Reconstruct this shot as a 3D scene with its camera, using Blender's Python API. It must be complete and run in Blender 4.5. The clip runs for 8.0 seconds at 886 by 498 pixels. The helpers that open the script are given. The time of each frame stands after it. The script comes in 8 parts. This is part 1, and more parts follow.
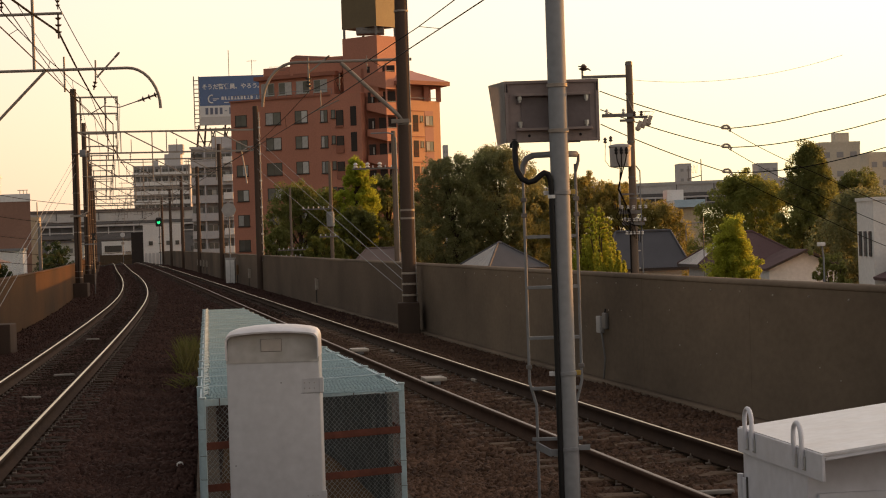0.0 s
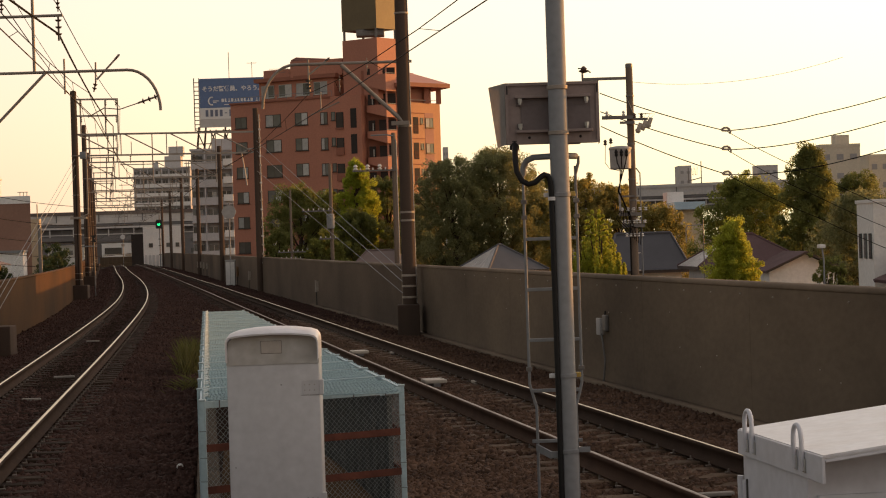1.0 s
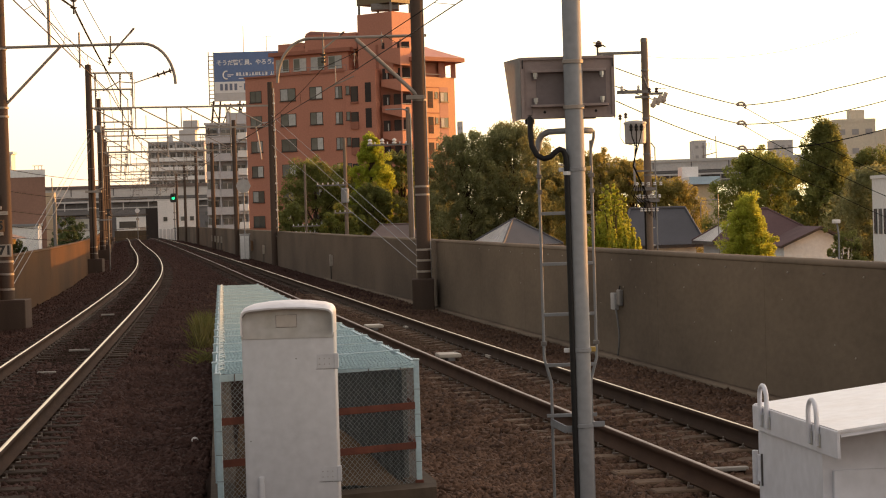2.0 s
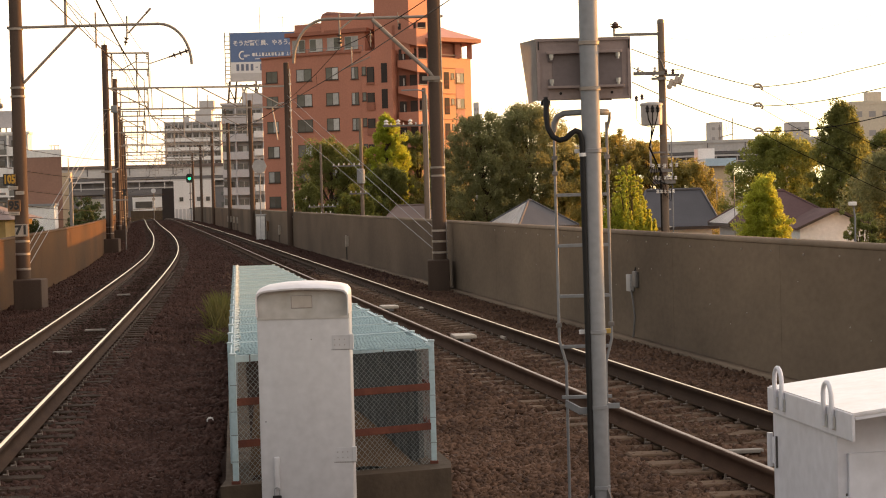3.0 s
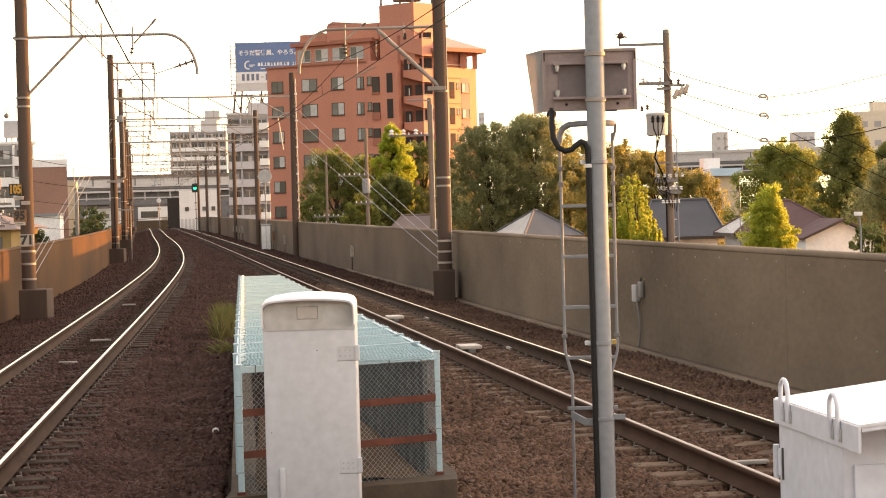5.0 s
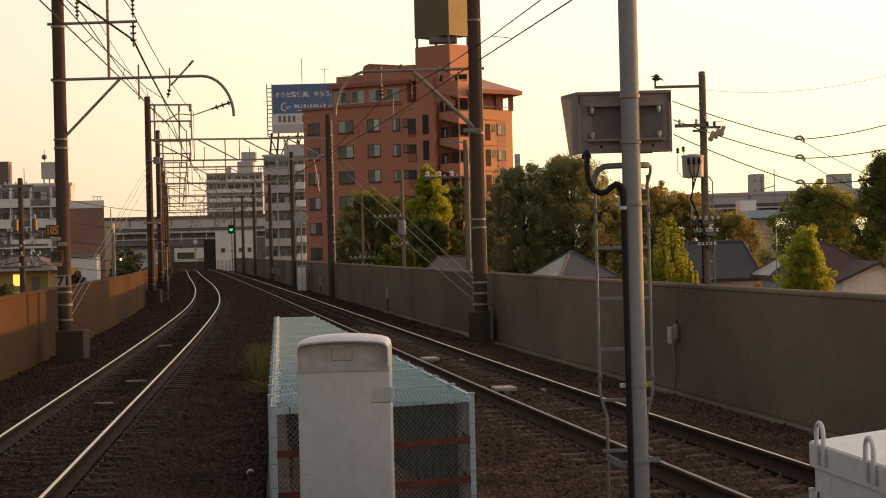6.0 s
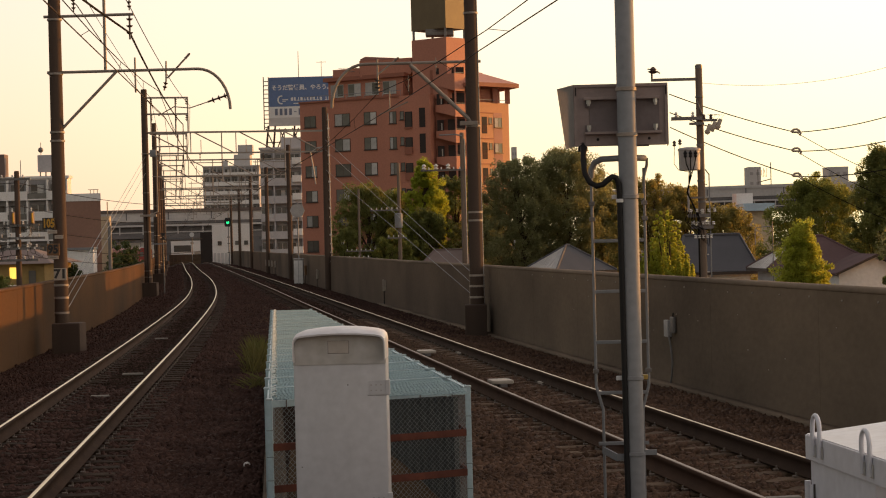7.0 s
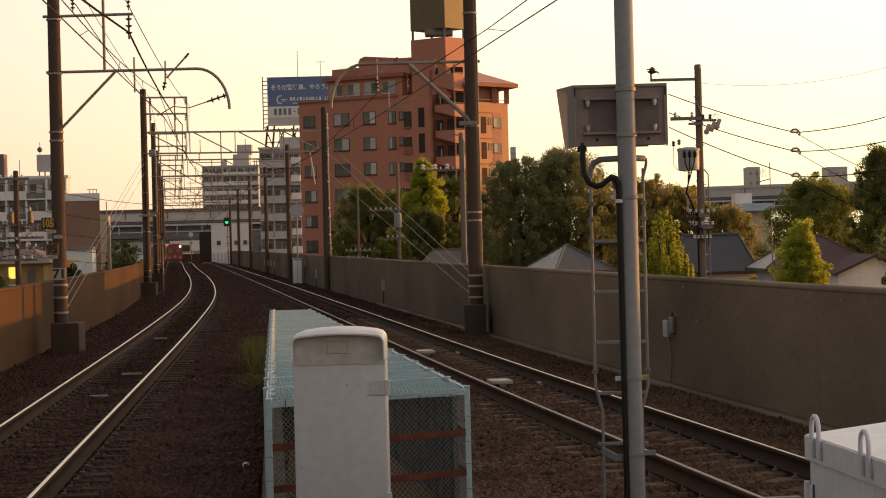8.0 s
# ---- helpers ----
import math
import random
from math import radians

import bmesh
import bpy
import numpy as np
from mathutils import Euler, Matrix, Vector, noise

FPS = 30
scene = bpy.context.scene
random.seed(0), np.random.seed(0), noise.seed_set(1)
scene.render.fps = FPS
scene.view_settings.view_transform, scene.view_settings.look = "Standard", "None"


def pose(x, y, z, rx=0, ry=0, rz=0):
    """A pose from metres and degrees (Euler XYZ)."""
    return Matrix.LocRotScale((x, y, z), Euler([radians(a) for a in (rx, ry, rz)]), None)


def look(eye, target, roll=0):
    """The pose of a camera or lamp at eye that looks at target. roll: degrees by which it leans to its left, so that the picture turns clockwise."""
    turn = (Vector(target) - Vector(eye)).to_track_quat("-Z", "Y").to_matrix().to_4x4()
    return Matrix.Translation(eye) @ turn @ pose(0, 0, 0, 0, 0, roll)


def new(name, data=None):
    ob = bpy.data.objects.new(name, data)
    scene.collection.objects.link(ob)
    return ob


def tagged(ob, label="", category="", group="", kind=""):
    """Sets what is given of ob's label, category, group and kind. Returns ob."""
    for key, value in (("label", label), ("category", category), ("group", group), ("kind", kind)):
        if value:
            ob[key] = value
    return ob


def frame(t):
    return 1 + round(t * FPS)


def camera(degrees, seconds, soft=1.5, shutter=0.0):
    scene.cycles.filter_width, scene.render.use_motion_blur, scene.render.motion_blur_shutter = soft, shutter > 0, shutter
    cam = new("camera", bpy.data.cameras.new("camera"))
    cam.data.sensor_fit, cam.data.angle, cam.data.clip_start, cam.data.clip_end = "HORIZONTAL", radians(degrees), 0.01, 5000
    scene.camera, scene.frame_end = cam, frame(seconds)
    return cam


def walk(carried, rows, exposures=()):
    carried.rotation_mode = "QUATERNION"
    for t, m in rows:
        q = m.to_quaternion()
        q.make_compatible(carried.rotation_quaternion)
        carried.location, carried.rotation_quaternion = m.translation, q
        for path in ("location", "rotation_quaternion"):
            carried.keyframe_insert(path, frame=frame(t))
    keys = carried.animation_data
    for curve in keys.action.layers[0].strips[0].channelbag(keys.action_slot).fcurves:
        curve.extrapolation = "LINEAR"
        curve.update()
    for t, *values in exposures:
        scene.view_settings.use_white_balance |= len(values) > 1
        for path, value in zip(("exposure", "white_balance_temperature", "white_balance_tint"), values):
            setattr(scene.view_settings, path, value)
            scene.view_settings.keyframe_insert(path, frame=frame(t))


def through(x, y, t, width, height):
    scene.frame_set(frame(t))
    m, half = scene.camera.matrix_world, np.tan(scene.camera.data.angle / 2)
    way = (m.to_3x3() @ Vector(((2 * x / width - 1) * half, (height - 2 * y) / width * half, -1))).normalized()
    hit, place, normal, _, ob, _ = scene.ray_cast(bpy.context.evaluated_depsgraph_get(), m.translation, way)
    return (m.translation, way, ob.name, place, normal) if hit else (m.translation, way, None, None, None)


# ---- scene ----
cam = camera(23.92, 8.0, soft=1.1)
# seconds, sideways and upward drift of the hand (m), pan to the left, tilt up, lean to the right (degrees)
EYE = 1.949
ROWS = [
    (0.0, -0.002, 0.009, -0.889, -0.348, 1.842),
    (0.5, -0.004, 0.008, -0.839, -0.377, 1.795),
    (1.0, -0.002, 0.008, -0.889, -0.290, 1.831),
    (1.5, -0.002, 0.010, -0.828, -0.702, 1.837),
    (2.0, -0.007, 0.008, -0.477, -0.980, 1.716),
    (2.2, -0.005, 0.006, -0.074, -1.591, 1.526),
    (2.7, -0.005, 0.008, 0.000, -1.560, 1.540),
    (3.3, -0.004, 0.011, -0.080, -1.420, 1.570),
    (3.5, -0.004, 0.012, -0.100, -1.405, 1.574),
    (4.0, -0.005, 0.010, -0.168, -1.560, 1.546),
    (4.5, 0.000, 0.000, 0.000, -2.091, 1.516),
    (5.0, -0.007, 0.018, 0.107, -1.217, 1.535),
    (5.2, -0.006, 0.013, 0.291, -0.198, 1.492),
    (5.5, -0.004, 0.016, 0.620, 0.120, 1.460),
    (5.9, -0.001, 0.019, 1.000, 0.000, 1.440),
    (6.3, 0.000, 0.020, 1.118, -0.152, 1.447),
    (6.5, 0.001, 0.018, 0.939, -0.078, 1.446),
    (7.0, 0.001, 0.018, 0.968, -0.247, 1.438),
    (7.5, 0.002, 0.016, 1.012, -0.025, 1.484),
    (8.0, 0.000, 0.021, 0.943, -0.252, 1.413),
]
EXPOSURES = [(0.0, 0.1), (1.4, 0.14), (2.0, 0.78), (2.5, 1.12), (3.5, 1.14), (4.5, 1.52), (4.9, 1.88), (5.05, 1.76), (5.2, 0.8), (5.9, 0.08), (6.3, 0.1), (8.0, 0.12)]


def hand_pose(dx, dz, pan, tilt, lean):
    a, b = radians(pan), radians(tilt)
    eye = Vector((dx, 0, EYE + dz))
    return look(eye, eye + Vector((-math.sin(a) * math.cos(b), math.cos(a) * math.cos(b), math.sin(b))), -lean)


walk(cam, [(t, hand_pose(*r)) for t, *r in ROWS], EXPOSURES)

# ---- sky and sun: a low evening sun ahead and to the right ----
SUN_AZ, SUN_EL = 62.0, 4.2
HAZE, CLEAR = 1.32, 0.118
world = bpy.data.worlds.new("evening_sky")
scene.world = world
world.use_nodes = True
wn = world.node_tree.nodes
sky = wn.new("ShaderNodeTexSky")
sky.sky_type = "NISHITA"
sky.sun_disc = False
sky.sun_elevation = radians(SUN_EL)
sky.sun_rotation = radians(SUN_AZ)
sky.air_density, sky.dust_density, sky.ozone_density = 1.0, 2.0, 1.0
# evening haze: a warm veil, thick at the horizon and thin overhead, brighter towards the sun
sa, se = radians(SUN_AZ), radians(SUN_EL)
TO_SUN = (math.sin(sa) * math.cos(se), math.cos(sa) * math.cos(se), math.sin(se))


def sky_node(kind, op=None, a=None, b=None):
    q = wn.new(kind)
    if op:
        q.operation = op
    for k, v in enumerate((a, b)):
        if v is None:
            continue
        if isinstance(v, (int, float, tuple)):
            q.inputs[k].default_value = v
        else:
            world.node_tree.links.new(v, q.inputs[k])
    return q.outputs["Value"] if op == "DOT_PRODUCT" else q.outputs[0]


coord = wn.new("ShaderNodeTexCoord").outputs["Generated"]
toward = sky_node("ShaderNodeVectorMath", "DOT_PRODUCT", coord, TO_SUN)
toward = sky_node("ShaderNodeMath", "POWER", sky_node("ShaderNodeMath", "ADD", sky_node("ShaderNodeMath", "MULTIPLY", toward, 0.5), 0.5), 1.6)
high = sky_node("ShaderNodeVectorMath", "DOT_PRODUCT", coord, (0.0, 0.0, 1.0))
thin = sky_node("ShaderNodeMath", "POWER", 0.31, sky_node("ShaderNodeMath", "ABSOLUTE", high))
veil = sky_node("ShaderNodeMath", "MULTIPLY", thin, sky_node("ShaderNodeMath", "ADD", sky_node("ShaderNodeMath", "MULTIPLY", toward, HAZE), 0.32))
warm = wn.new("ShaderNodeMix")
warm.data_type = "RGBA"
warm.inputs[6].default_value, warm.inputs[7].default_value = (1.0, 0.62, 0.45, 1), (1.0, 0.93, 0.53, 1)
world.node_tree.links.new(sky_node("ShaderNodeMath", "SUBTRACT", sky_node("ShaderNodeMath", "MULTIPLY", toward, 3.2), 1.4), warm.inputs[0])
pale = wn.new("ShaderNodeMix")
pale.data_type = "RGBA"
pale.inputs[7].default_value = (1.0, 0.81, 0.70, 1)
world.node_tree.links.new(sky_node("ShaderNodeMath", "MINIMUM", sky_node("ShaderNodeMath", "MULTIPLY", sky_node("ShaderNodeMath", "ABSOLUTE", high), 6.5), 1.0), pale.inputs[0])
world.node_tree.links.new(warm.outputs[2], pale.inputs[6])
haze = sky_node("ShaderNodeVectorMath", "SCALE", pale.outputs[2])
world.node_tree.links.new(veil, haze.node.inputs["Scale"])
clear = sky_node("ShaderNodeVectorMath", "SCALE", sky.outputs[0])
clear.node.inputs["Scale"].default_value = CLEAR
bg = wn["Background"]
bg.inputs["Strength"].default_value = 1.0
world.node_tree.links.new(sky_node("ShaderNodeVectorMath", "ADD", haze, clear), bg.inputs["Color"])
sun = new("sun", bpy.data.lights.new("sun", "SUN"))
sun.data.energy, sun.data.angle, sun.data.color = 3.7, radians(0.6), (1.0, 0.40, 0.07)
sun.matrix_world = look((0, 0, 60), Vector((0, 0, 60)) - Vector(TO_SUN))

# ---- materials ----
def surf(name, col, col2=None, rough=0.7, metal=0.0, grain=40.0, stain=2.0, bump=0.15, spread=0.5, vary=0.0, streak=False, glow=0.0, spec=0.5, island=0.0, cast=False, pick=False):
    """A weathered surface: fine grain, larger stains (streaks run downward), bump and per-object variation."""
    m = bpy.data.materials.new(name)
    m.use_nodes = True
    n, l = m.node_tree.nodes, m.node_tree.links
    b = n["Principled BSDF"]
    b.inputs["Roughness"].default_value = rough
    b.inputs["Metallic"].default_value = metal
    b.inputs["Specular IOR Level"].default_value = spec
    col2 = col2 or tuple(c * 0.72 for c in col)
    tc = n.new("ShaderNodeTexCoord")
    place = n.new("ShaderNodeNewGeometry").outputs["Position"] if cast else tc.outputs["Object"]
    mp = n.new("ShaderNodeMapping")
    l.new(place, mp.inputs[0])
    if streak:
        mp.inputs["Scale"].default_value = (1, 0.22, 0.55) if cast else (1, 1, 0.12)
    big = n.new("ShaderNodeTexNoise")
    big.inputs["Scale"].default_value, big.inputs["Detail"].default_value = stain, 6 if cast else 5
    l.new(mp.outputs[0], big.inputs[0])
    fine = n.new("ShaderNodeTexNoise")
    fine.inputs["Scale"].default_value, fine.inputs["Detail"].default_value = grain, 3
    l.new(mp.outputs[0] if cast else place, fine.inputs[0])
    ramp = n.new("ShaderNodeMapRange")
    ramp.inputs[1].default_value, ramp.inputs[2].default_value = 0.5 - spread / 2, 0.5 + spread / 2
    l.new(big.outputs[0], ramp.inputs[0])
    mix = n.new("ShaderNodeMix")
    mix.data_type = "RGBA"
    mix.inputs[6].default_value, mix.inputs[7].default_value = (*col, 1), (*col2, 1)
    if pick:                        # each piece its own tint
        l.new(n.new("ShaderNodeNewGeometry").outputs["Random Per Island"], mix.inputs[0])
    else:
        l.new(ramp.outputs[0], mix.inputs[0])
    hsv = n.new("ShaderNodeHueSaturation")
    l.new(mix.outputs[2], hsv.inputs["Color"])
    val = n.new("ShaderNodeMapRange")
    val.inputs[3].default_value, val.inputs[4].default_value = 0.82, 1.18
    l.new(fine.outputs[0], val.inputs[0])
    out = val.outputs[0]
    if pick:                        # patches of paler and darker pieces
        patch = n.new("ShaderNodeMapRange")
        patch.inputs[1].default_value, patch.inputs[2].default_value = 0.3, 0.7
        patch.inputs[3].default_value, patch.inputs[4].default_value = 0.68, 1.3
        l.new(big.outputs[0], patch.inputs[0])
        both = n.new("ShaderNodeMath")
        both.operation = "MULTIPLY"
        l.new(out, both.inputs[0])
        l.new(patch.outputs[0], both.inputs[1])
        out = both.outputs[0]
    for amount, src in ((vary, "ShaderNodeObjectInfo"), (island, "ShaderNodeNewGeometry")):
        if amount:
            info = n.new(src)
            r = n.new("ShaderNodeMapRange")
            r.inputs[3].default_value, r.inputs[4].default_value = 1 - amount, 1 + amount
            l.new(info.outputs["Random" if src.endswith("Info") else "Random Per Island"], r.inputs[0])
            mul = n.new("ShaderNodeMath")
            mul.operation = "MULTIPLY"
            l.new(out, mul.inputs[0])
            l.new(r.outputs[0], mul.inputs[1])
            out = mul.outputs[0]
    l.new(out, hsv.inputs["Value"])
    l.new(hsv.outputs[0], b.inputs["Base Color"])
    if bump:
        bp = n.new("ShaderNodeBump")
        bp.inputs["Strength"].default_value, bp.inputs["Distance"].default_value = bump, 0.01
        l.new(fine.outputs[0], bp.inputs["Height"])
        l.new(bp.outputs[0], b.inputs["Normal"])
    if glow:
        b.inputs["Emission Color"].default_value = (*col, 1)
        b.inputs["Emission Strength"].default_value = glow
    return m


def leaf_mat(name, col, col2, through=0.45):
    m = surf(name, col, col2, rough=0.6, grain=3.0, stain=0.35, bump=0, spread=0.35, vary=0.1, island=0.22, spec=0.2)
    n, l = m.node_tree.nodes, m.node_tree.links
    tr = n.new("ShaderNodeBsdfTranslucent")
    mx = n.new("ShaderNodeMixShader")
    mx.inputs[0].default_value = through
    hsv = [x for x in n if x.type == "HUE_SAT"][0]
    l.new(hsv.outputs[0], tr.inputs[0])
    l.new(n["Principled BSDF"].outputs[0], mx.inputs[1])
    l.new(tr.outputs[0], mx.inputs[2])
    l.new(mx.outputs[0], n["Material Output"].inputs[0])
    return m


def glass_mat(name, col=(0.05, 0.06, 0.07), rough=0.06):
    m = surf(name, col, tuple(c * 1.6 for c in col), rough=rough, grain=2.0, stain=0.7, bump=0.02, vary=0.5, spec=0.45)
    return m


def hill_mat(name, col, col2):
    return surf(name, col, col2, rough=0.9, grain=6, stain=0.15, bump=0.4, spec=0.1)


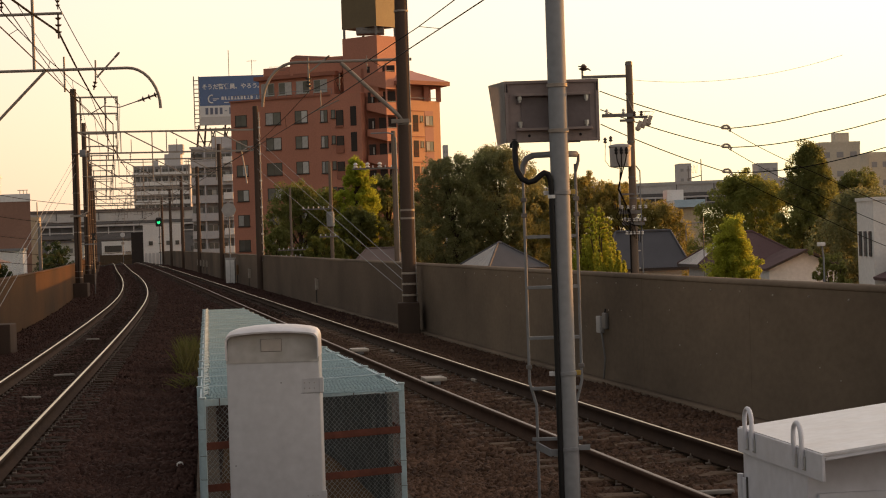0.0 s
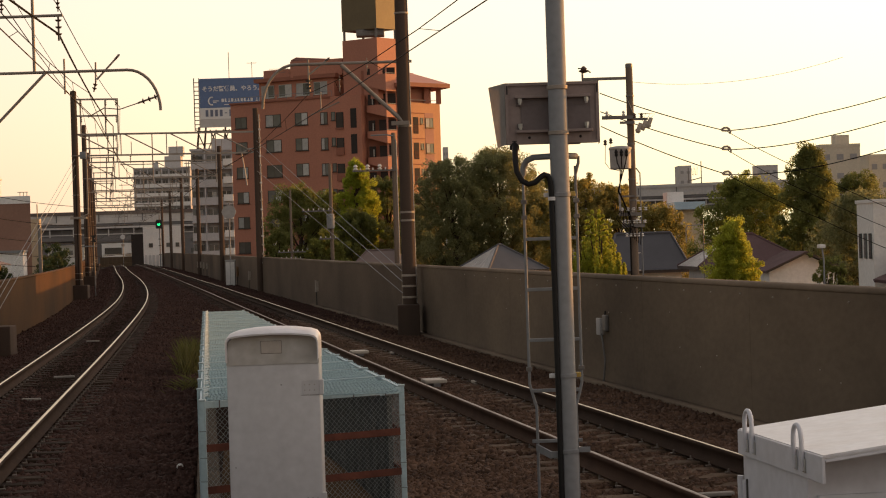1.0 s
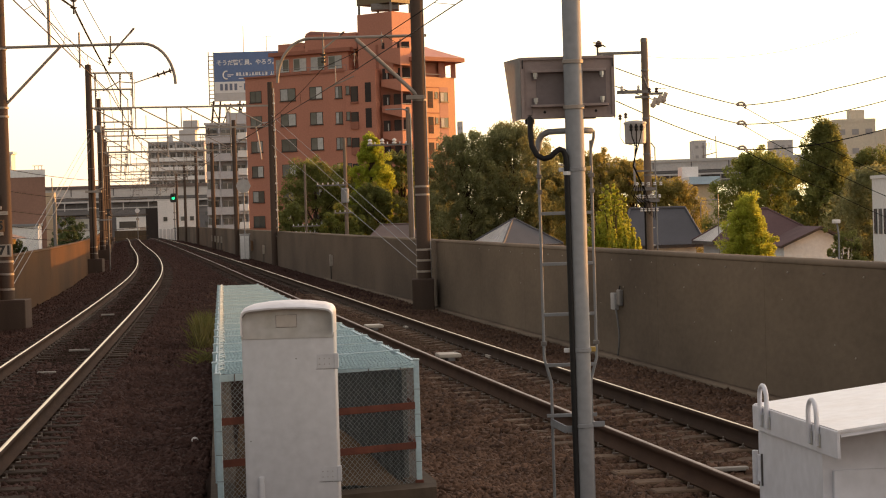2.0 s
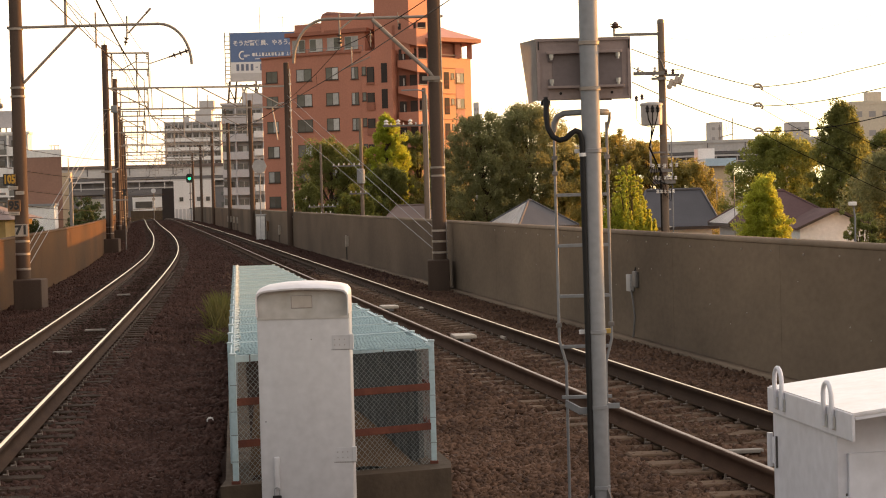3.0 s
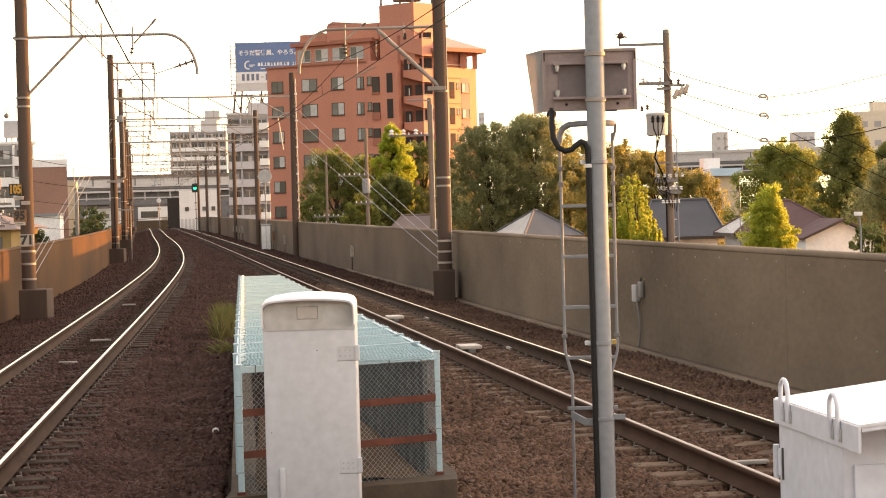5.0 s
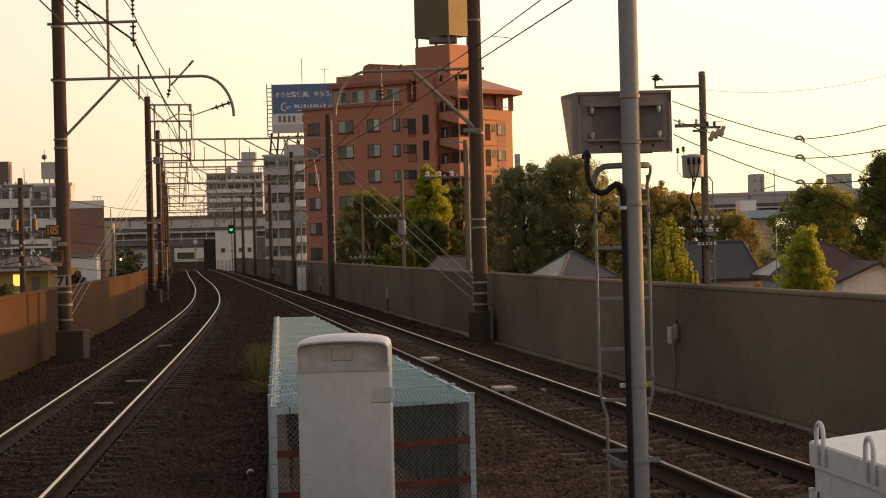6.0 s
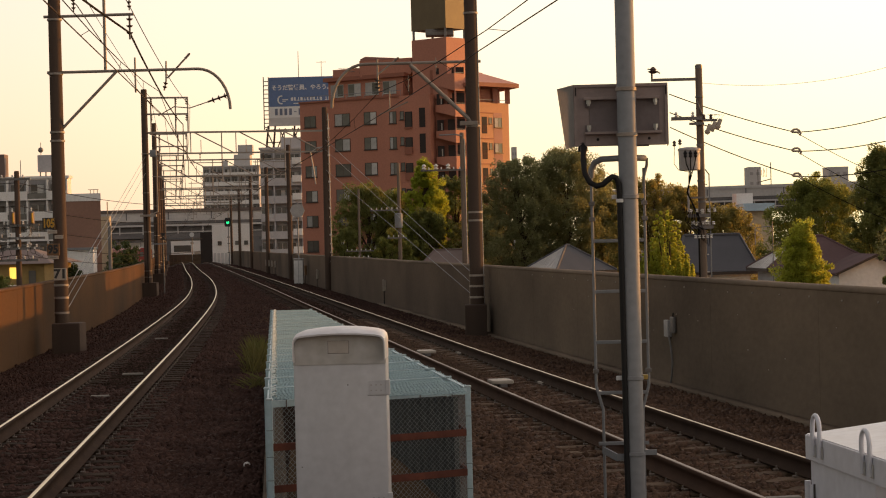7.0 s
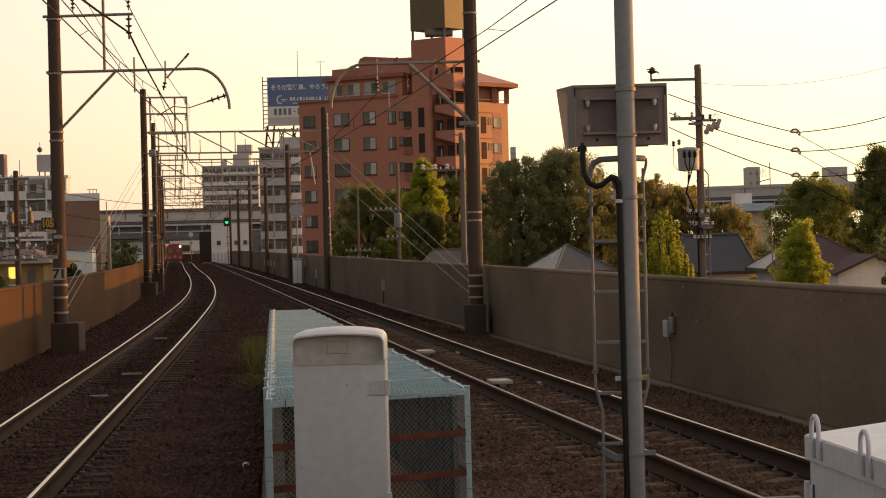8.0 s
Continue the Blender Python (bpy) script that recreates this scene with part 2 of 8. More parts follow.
M = {
    "ballast": surf("ballast", (0.034, 0.019, 0.014), (0.020, 0.012, 0.009), rough=0.95, grain=16, stain=0.9, bump=1.0, spec=0.03),
    "stone_dark": surf("dark_ballast_stone", (0.095, 0.052, 0.040), (0.036, 0.021, 0.017), rough=0.85, grain=60, stain=1.2, bump=0.3, island=0.35, pick=True, spec=0.08),
    "stone": surf("ballast_stone", (0.190, 0.110, 0.069), (0.042, 0.026, 0.019), rough=0.85, grain=60, stain=1.2, bump=0.3, island=0.50, pick=True, spec=0.12),
    "sleeper": surf("sleeper_concrete", (0.165, 0.112, 0.072), (0.085, 0.056, 0.038), rough=0.9, grain=50, stain=3, bump=0.4, vary=0.22, spec=0.12),
    "sleeper_dark": surf("dark_sleeper_concrete", (0.052, 0.036, 0.026), (0.026, 0.018, 0.013), rough=0.9, grain=50, stain=3, bump=0.4, vary=0.22, spec=0.08),
    "rail_side": surf("rusty_rail", (0.088, 0.050, 0.033), (0.056, 0.032, 0.022), rough=0.9, spec=0.08, grain=60, stain=3, bump=0.3),
    "rail_oily": surf("dark_brown_rail", (0.062, 0.038, 0.026), (0.040, 0.025, 0.018), rough=0.9, spec=0.08, grain=60, stain=3, bump=0.3),
    "rail_top": surf("polished_rail_head", (0.64, 0.54, 0.36), (0.50, 0.42, 0.28), rough=0.30, metal=1.0, grain=30, stain=1.5, bump=0.05),
    "rail_dull": surf("worn_brown_rail_head", (0.30, 0.235, 0.18), (0.21, 0.16, 0.12), rough=0.5, metal=0.5, grain=30, stain=1.5, bump=0.05),
    "clip": surf("rail_clip_steel", (0.20, 0.16, 0.13), rough=0.55, metal=0.5, grain=80),
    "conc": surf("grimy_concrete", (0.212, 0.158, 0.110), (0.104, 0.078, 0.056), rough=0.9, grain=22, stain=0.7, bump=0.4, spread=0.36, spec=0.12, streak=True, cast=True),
    # left wall: its shade and orange sunlight are put into this colour
    "conc_left": surf("shade_darkened_concrete", (0.100, 0.047, 0.014), (0.036, 0.021, 0.010), rough=0.9, grain=22, stain=0.6, bump=0.4, spread=0.5, spec=0.12, streak=True, cast=True),
    "kerb": surf("damp_stained_kerb_concrete", (0.110, 0.084, 0.060), (0.048, 0.037, 0.028), rough=0.9, grain=25, stain=2.5, bump=0.5, spec=0.12),
    "conc_light": surf("pale_concrete", (0.36, 0.33, 0.29), (0.24, 0.22, 0.19), rough=0.9, grain=30, stain=3, bump=0.3, streak=True, spec=0.12),
    "white": surf("white_enamel", (0.505, 0.505, 0.525), (0.45, 0.445, 0.455), rough=0.45, grain=14, stain=2.5, bump=0.04, streak=True),
    # scuffed enamel of hood and lid, lifted for sky light on their tops
    "white_worn": surf("scuffed_sky_bright_enamel", (0.66, 0.66, 0.69), (0.58, 0.555, 0.56), rough=0.36, grain=18, stain=4, bump=0.06, spread=0.35),
    "white_box": surf("clean_white_enamel", (0.655, 0.655, 0.71), (0.58, 0.575, 0.61), rough=0.42, grain=14, stain=2.0, bump=0.04),
    "seam": surf("cabinet_seam_dirt", (0.10, 0.09, 0.085), rough=0.9),
    "blue": surf("pale_blue_paint", (0.46, 0.60, 0.65), (0.38, 0.50, 0.53), rough=0.5, grain=40, stain=6, bump=0.1, vary=0.06),
    "link": surf("pale_blue_coated_wire", (0.285, 0.42, 0.46), (0.24, 0.355, 0.395), rough=0.45, grain=30, stain=3, bump=0, island=0.12),
    "link_pale": surf("pale_coated_wire_ends", (0.46, 0.55, 0.57), (0.34, 0.42, 0.44), rough=0.5, grain=60, stain=9, bump=0, vary=0.1),
    # wire standing against the light: that darkness is put into its colour
    "greywire": surf("backlit_mesh_wire", (0.22, 0.25, 0.255), (0.15, 0.17, 0.17), rough=0.5, grain=40, stain=4, bump=0),
    "rust": surf("rust_red_pipe", (0.155, 0.058, 0.040), (0.09, 0.037, 0.028), rough=0.85, grain=60, stain=8, bump=0.3, spec=0.12),
    "galv": surf("galvanised_steel", (0.255, 0.262, 0.272), (0.20, 0.204, 0.21), rough=0.68, metal=0.15, spec=0.2, grain=20, stain=3, bump=0.05, streak=True),
    "galv_dark": surf("dark_galvanised_steel", (0.20, 0.19, 0.18), (0.13, 0.12, 0.115), rough=0.55, metal=0.4, grain=30, stain=4, bump=0.1),
    "box_grey": surf("brown_grey_painted_steel", (0.275, 0.215, 0.20), (0.21, 0.165, 0.152), rough=0.6, grain=30, stain=4, bump=0.1, streak=True),
    "box_pale": surf("pale_grey_painted_steel", (0.40, 0.385, 0.375), (0.30, 0.285, 0.275), rough=0.55, grain=30, stain=4, bump=0.05),
    "black": surf("black_conduit", (0.012, 0.012, 0.013), (0.018, 0.017, 0.016), rough=0.6, spec=0.2, grain=40, stain=5, bump=0.1),
    "pole": surf("sooty_concrete_pole", (0.100, 0.070, 0.054), (0.062, 0.044, 0.034), rough=0.85, grain=30, stain=1.2, bump=0.3, streak=True, spec=0.12),
    "pole_grey": surf("grey_concrete_pole", (0.20, 0.155, 0.12), (0.12, 0.092, 0.072), rough=0.85, grain=30, stain=1.5, bump=0.2, streak=True, spec=0.12),
    "arm": surf("weathered_arm_steel", (0.32, 0.275, 0.235), (0.21, 0.18, 0.15), rough=0.6, metal=0.2, grain=40, stain=3, bump=0.1),
    "cable": surf("overhead_cable", (0.022, 0.020, 0.018), rough=0.9, spec=0.03, grain=30, bump=0),
    "copper": surf("copper_trolley_wire", (0.06, 0.042, 0.033), rough=0.7, spec=0.15, grain=30, bump=0),
    "porcelain": surf("white_porcelain", (0.70, 0.68, 0.64), (0.55, 0.52, 0.48), rough=0.2, grain=40, bump=0),
    "porcelain_b": surf("brown_porcelain", (0.10, 0.06, 0.045), rough=0.25, grain=40, bump=0),
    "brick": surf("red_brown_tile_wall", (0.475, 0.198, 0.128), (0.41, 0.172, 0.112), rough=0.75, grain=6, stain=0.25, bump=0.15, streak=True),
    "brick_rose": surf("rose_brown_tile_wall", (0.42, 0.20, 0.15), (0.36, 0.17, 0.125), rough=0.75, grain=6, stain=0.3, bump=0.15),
    # lit copy of brick: sunlight put into a brighter, more orange colour
    "brick_sun": surf("sunlit_tile_wall", (0.56, 0.27, 0.135), (0.49, 0.235, 0.115), rough=0.75, grain=6, stain=0.25, bump=0.15, streak=True),
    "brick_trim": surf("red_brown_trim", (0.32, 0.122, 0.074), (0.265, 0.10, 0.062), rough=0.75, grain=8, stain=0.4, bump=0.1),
    "roof_red": surf("faded_red_roof", (0.52, 0.27, 0.215), (0.43, 0.215, 0.17), rough=0.7, grain=8, stain=0.5, bump=0.3),
    "tank": surf("olive_tank_panel", (0.16, 0.115, 0.052), (0.12, 0.085, 0.04), rough=0.6, grain=6, stain=0.6, bump=0.1),
    # near black: the shade of recesses and openings put into a colour
    "opening_shade": surf("dark_opening_shade", (0.035, 0.027, 0.024), rough=0.9, bump=0),
    "glass": glass_mat("window_glass", (0.075, 0.078, 0.074), 0.14),
    "curtain": surf("pale_curtain", (0.50, 0.49, 0.46), (0.36, 0.35, 0.33), rough=0.8, grain=12, stain=3, bump=0.1, vary=0.25),
    "frame_dark": surf("dark_bronze_frame", (0.055, 0.04, 0.032), rough=0.5, metal=0.3, bump=0),
    "frame_light": surf("aluminium_frame", (0.45, 0.44, 0.42), rough=0.4, metal=0.6, bump=0),
    "apt": surf("grey_white_tile_wall", (0.47, 0.455, 0.465), (0.40, 0.385, 0.39), rough=0.8, grain=4, stain=0.3, bump=0.1, streak=True),
    # grey that carries the shade of balcony recesses and haze over far windows
    "apt_dark": surf("shade_haze_grey", (0.32, 0.31, 0.31), (0.27, 0.26, 0.255), rough=0.8, grain=4, stain=0.3, bump=0.1),
    "plaster": surf("white_plaster", (0.76, 0.74, 0.72), (0.66, 0.64, 0.61), rough=0.85, grain=5, stain=0.4, bump=0.1, streak=True),
    "cream": surf("cream_plaster", (0.52, 0.43, 0.30), (0.44, 0.36, 0.25), rough=0.85, grain=5, stain=0.5, bump=0.1),
    "brown_wall": surf("brown_brick_wall", (0.285, 0.160, 0.116), (0.235, 0.132, 0.096), rough=0.85, grain=5, stain=0.4, bump=0.2),
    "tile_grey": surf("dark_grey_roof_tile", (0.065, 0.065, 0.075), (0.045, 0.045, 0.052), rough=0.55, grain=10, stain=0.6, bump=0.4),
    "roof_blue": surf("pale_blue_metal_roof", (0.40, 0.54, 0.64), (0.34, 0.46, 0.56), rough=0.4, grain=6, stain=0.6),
    # sky light on one roof slope is put into this pale colour
    "tile_pale": surf("sky_paled_roof_tile", (0.78, 0.75, 0.72), (0.66, 0.63, 0.60), rough=0.35, grain=10, stain=0.6, bump=0.4),
    "tile_plum": surf("plum_roof_tile", (0.138, 0.088, 0.088), (0.108, 0.069, 0.069), rough=0.9, spec=0.1, grain=10, stain=0.6, bump=0.4),
    "tile_brown": surf("faded_brown_roof_tile", (0.18, 0.128, 0.112), (0.145, 0.104, 0.092), rough=0.8, grain=10, stain=0.6, bump=0.4),
    "highway": surf("grey_viaduct_steel", (0.56, 0.53, 0.505), (0.42, 0.395, 0.38), rough=0.7, grain=2, stain=0.2, bump=0.1),
    "highway_d": surf("dark_viaduct_soffit", (0.165, 0.155, 0.155), rough=0.8, grain=2, stain=0.12, bump=0.1),
    # haze of the distance is put into this wall colour
    "haze_wall": surf("haze_paled_wall", (0.50, 0.485, 0.48), (0.43, 0.415, 0.41), rough=0.9, grain=2, stain=0.15, bump=0),
    "earth": hill_mat("town_ground", (0.10, 0.085, 0.065), (0.06, 0.055, 0.04)),
    "bark": surf("bark", (0.09, 0.065, 0.045), (0.055, 0.04, 0.03), rough=0.9, grain=20, stain=3, bump=0.6, streak=True, spec=0.12),
    "leaf_dark": leaf_mat("dark_green_leaves", (0.265, 0.275, 0.085), (0.19, 0.205, 0.068), 0.7),
    "leaf_olive": leaf_mat("olive_autumn_leaves", (0.345, 0.345, 0.160), (0.26, 0.262, 0.124), 0.7),
    "leaf_gold": leaf_mat("golden_autumn_leaves", (0.375, 0.318, 0.10), (0.275, 0.245, 0.08), 0.7),
    "leaf_ginkgo": leaf_mat("yellow_green_ginkgo_leaves", (0.49, 0.52, 0.07), (0.36, 0.41, 0.055), 0.72),
    # brighter copy of the ginkgo leaves: sunlight put into the colour
    "leaf_shoots": leaf_mat("sunlit_ginkgo_leaves", (0.52, 0.535, 0.085), (0.39, 0.42, 0.068), 0.74),
    "leaf_mid": leaf_mat("mid_green_leaves", (0.30, 0.315, 0.082), (0.22, 0.235, 0.066), 0.7),
    "grass": leaf_mat("weed_blades", (0.115, 0.128, 0.034), (0.145, 0.125, 0.042), 0.5),
    "sign_blue": surf("blue_billboard_face", (0.100, 0.16, 0.31), (0.09, 0.145, 0.285), rough=0.5, grain=3, stain=0.4, bump=0),
    "sign_grey": surf("slate_sign_ink", (0.13, 0.15, 0.22), (0.11, 0.13, 0.19), rough=0.5, grain=10, stain=1, bump=0),
    "sign_white": surf("white_sign_paint", (0.66, 0.66, 0.66), (0.58, 0.58, 0.58), rough=0.5, grain=10, stain=1, bump=0),
    "sign_black": surf("black_sign_paint", (0.018, 0.017, 0.016), rough=0.5, grain=20, bump=0),
    "sign_yellow": surf("yellow_sign_paint", (0.50, 0.27, 0.02), (0.40, 0.21, 0.02), rough=0.5, grain=30, stain=4, bump=0),
    "sign_dim": surf("sooty_yellow_paint", (0.20, 0.10, 0.04), (0.14, 0.07, 0.03), rough=0.6, grain=30, stain=4, bump=0),
    "sign_tan": surf("sooty_white_plate", (0.42, 0.36, 0.30), (0.30, 0.25, 0.20), rough=0.6, grain=30, stain=5, bump=0),
    "train_red": surf("scarlet_train_paint", (0.30, 0.040, 0.030), (0.25, 0.034, 0.026), rough=0.35, grain=6, stain=1, bump=0),
    "train_grey": surf("grey_train_underframe", (0.08, 0.075, 0.07), rough=0.7),
    "lamp_green": surf("green_signal_lens", (0.02, 0.75, 0.24), glow=1.5, bump=0),
    "lamp_white": surf("headlamp_lens", (1.0, 0.82, 0.55), glow=9, bump=0),
    "lamp_tail": surf("amber_marker_lens", (0.8, 0.4, 0.25), glow=0.35, bump=0),
    "lamp_amber": surf("lit_amber_window", (1.0, 0.62, 0.10), glow=1.2, bump=0),
    "yellow_wall": surf("yellow_plaster", (0.30, 0.205, 0.075), (0.24, 0.165, 0.06), rough=0.85, grain=5, stain=0.5),
    # stained enamel, also darkened for the shade under the cabinet's hood
    "head_grey": surf("stained_shaded_enamel", (0.505, 0.50, 0.49), (0.37, 0.345, 0.31), rough=0.5, grain=16, stain=6, bump=0.06, spread=0.40),
    "box_dark": surf("dark_brown_grey_steel", (0.165, 0.135, 0.135), (0.13, 0.105, 0.105), rough=0.65, grain=30, stain=4, bump=0.1),
    "barrier_brown": surf("brown_barrier_steel", (0.14, 0.105, 0.09), (0.11, 0.085, 0.075), rough=0.7, grain=2, stain=0.3, bump=0.05),
    # shrubs that stand in shade: that shade is put into this green
    "leaf_shade": leaf_mat("shade_darkened_leaves", (0.10, 0.125, 0.045), (0.07, 0.09, 0.035), 0.4),
    "beige_wall": surf("pale_beige_wall", (0.60, 0.54, 0.43), (0.52, 0.465, 0.37), rough=0.85, grain=3, stain=0.3, bump=0.05, streak=True),
    # darker concrete of the right wall's panels beyond 50 m
    "conc_far": surf("dark_far_concrete", (0.170, 0.122, 0.086), (0.082, 0.060, 0.044), rough=0.9, grain=22, stain=0.55, bump=0.4, spread=0.4, spec=0.12, streak=True, cast=True),
    "plate_beige": surf("beige_label_plate", (0.45, 0.41, 0.37), (0.40, 0.36, 0.32), rough=0.5, grain=20, stain=6, bump=0.03),
    # low sun on the mast's clamp bolts, put into a golden metal colour
    "sun_gold": surf("sun_gold", (0.45, 0.32, 0.10), rough=0.4, metal=1, bump=0),
    "plate": surf("cream_balise_cover", (0.52, 0.46, 0.38), (0.40, 0.34, 0.27), rough=0.6, grain=30, stain=6, bump=0.05),
    "net": surf("grey_green_sheet", (0.074, 0.084, 0.082), (0.040, 0.047, 0.047), rough=0.8, grain=30, stain=2.5, bump=0.2, streak=True),
    "soil": surf("tan_soil", (0.118, 0.080, 0.050), (0.078, 0.053, 0.034), rough=0.95, grain=25, stain=3, bump=0.6, spec=0.12),
}

# ---- mesh helpers ----
def shape():
    return bmesh.new()


def box(bm, x0, x1, y0, y1, z0, z1, bevel=0.0):
    v = bmesh.ops.create_cube(bm, size=1, matrix=Matrix.LocRotScale(((x0 + x1) / 2, (y0 + y1) / 2, (z0 + z1) / 2), None, (abs(x1 - x0), abs(y1 - y0), abs(z1 - z0))))["verts"]
    if bevel:
        bmesh.ops.bevel(bm, geom=list({e for q in v for e in q.link_edges}), offset=bevel, segments=2, affect="EDGES", profile=0.6)
    return bm


def tube(bm, p, q, r, r2=None, seg=8, caps=True):
    p, q = Vector(p), Vector(q)
    d = q - p
    if d.length < 1e-6:
        return bm
    m = Matrix.Translation((p + q) / 2) @ d.to_track_quat("Z", "Y").to_matrix().to_4x4()
    bmesh.ops.create_cone(bm, segments=seg, radius1=r, radius2=r if r2 is None else r2, depth=d.length, cap_ends=caps, matrix=m)
    return bm


def beam(bm, p, q, w, h):
    """A square bar from p to q, w wide and h high."""
    p, q = Vector(p), Vector(q)
    d = q - p
    m = Matrix.Translation((p + q) / 2) @ d.to_track_quat("Y", "Z").to_matrix().to_4x4() @ Matrix.Diagonal((w, d.length, h, 1))
    bmesh.ops.create_cube(bm, size=1, matrix=m)
    return bm


def pipe(bm, pts, r, seg=8):
    """A bent pipe through the points, mitred at every bend."""
    pts = [Vector(p) for p in pts]
    rings = []
    for i, p in enumerate(pts):
        a = (p - pts[i - 1]).normalized() if i else None
        b = (pts[i + 1] - p).normalized() if i < len(pts) - 1 else None
        t = (a + b).normalized() if a and b else (a or b)
        ref = Vector((0, 0, 1)) if abs(t.z) < 0.9 else Vector((0, 1, 0))
        u = t.cross(ref).normalized()
        w = u.cross(t).normalized()
        if rings:
            pu = rings[-1][1]
            u = (pu - t * pu.dot(t)).normalized()
            w = t.cross(u).normalized()
            w = -w if w.dot(rings[-1][2]) < 0 else w
        rings.append(([bm.verts.new(p + r * (math.cos(k * math.tau / seg) * u + math.sin(k * math.tau / seg) * w)) for k in range(seg)], u, w))
    for (r0, *_), (r1, *_) in zip(rings, rings[1:]):
        for k in range(seg):
            bm.faces.new((r0[k], r0[(k + 1) % seg], r1[(k + 1) % seg], r1[k]))
    bm.faces.new(rings[0][0][::-1])
    bm.faces.new(rings[-1][0])
    return bm


def lathe(bm, profile, seg=10, at=(0, 0, 0)):
    """A turned piece from (radius, height) pairs about the upright axis at a place."""
    rings = [[bm.verts.new((at[0] + r * math.cos(k * math.tau / seg), at[1] + r * math.sin(k * math.tau / seg), at[2] + z)) for k in range(seg)] for r, z in profile]
    for a, b in zip(rings, rings[1:]):
        for k in range(seg):
            bm.faces.new((a[k], a[(k + 1) % seg], b[(k + 1) % seg], b[k]))
    bm.faces.new(rings[0][::-1])
    bm.faces.new(rings[-1])
    return bm


def prism(bm, outline, y0, y1):
    """An outline in x and z, carried from y0 to y1."""
    a = [bm.verts.new((x, y0, z)) for x, z in outline]
    b = [bm.verts.new((x, y1, z)) for x, z in outline]
    n = len(outline)
    for k in range(n):
        bm.faces.new((a[k], a[(k + 1) % n], b[(k + 1) % n], b[k]))
    bm.faces.new(a[::-1])
    bm.faces.new(b)
    return bm


def slab(bm, corners, z0, z1):
    """A flat plan outline carried from z0 to z1."""
    a = [bm.verts.new((x, y, z0)) for x, y in corners]
    b = [bm.verts.new((x, y, z1)) for x, y in corners]
    n = len(corners)
    for k in range(n):
        bm.faces.new((a[k], a[(k + 1) % n], b[(k + 1) % n], b[k]))
    bm.faces.new(a[::-1])
    bm.faces.new(b)
    return bm


def mesh_of(name, bm, material, smooth=False):
    bmesh.ops.recalc_face_normals(bm, faces=bm.faces)
    me = bpy.data.meshes.new(name)
    bm.to_mesh(me)
    bm.free()
    me.materials.append(M[material])
    if smooth:
        me.polygons.foreach_set("use_smooth", [True] * len(me.polygons))
        me.set_sharp_from_angle(angle=radians(40))
    return me


def part(name, bm, material, parent, label="", smooth=False):
    ob = new(name, mesh_of(name, bm, material, smooth))
    ob.parent = parent
    if label:
        tagged(ob, label)
    return ob


def thing(name, label, category, m=None, group="", kind=""):
    e = new(name)
    e.empty_display_size = 0.3
    e.matrix_basis = m or Matrix()
    return tagged(e, label, category, group, kind)


def solid(name, bm, material, label, category, m=None, group="", kind="", smooth=False):
    ob = new(name, mesh_of(name, bm, material, smooth))
    ob.matrix_basis = m or Matrix()
    return tagged(ob, label, category, group, kind)


def from_arrays(name, verts, faces, material, smooth=False):
    me = bpy.data.meshes.new(name)
    me.vertices.add(len(verts))
    me.vertices.foreach_set("co", np.asarray(verts, np.float32).ravel())
    k = faces.shape[1]
    me.loops.add(faces.size)
    me.loops.foreach_set("vertex_index", faces.astype(np.int32).ravel())
    me.polygons.add(len(faces))
    me.polygons.foreach_set("loop_start", np.arange(0, faces.size, k, dtype=np.int32))
    me.polygons.foreach_set("loop_total", np.full(len(faces), k, np.int32))
    me.update(calc_edges=True)
    me.validate()
    me.materials.append(M[material])
    if smooth:
        me.polygons.foreach_set("use_smooth", [True] * len(me.polygons))
    return me


def writing(name, text, size, material, parent, m, bold=0.0, label="", width=0.0):
    """Raised letters, turned into a mesh."""
    c = bpy.data.curves.new(name, "FONT")
    c.body, c.size, c.extrude, c.offset, c.align_x, c.align_y, c.resolution_u = text, size, 0.004, bold, "CENTER", "CENTER", 2
    tmp = bpy.data.objects.new("tmp", c)
    scene.collection.objects.link(tmp)
    me = bpy.data.meshes.new_from_object(tmp.evaluated_get(bpy.context.evaluated_depsgraph_get()))
    wide = tmp.dimensions.x
    bpy.data.objects.remove(tmp)
    me.name = name
    me.materials.clear()
    me.materials.append(M[material])
    ob = new(name, me)
    ob.parent = parent
    s = width / wide if width and wide else 1
    ob.matrix_basis = m @ Matrix.Diagonal((s, 1 if width else s, 1, 1))
    return tagged(ob, label) if label else ob


FACING = pose(0, 0, 0, 90, 0, 0)


# ---- the plan of the two tracks: centre lines, x for each y; rail tops are at z = 0 ----
LEFT_Y = [-60, -20, 0, 17.4, 27.3, 35.8, 50.9, 63.8, 76.8, 98.0, 109.5, 132.6, 168, 222, 300, 340, 380, 420, 460, 540]
LEFT_X = [3.0, -0.8, -2.6, -4.26, -5.23, -6.04, -7.54, -8.87, -10.28, -12.93, -14.48, -17.75, -22.98, -30.8, -42.3, -48.3, -55.6, -67.4, -83.0, -122.0]
RIGHT_Y = [-60, -20, 0, 18, 24, 29.6, 35.6, 44.5, 52.7, 59.9, 67.2, 76.5, 89.8, 108, 137, 169, 204, 300, 380, 420, 460, 540]
RIGHT_X = [15.0, 8.3, 5.1, 2.24, 1.32, 0.45, -0.42, -1.66, -2.84, -3.9, -4.95, -6.3, -8.2, -10.86, -15.1, -19.8, -25.0, -38.9, -51.9, -63.6, -79.2, -118.2]


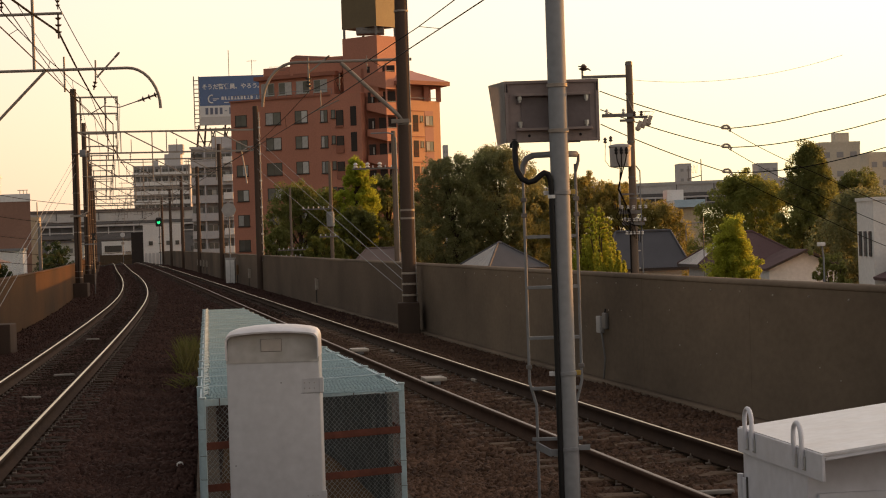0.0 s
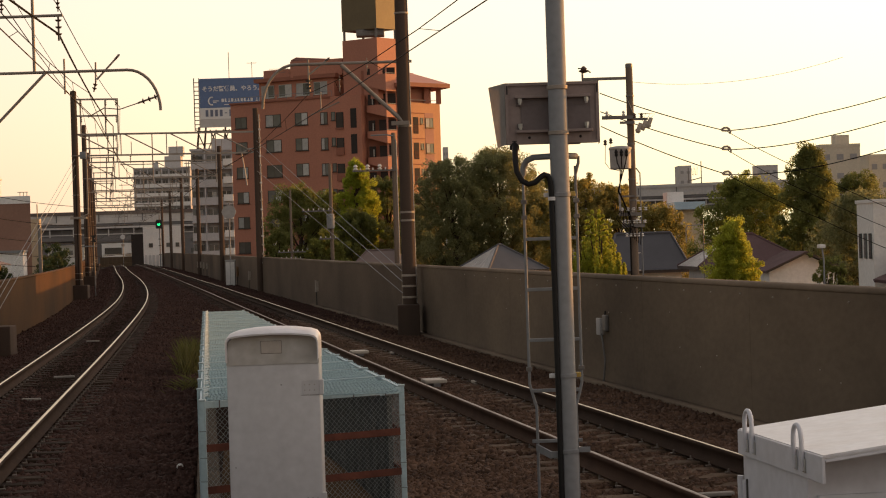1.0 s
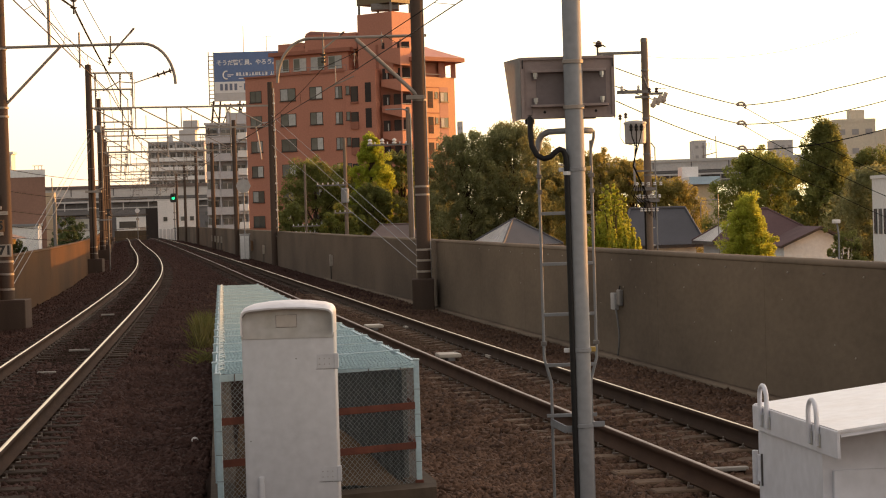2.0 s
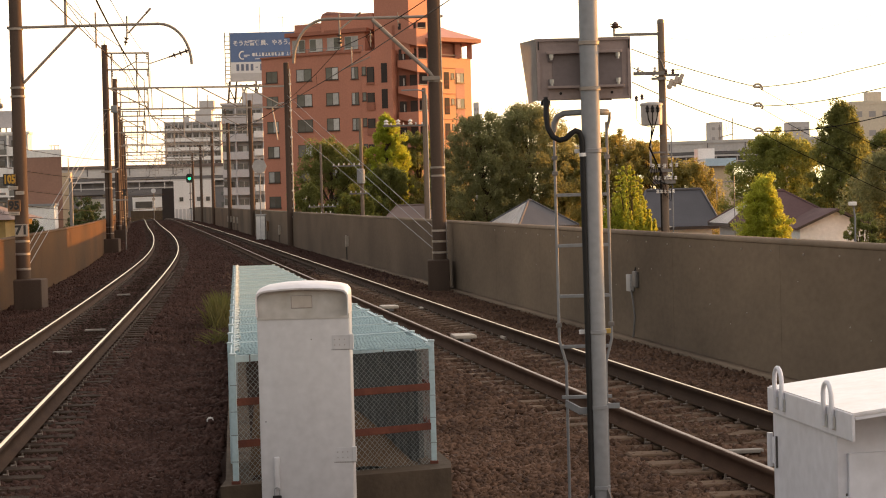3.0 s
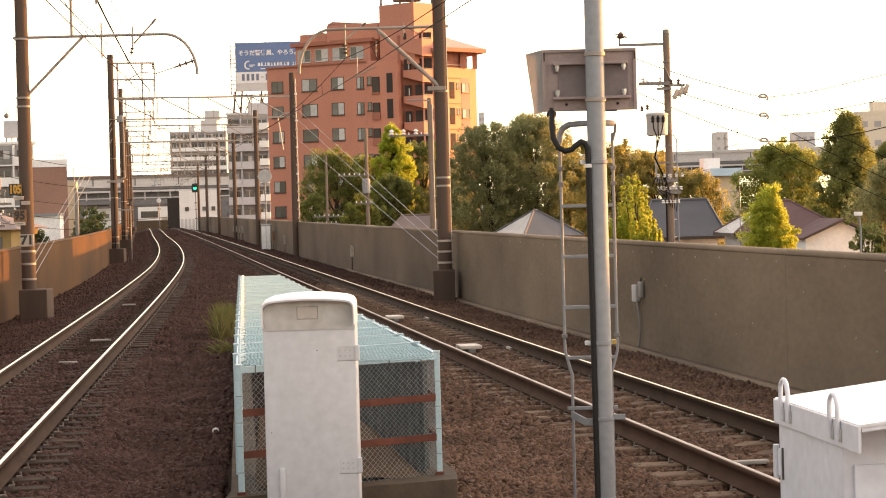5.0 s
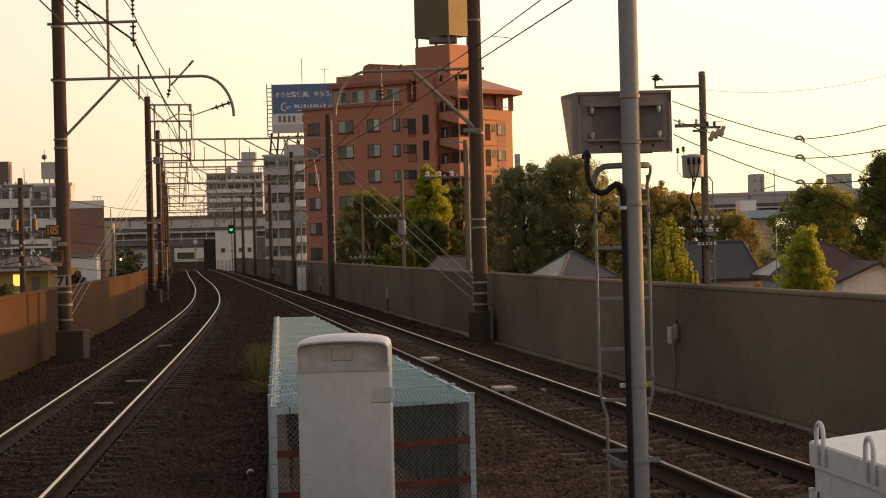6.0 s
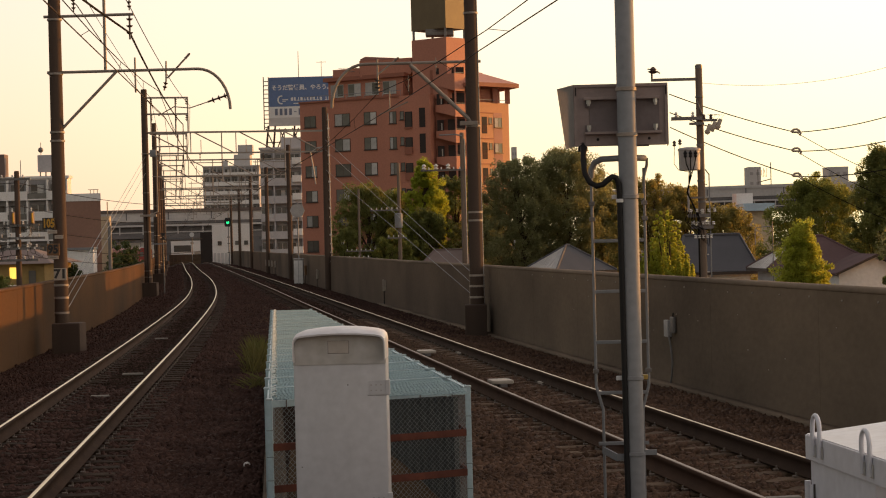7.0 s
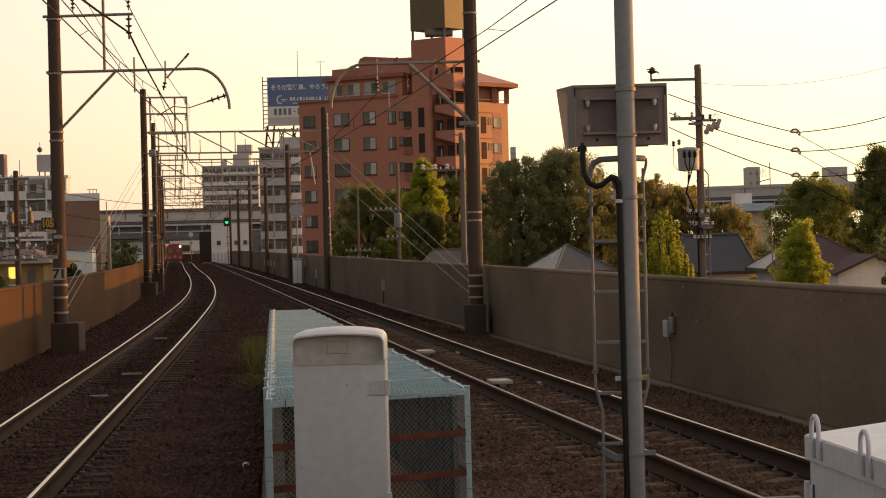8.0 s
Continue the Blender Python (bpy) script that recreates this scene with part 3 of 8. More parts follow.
def smooth_line(ys, xs):
    """A smooth curve through the plan points (natural cubic spline), with its slope."""
    y, x = np.array(ys, float), np.array(xs, float)
    n, h = len(y), np.diff(y)
    a, b = np.eye(n), np.zeros(n)
    for i in range(1, n - 1):
        a[i, i - 1:i + 2] = h[i - 1], 2 * (h[i - 1] + h[i]), h[i]
        b[i] = 6 * ((x[i + 1] - x[i]) / h[i] - (x[i] - x[i - 1]) / h[i - 1])
    c = np.linalg.solve(a + np.eye(n) * 1e-9, b)

    def f(q):
        i = int(np.clip(np.searchsorted(y, q) - 1, 0, n - 2))
        u, w = y[i + 1] - q, q - y[i]
        return float(c[i] * u ** 3 / (6 * h[i]) + c[i + 1] * w ** 3 / (6 * h[i]) + (x[i] / h[i] - c[i] * h[i] / 6) * u + (x[i + 1] / h[i] - c[i + 1] * h[i] / 6) * w)
    return f


def relaxed(ys, xs):
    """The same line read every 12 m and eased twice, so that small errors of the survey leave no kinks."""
    f = smooth_line(ys, xs)
    yy = np.arange(ys[0], ys[-1], 8.0)
    xx = np.array([f(q) for q in yy])
    for _ in range(2):
        xx[1:-1] = (xx[:-2] + 2 * xx[1:-1] + xx[2:]) / 4
    return smooth_line(list(yy), list(xx))


left_x, right_x = relaxed(LEFT_Y, LEFT_X), relaxed(RIGHT_Y, RIGHT_X)


def on_line(f, y, off=0.0, z=0.0):
    """A place off metres to the right of a centre line, and the line's turn there in degrees (0 is along y)."""
    s = (f(y + 0.5) - f(y - 0.5))
    k = 1 / math.hypot(1, s)
    return Vector((f(y) + off * k, y - off * s * k, z)), math.degrees(math.atan(-s))


def sag(p, q, drop, n=14):
    p, q = Vector(p), Vector(q)
    return [p.lerp(q, i / n) - Vector((0, 0, drop * 4 * (i / n) * (1 - i / n))) for i in range(n + 1)]

# ---- the ground: one sheet, with the raised railway between its two retaining walls ----
WALL_L, WALL_R, TOWN = -2.95, 2.85, -6.0


def grade(y):
    """Height of the rails: level, then falling gently far down the line."""
    if y < 225:
        return 0.0
    return -0.0000615 * (min(y, 360) - 225) ** 2 - 0.0115 * (min(max(y, 360), 450) - 360)


def wall_l(y, off=0.0):
    return on_line(left_x, y, WALL_L - off)[0].x


def wall_r(y, off=0.0):
    return on_line(right_x, y, WALL_R + off)[0].x


bm = shape()
rows = []
for y in [-120, -60, -20] + list(range(0, 540, 12)) + [540, 620, 760, 1000, 1500, 2500]:
    yy = min(max(y, -58), 520)
    wl, wr, g = wall_l(yy) - 0.12, wall_r(yy) + 0.12, grade(yy)
    xs = [(-2600, TOWN), (-700, TOWN), (-220, TOWN), (wl - 24, TOWN), (wl - 0.06, TOWN), (wl, g - 0.62), (wl * 0.5 + wr * 0.5, g - 0.62), (wr, g - 0.62), (wr + 0.06, TOWN), (wr + 24, TOWN), (220, TOWN), (700, TOWN), (2600, TOWN)]
    rows.append([bm.verts.new((x, y, z)) for x, z in xs])
for a, b in zip(rows, rows[1:]):
    for k in range(len(a) - 1):
        bm.faces.new((a[k], a[k + 1], b[k + 1], b[k]))
solid("ground", bm, "earth", "brown town ground with a raised railway bank", "ground", kind="structure")

# ---- ballast bed ----
verts, faces = [], []
bed_y = list(np.arange(-30, 12, 2.0)) + list(np.arange(12, 46, 0.12)) + list(np.arange(46, 110, 0.6)) + list(np.arange(110, 530, 4.0))
COLS = 64


def bed_height(y, x):
    lc, rc = left_x(y), right_x(y)
    wl, wr = wall_l(y), wall_r(y)
    mid = (lc + rc) / 2
    px = [wl, max(lc - 1.75, wl + 0.05), lc - 1.15, lc + 1.15, min(lc + 1.6, mid - 0.02), max(rc - 1.6, mid + 0.02), rc - 1.15, rc + 1.15, min(rc + 1.75, wr - 0.05), wr]
    pz = [-0.46, -0.42, -0.205, -0.205, -0.27, -0.27, -0.205, -0.205, -0.36, -0.40]
    return float(np.interp(x, px, pz)) + grade(y)


for y in bed_y:
    a, b = wall_l(y), wall_r(y)
    for k in range(COLS):
        x = a + (b - a) * k / (COLS - 1)
        n = noise.noise(Vector((x * 9, y * 9, 0))) * 0.012 + noise.noise(Vector((x * 1.3, y * 1.3, 5))) * 0.02 if 11 < y < 110 else 0
        verts.append((x, y, bed_height(y, x) + n))
nr = len(bed_y)
idx = np.arange(nr * COLS).reshape(nr, COLS)
faces = np.stack([idx[:-1, :-1], idx[:-1, 1:], idx[1:, 1:], idx[1:, :-1]], -1).reshape(-1, 4)
tagged(new("ballast_bed", from_arrays("ballast_bed", verts, faces, "ballast", True)), "rust-brown crushed stone ballast bed between the walls", "ballast", kind="structure")


# ---- the two tracks ----
def sweep(f, profile, ys, z=0.0):
    """An outline (across, up) carried along a centre line."""
    n = len(profile)
    verts = []
    for y in ys:
        c, turn = on_line(f, y)
        a = radians(turn)
        verts += [(c.x + u * math.cos(a), c.y + u * math.sin(a), w + z + grade(y)) for u, w in profile]
    i = np.arange(len(ys) * n).reshape(len(ys), n)
    j = np.roll(i, -1, 1)
    faces = np.stack([i[:-1], j[:-1], j[1:], i[1:]], -1).reshape(-1, 4)
    return verts, faces


RAIL_YS = list(np.arange(-30, 80, 1.0)) + list(np.arange(80, 240, 2.5)) + list(np.arange(240, 530, 6.0))
RAIL = [(-0.064, -0.153), (0.064, -0.153), (0.064, -0.142), (0.012, -0.126), (0.009, -0.045), (0.032, -0.036), (0.0325, -0.006), (0.028, -0.001), (-0.028, -0.001), (-0.0325, -0.006), (-0.032, -0.036), (-0.009, -0.045), (-0.012, -0.126), (-0.064, -0.142)]
HEAD = [(-0.0150, -0.004), (0.0150, -0.004), (0.0145, 0.0005), (0.0, 0.0025), (-0.0145, 0.0005)]
SLEEPER_GAP, FIRST = 0.569, 11.2 - 0.569 * 34

bm = shape()
outline = [(-1.0, -0.33), (1.0, -0.33), (0.99, -0.168), (0.33, -0.168), (0.2, -0.192), (-0.2, -0.192), (-0.33, -0.168), (-0.99, -0.168)]
prism(bm, outline, -0.115, 0.115)
bmesh.ops.bevel(bm, geom=[e for e in bm.edges if e.verts[0].co.z > -0.25 and e.verts[1].co.z > -0.25], offset=0.012, segments=1, affect="EDGES")
sleeper_new = mesh_of("sleeper", bm.copy(), "sleeper")
sleeper_dark = mesh_of("sleeper", bm, "sleeper_dark")


def build_track(f, label, sleeper_mesh, heads):
    track = thing("railway_track", label, "railway track", kind="structure", group="railway tracks")
    for side, (band, shine) in zip((-0.5655, 0.5655), heads):
        rail = new("rail", from_arrays("rail", *sweep(f, [(u + side, w) for u, w in RAIL], RAIL_YS), "rail_side" if shine == "rail_dull" else "rail_oily"))
        rail.parent = track
        tagged(rail, "rusty steel rail with a bright running surface")
        head = new("running_surface", from_arrays("running_surface", *sweep(f, [(u * band + side, w) for u, w in HEAD], RAIL_YS), shine, True))
        head.parent = rail
        tagged(head, "polished steel running surface")
    clips = shape()
    y = FIRST
    for k in range(299):
        c, turn = on_line(f, y)
        s = new("sleeper", sleeper_mesh if y < 58 else sleeper_dark)
        s.parent = track
        s.matrix_basis = pose(c.x + random.uniform(-0.01, 0.01), c.y, random.uniform(-0.008, 0.006) + grade(y), 0, random.uniform(-0.3, 0.3), turn + random.uniform(-0.5, 0.5))
        if y < 62:
            m = pose(c.x, c.y, 0, 0, 0, turn)
            for off in (-0.685, -0.445, 0.445, 0.685):
                bmesh.ops.create_cube(clips, size=1, matrix=m @ Matrix.LocRotScale((off, 0, -0.150), None, (0.045, 0.040, 0.012)))
                bmesh.ops.create_cone(clips, segments=6, radius1=0.011, radius2=0.008, depth=0.026, cap_ends=True, matrix=m @ Matrix.Translation((off * 1.02, 0, -0.128)))
        y += SLEEPER_GAP
    part("rail_clips", clips, "clip", track, "small steel rail clips and bolts")["kind"] = "stuff"
    # the rest, too far to tell apart
    rest = shape()
    while y < 420:
        c, turn = on_line(f, y)
        bmesh.ops.create_cube(rest, size=1, matrix=pose(c.x, c.y, grade(y) - 0.24, 0, 0, turn) @ Matrix.Diagonal((2, 0.23, 0.14, 1)))
        y += SLEEPER_GAP
    part("far_sleepers", rest, "sleeper_dark", track)["kind"] = "stuff"
    return track


build_track(left_x, "curving narrow-gauge track on concrete sleepers with shiny rails", sleeper_dark, ((1.2, "rail_top"), (1.2, "rail_top")))
build_track(right_x, "narrow-gauge track on concrete sleepers beside the retaining wall", sleeper_new, ((1.3, "rail_dull"), (0.9, "rail_top")))


# ---- retaining walls: panels end to end under a rounded coping ----
def build_wall(name, f, face, out, top, label, mat):
    wall = thing(name, label, "wall", kind="structure")
    bm = shape()
    prism(bm, [(0, TOWN - 0.2), (0.2, TOWN - 0.2), (0.2, top - 0.05), (0, top - 0.05)], 0.002, 4.998)
    bmesh.ops.bevel(bm, geom=[e for e in bm.edges if abs(e.verts[0].co.y - e.verts[1].co.y) < 1e-4 and abs(e.verts[0].co.x - e.verts[1].co.x) < 1e-4], offset=0.005, segments=1, affect="EDGES")
    # on the right wall, panels beyond 50 m take a darker concrete
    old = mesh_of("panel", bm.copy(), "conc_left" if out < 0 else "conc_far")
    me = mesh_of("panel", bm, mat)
    y = -5.0
    while y < 265:
        a = on_line(f, y, face)[0]
        y2 = y + 4.9
        for _ in range(4):
            b = on_line(f, y2, face)[0]
            y2 += 5.0 - (b - a).length
        b = on_line(f, y2, face)[0]
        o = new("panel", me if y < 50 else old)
        o.parent = wall
        turn = math.degrees(math.atan2(-(b.x - a.x), b.y - a.y))
        o.matrix_basis = pose(a.x, a.y, grade(y), 0, 0, turn) @ (Matrix() if out > 0 else Matrix.Translation((-0.2, 0, 0)))
        y = y2
    s = 0.5 * (1 + out)
    base = face - 0.2 * (1 - s)
    cap = [(base - 0.0015, top - 0.07), (base - 0.002, top - 0.045), (base + 0.010, top - 0.015), (base + 0.045, top), (base + 0.155, top), (base + 0.190, top - 0.015), (base + 0.205, top - 0.045), (base + 0.204, top - 0.07)]
    c = new("coping", from_arrays("coping", *sweep(f, cap[::-1], list(np.arange(-5, 110, 2.0)) + list(np.arange(110, 266, 4.0))), mat, False))
    c.parent = wall
    return wall


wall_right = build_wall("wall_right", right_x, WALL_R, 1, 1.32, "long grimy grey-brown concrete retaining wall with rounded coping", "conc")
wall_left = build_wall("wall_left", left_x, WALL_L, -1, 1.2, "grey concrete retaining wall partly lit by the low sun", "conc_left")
ledge = [(WALL_R - 0.001, -0.6), (WALL_R - 0.001, -0.325), (WALL_R - 0.15, -0.330), (WALL_R - 0.16, -0.345), (WALL_R - 0.16, -0.6)]
o = new("footing_ledge", from_arrays("footing_ledge", *sweep(right_x, ledge, list(np.arange(8, 80, 2.0))), "conc"))
o.parent = wall_right
tagged(o, "narrow concrete ledge at the foot of the wall")
bm = shape()
lathe(bm, [(0.012, 0), (0.012, 0.012), (0.006, 0.016)], 6)
tie = mesh_of("form_tie", bm, "sign_tan")
for k in range(26):
    y = 14 + 1.22 * k
    c, turn = on_line(right_x, y, WALL_R)
    o = new("form_tie", tie)
    o.parent = wall_right
    o.matrix_basis = pose(c.x, c.y, 1.16 + random.uniform(-0.015, 0.015), 0, -90, turn)

for k in range(18):                     # stray pale specks of mortar and old fixings
    y = random.uniform(15, 40)
    c, turn = on_line(right_x, y, WALL_R)
    o = new("form_tie", tie)
    o.parent = wall_right
    o.matrix_basis = pose(c.x, c.y, random.uniform(0.1, 1.0), 0, -90, turn) @ Matrix.Scale(random.uniform(0.5, 0.9), 4)

# ================= things close to the camera =================
# ---- white equipment cabinet with an arched lid ----
def cabinet():
    t = thing("equipment_cabinet", "tall white enamelled trackside cabinet with an arched lid", "cabinet", pose(-0.92, 13.6, -0.42))
    w, d, h = 0.302, 0.36, 1.64
    part("body", box(shape(), -w, w, 0.012, d, 0.0, h, 0.008), "white", t, smooth=True)
    door = part("door", box(shape(), -w + 0.004, w - 0.004, -0.006, 0.010, 0.03, h - 0.012, 0.006), "white", t, "flush white door", smooth=True)
    part("plinth", box(shape(), -w - 0.03, w + 0.03, -0.03, d + 0.03, -0.2, 0.0, 0.01), "conc_light", t)
    # head: a recessed front under a thin domed hood that overhangs; its crown rises behind the rim
    half_rim = [(0.300, 1.625), (0.300, 1.742), (0.294, 1.762), (0.276, 1.779), (0.235, 1.788), (0.12, 1.797), (0.0, 1.800)]
    half_crown = [(0.303, 1.625), (0.303, 1.750), (0.297, 1.776), (0.280, 1.797), (0.240, 1.811), (0.13, 1.826), (0.0, 1.832)]

    def whole(half, dx=0.0, dz=0.0):
        right = [(x - dx if x else 0.0, z - dz) for x, z in half]
        return right + [(-x, z) for x, z in right[-2::-1]]
    bm = shape()
    prism(bm, [(-w, 1.595)] + [(w, 1.595)] + whole(half_rim, 0.010, 0.012)[1:-1], -0.012, d)
    lid = part("head", bm, "head_grey", t, "stained head panel, the hood's shade put into its colour", smooth=True)
    bm = shape()
    rings = [(whole(half_rim, 0.008, 0.010), d), (whole(half_rim, 0.008, 0.010), -0.083), (whole(half_rim), -0.086), (whole(half_rim, 0.0, -0.004), -0.080), (whole(half_crown), 0.05), (whole(half_crown), d), (whole(half_rim, 0.008, 0.010), d)]
    loops = [[bm.verts.new((x, y, z)) for x, z in ring] for ring, y in rings]
    for p, q in zip(loops, loops[1:]):
        for i in range(len(p) - 1):
            bm.faces.new((p[i], p[i + 1], q[i + 1], q[i]))
    bmesh.ops.remove_doubles(bm, verts=bm.verts, dist=0.0005)
    bmesh.ops.recalc_face_normals(bm, faces=bm.faces[:])
    part("hood", bm, "white_worn", t, "domed white hood with a thin rim", smooth=True)
    part("plate_edge", box(shape(), -0.0745, 0.0625, -0.0155, -0.0122, 1.6655, 1.7485), "box_dark", lid, "dirty brown edge of the plate")
    part("name_plate", box(shape(), -0.072, 0.060, -0.019, -0.0125, 1.668, 1.746, 0.002), "plate_beige", lid, "blank beige plate")
    for z in (1.39, 0.655):
        hg = part("hinge", box(shape(), w - 0.006, w + 0.022, -0.016, 0.03, z, z + 0.098, 0.004), "white", t)
        leaf = shape()
        box(leaf, w - 0.115, w - 0.006, -0.0095, -0.0065, z + 0.004, z + 0.094)
        part("leaf", leaf, "white", hg)
        for i in range(3):
            for j in range(2):
                o = part("screw", lathe(shape(), [(0.0055, 0), (0.004, 0.002)], 6), "box_pale", hg)
                o.matrix_basis = pose(w - 0.1 + 0.032 * i, -0.0095, z + 0.03 + 0.036 * j, 90)
        part("joint_line", box(shape(), w - 0.125, w + 0.02, -0.0085, -0.0062, z - 0.003, z - 0.001), "seam", hg)
    hd = part("door_handle", box(shape(), -0.214, -0.178, -0.03, -0.006, 0.485, 0.70, 0.008), "white", t, "white lever handle with a hasp", smooth=True)
    lock = part("padlock", box(shape(), -0.226, -0.168, -0.062, -0.036, 0.385, 0.452, 0.006), "black", hd, "black padlock", smooth=True)
    part("shackle", pipe(shape(), [(-0.213, -0.05, 0.45), (-0.213, -0.05, 0.488)] + [(-0.197 + 0.016 * math.cos(radians(a)), -0.05, 0.488 + 0.016 * math.sin(radians(a))) for a in (150, 110, 70, 30)] + [(-0.181, -0.05, 0.488), (-0.181, -0.05, 0.45)], 0.004, 6), "galv", lock)
    bm = shape()
    lathe(bm, [(0.005, 0), (0.003, 0.003)], 6)
    rivet = mesh_of("rivet", bm, "galv_dark")
    for x, z in ((-0.10, 0.37), (0.05, 1.46), (-0.26, 0.93)):
        o = new("rivet", rivet)
        o.parent = door
        o.matrix_basis = pose(x, -0.006, z, 90)
    return t


cabinet()


# ---- white low box with lifting lugs, at the edge of the view ----
def lug_box():
    # local x runs along the side that has the lugs, local y away to the right
    t = thing("battery_box", "white enamelled lineside box with a sloping lid and lifting lugs", "equipment box", pose(1.615, 10.501, -0.42, 0, 0, -83.48))
    a, b, s = 1.375, 1.0, 0.115
    front = 1.10
    lid = shape()

    def plate(lo, hi):
        v = [lid.verts.new((x, y, h + s * y)) for h in (lo, hi) for x, y in ((0, 0), (a, 0), (a, b), (0, b))]
        for f in ((3, 2, 1, 0), (4, 5, 6, 7), (0, 1, 5, 4), (1, 2, 6, 5), (2, 3, 7, 6), (3, 0, 4, 7)):
            lid.faces.new([v[i] for i in f])
    plate(1.352, 1.372)
    bmesh.ops.bevel(lid, geom=lid.edges[:], offset=0.006, segments=2, affect="EDGES")
    cover = part("lid", lid, "white_worn", t, "white sloping lid with a scuffed top", smooth=True)
    part("side_flange", box(shape(), 0.0, a, -0.002, 0.014, 1.247, 1.368, 0.004), "white_box", cover, "deep white side flange")
    part("rear_flange", box(shape(), 0.0, 0.015, 0.016, b, 1.247, 1.356, 0.003), "white_box", cover)
    part("far_flange", box(shape(), 0.018, a, b - 0.016, b, 1.247, 1.466, 0.004), "white_box", cover)
    part("front_lip", beam(shape(), (a - 0.006, 0.016, 1.348), (a - 0.006, b - 0.02, 1.348 + s * (b - 0.036)), 0.010, 0.014), "white_box", cover, "thin rolled front lip")
    bm = shape()
    prism(bm, [(0.016, 0.0), (b - 0.03, 0.0), (b - 0.03, 1.352 + s * (b - 0.03) - 0.006), (0.016, 1.352 + s * 0.016 - 0.006)], 0.035, front)
    bm.transform(Matrix(((0, 1, 0, 0), (1, 0, 0, 0), (0, 0, 1, 0), (0, 0, 0, 1))))
    part("body", bm, "white_box", t)
    part("plinth", box(shape(), 0.0, front + 0.06, 0.0, b, -0.2, 0.0, 0.01), "conc_light", t)
    part("door", box(shape(), front + 0.002, front + 0.026, 0.06, b - 0.06, 0.05, 1.165, 0.006), "white_box", t, "flush white door", smooth=True)
    for x in (0.245, 1.06):
        e = 0.062
        pts = [(x - e, -0.014, 1.28), (x - e, -0.014, 1.42)] + [(x - e * math.cos(radians(q)), -0.014, 1.42 + 0.063 * math.sin(radians(q))) for q in range(20, 161, 20)] + [(x + e, -0.014, 1.42), (x + e, -0.014, 1.28)]
        lug = part("lifting_lug", pipe(shape(), pts, 0.0115, 10), "white_box", cover, "white welded lifting loop", smooth=True)
        for q in (-e, e):
            part("weld", box(shape(), x + q - 0.022, x + q + 0.022, -0.009, -0.003, 1.272, 1.335, 0.003), "head_grey", lug, "grimy weld")
    for z in (0.62, 0.97):
        h = part("hinge", tube(shape(), (0.025, 0.0, z), (0.025, 0.0, z + 0.17), 0.016, seg=10), "white_box", t, smooth=True)
        part("leaf", box(shape(), 0.02, 0.10, 0.004, 0.0155, z + 0.02, z + 0.15), "white_box", h)
        part("gap", box(shape(), 0.104, 0.108, 0.006, 0.0155, z, z + 0.16), "seam", h)
    h = part("hinge", tube(shape(), (front + 0.03, 0.05, 0.83), (front + 0.03, 0.05, 0.97), 0.015, seg=10), "white_box", t, smooth=True)
    part("leaf", box(shape(), front + 0.026, front + 0.034, 0.05, 0.14, 0.84, 0.96), "white_box", h)
    part("seam", box(shape(), front + 0.0005, front + 0.003, 0.050, 0.058, 0.05, 0.98), "seam", t)
    return t


lug_box()


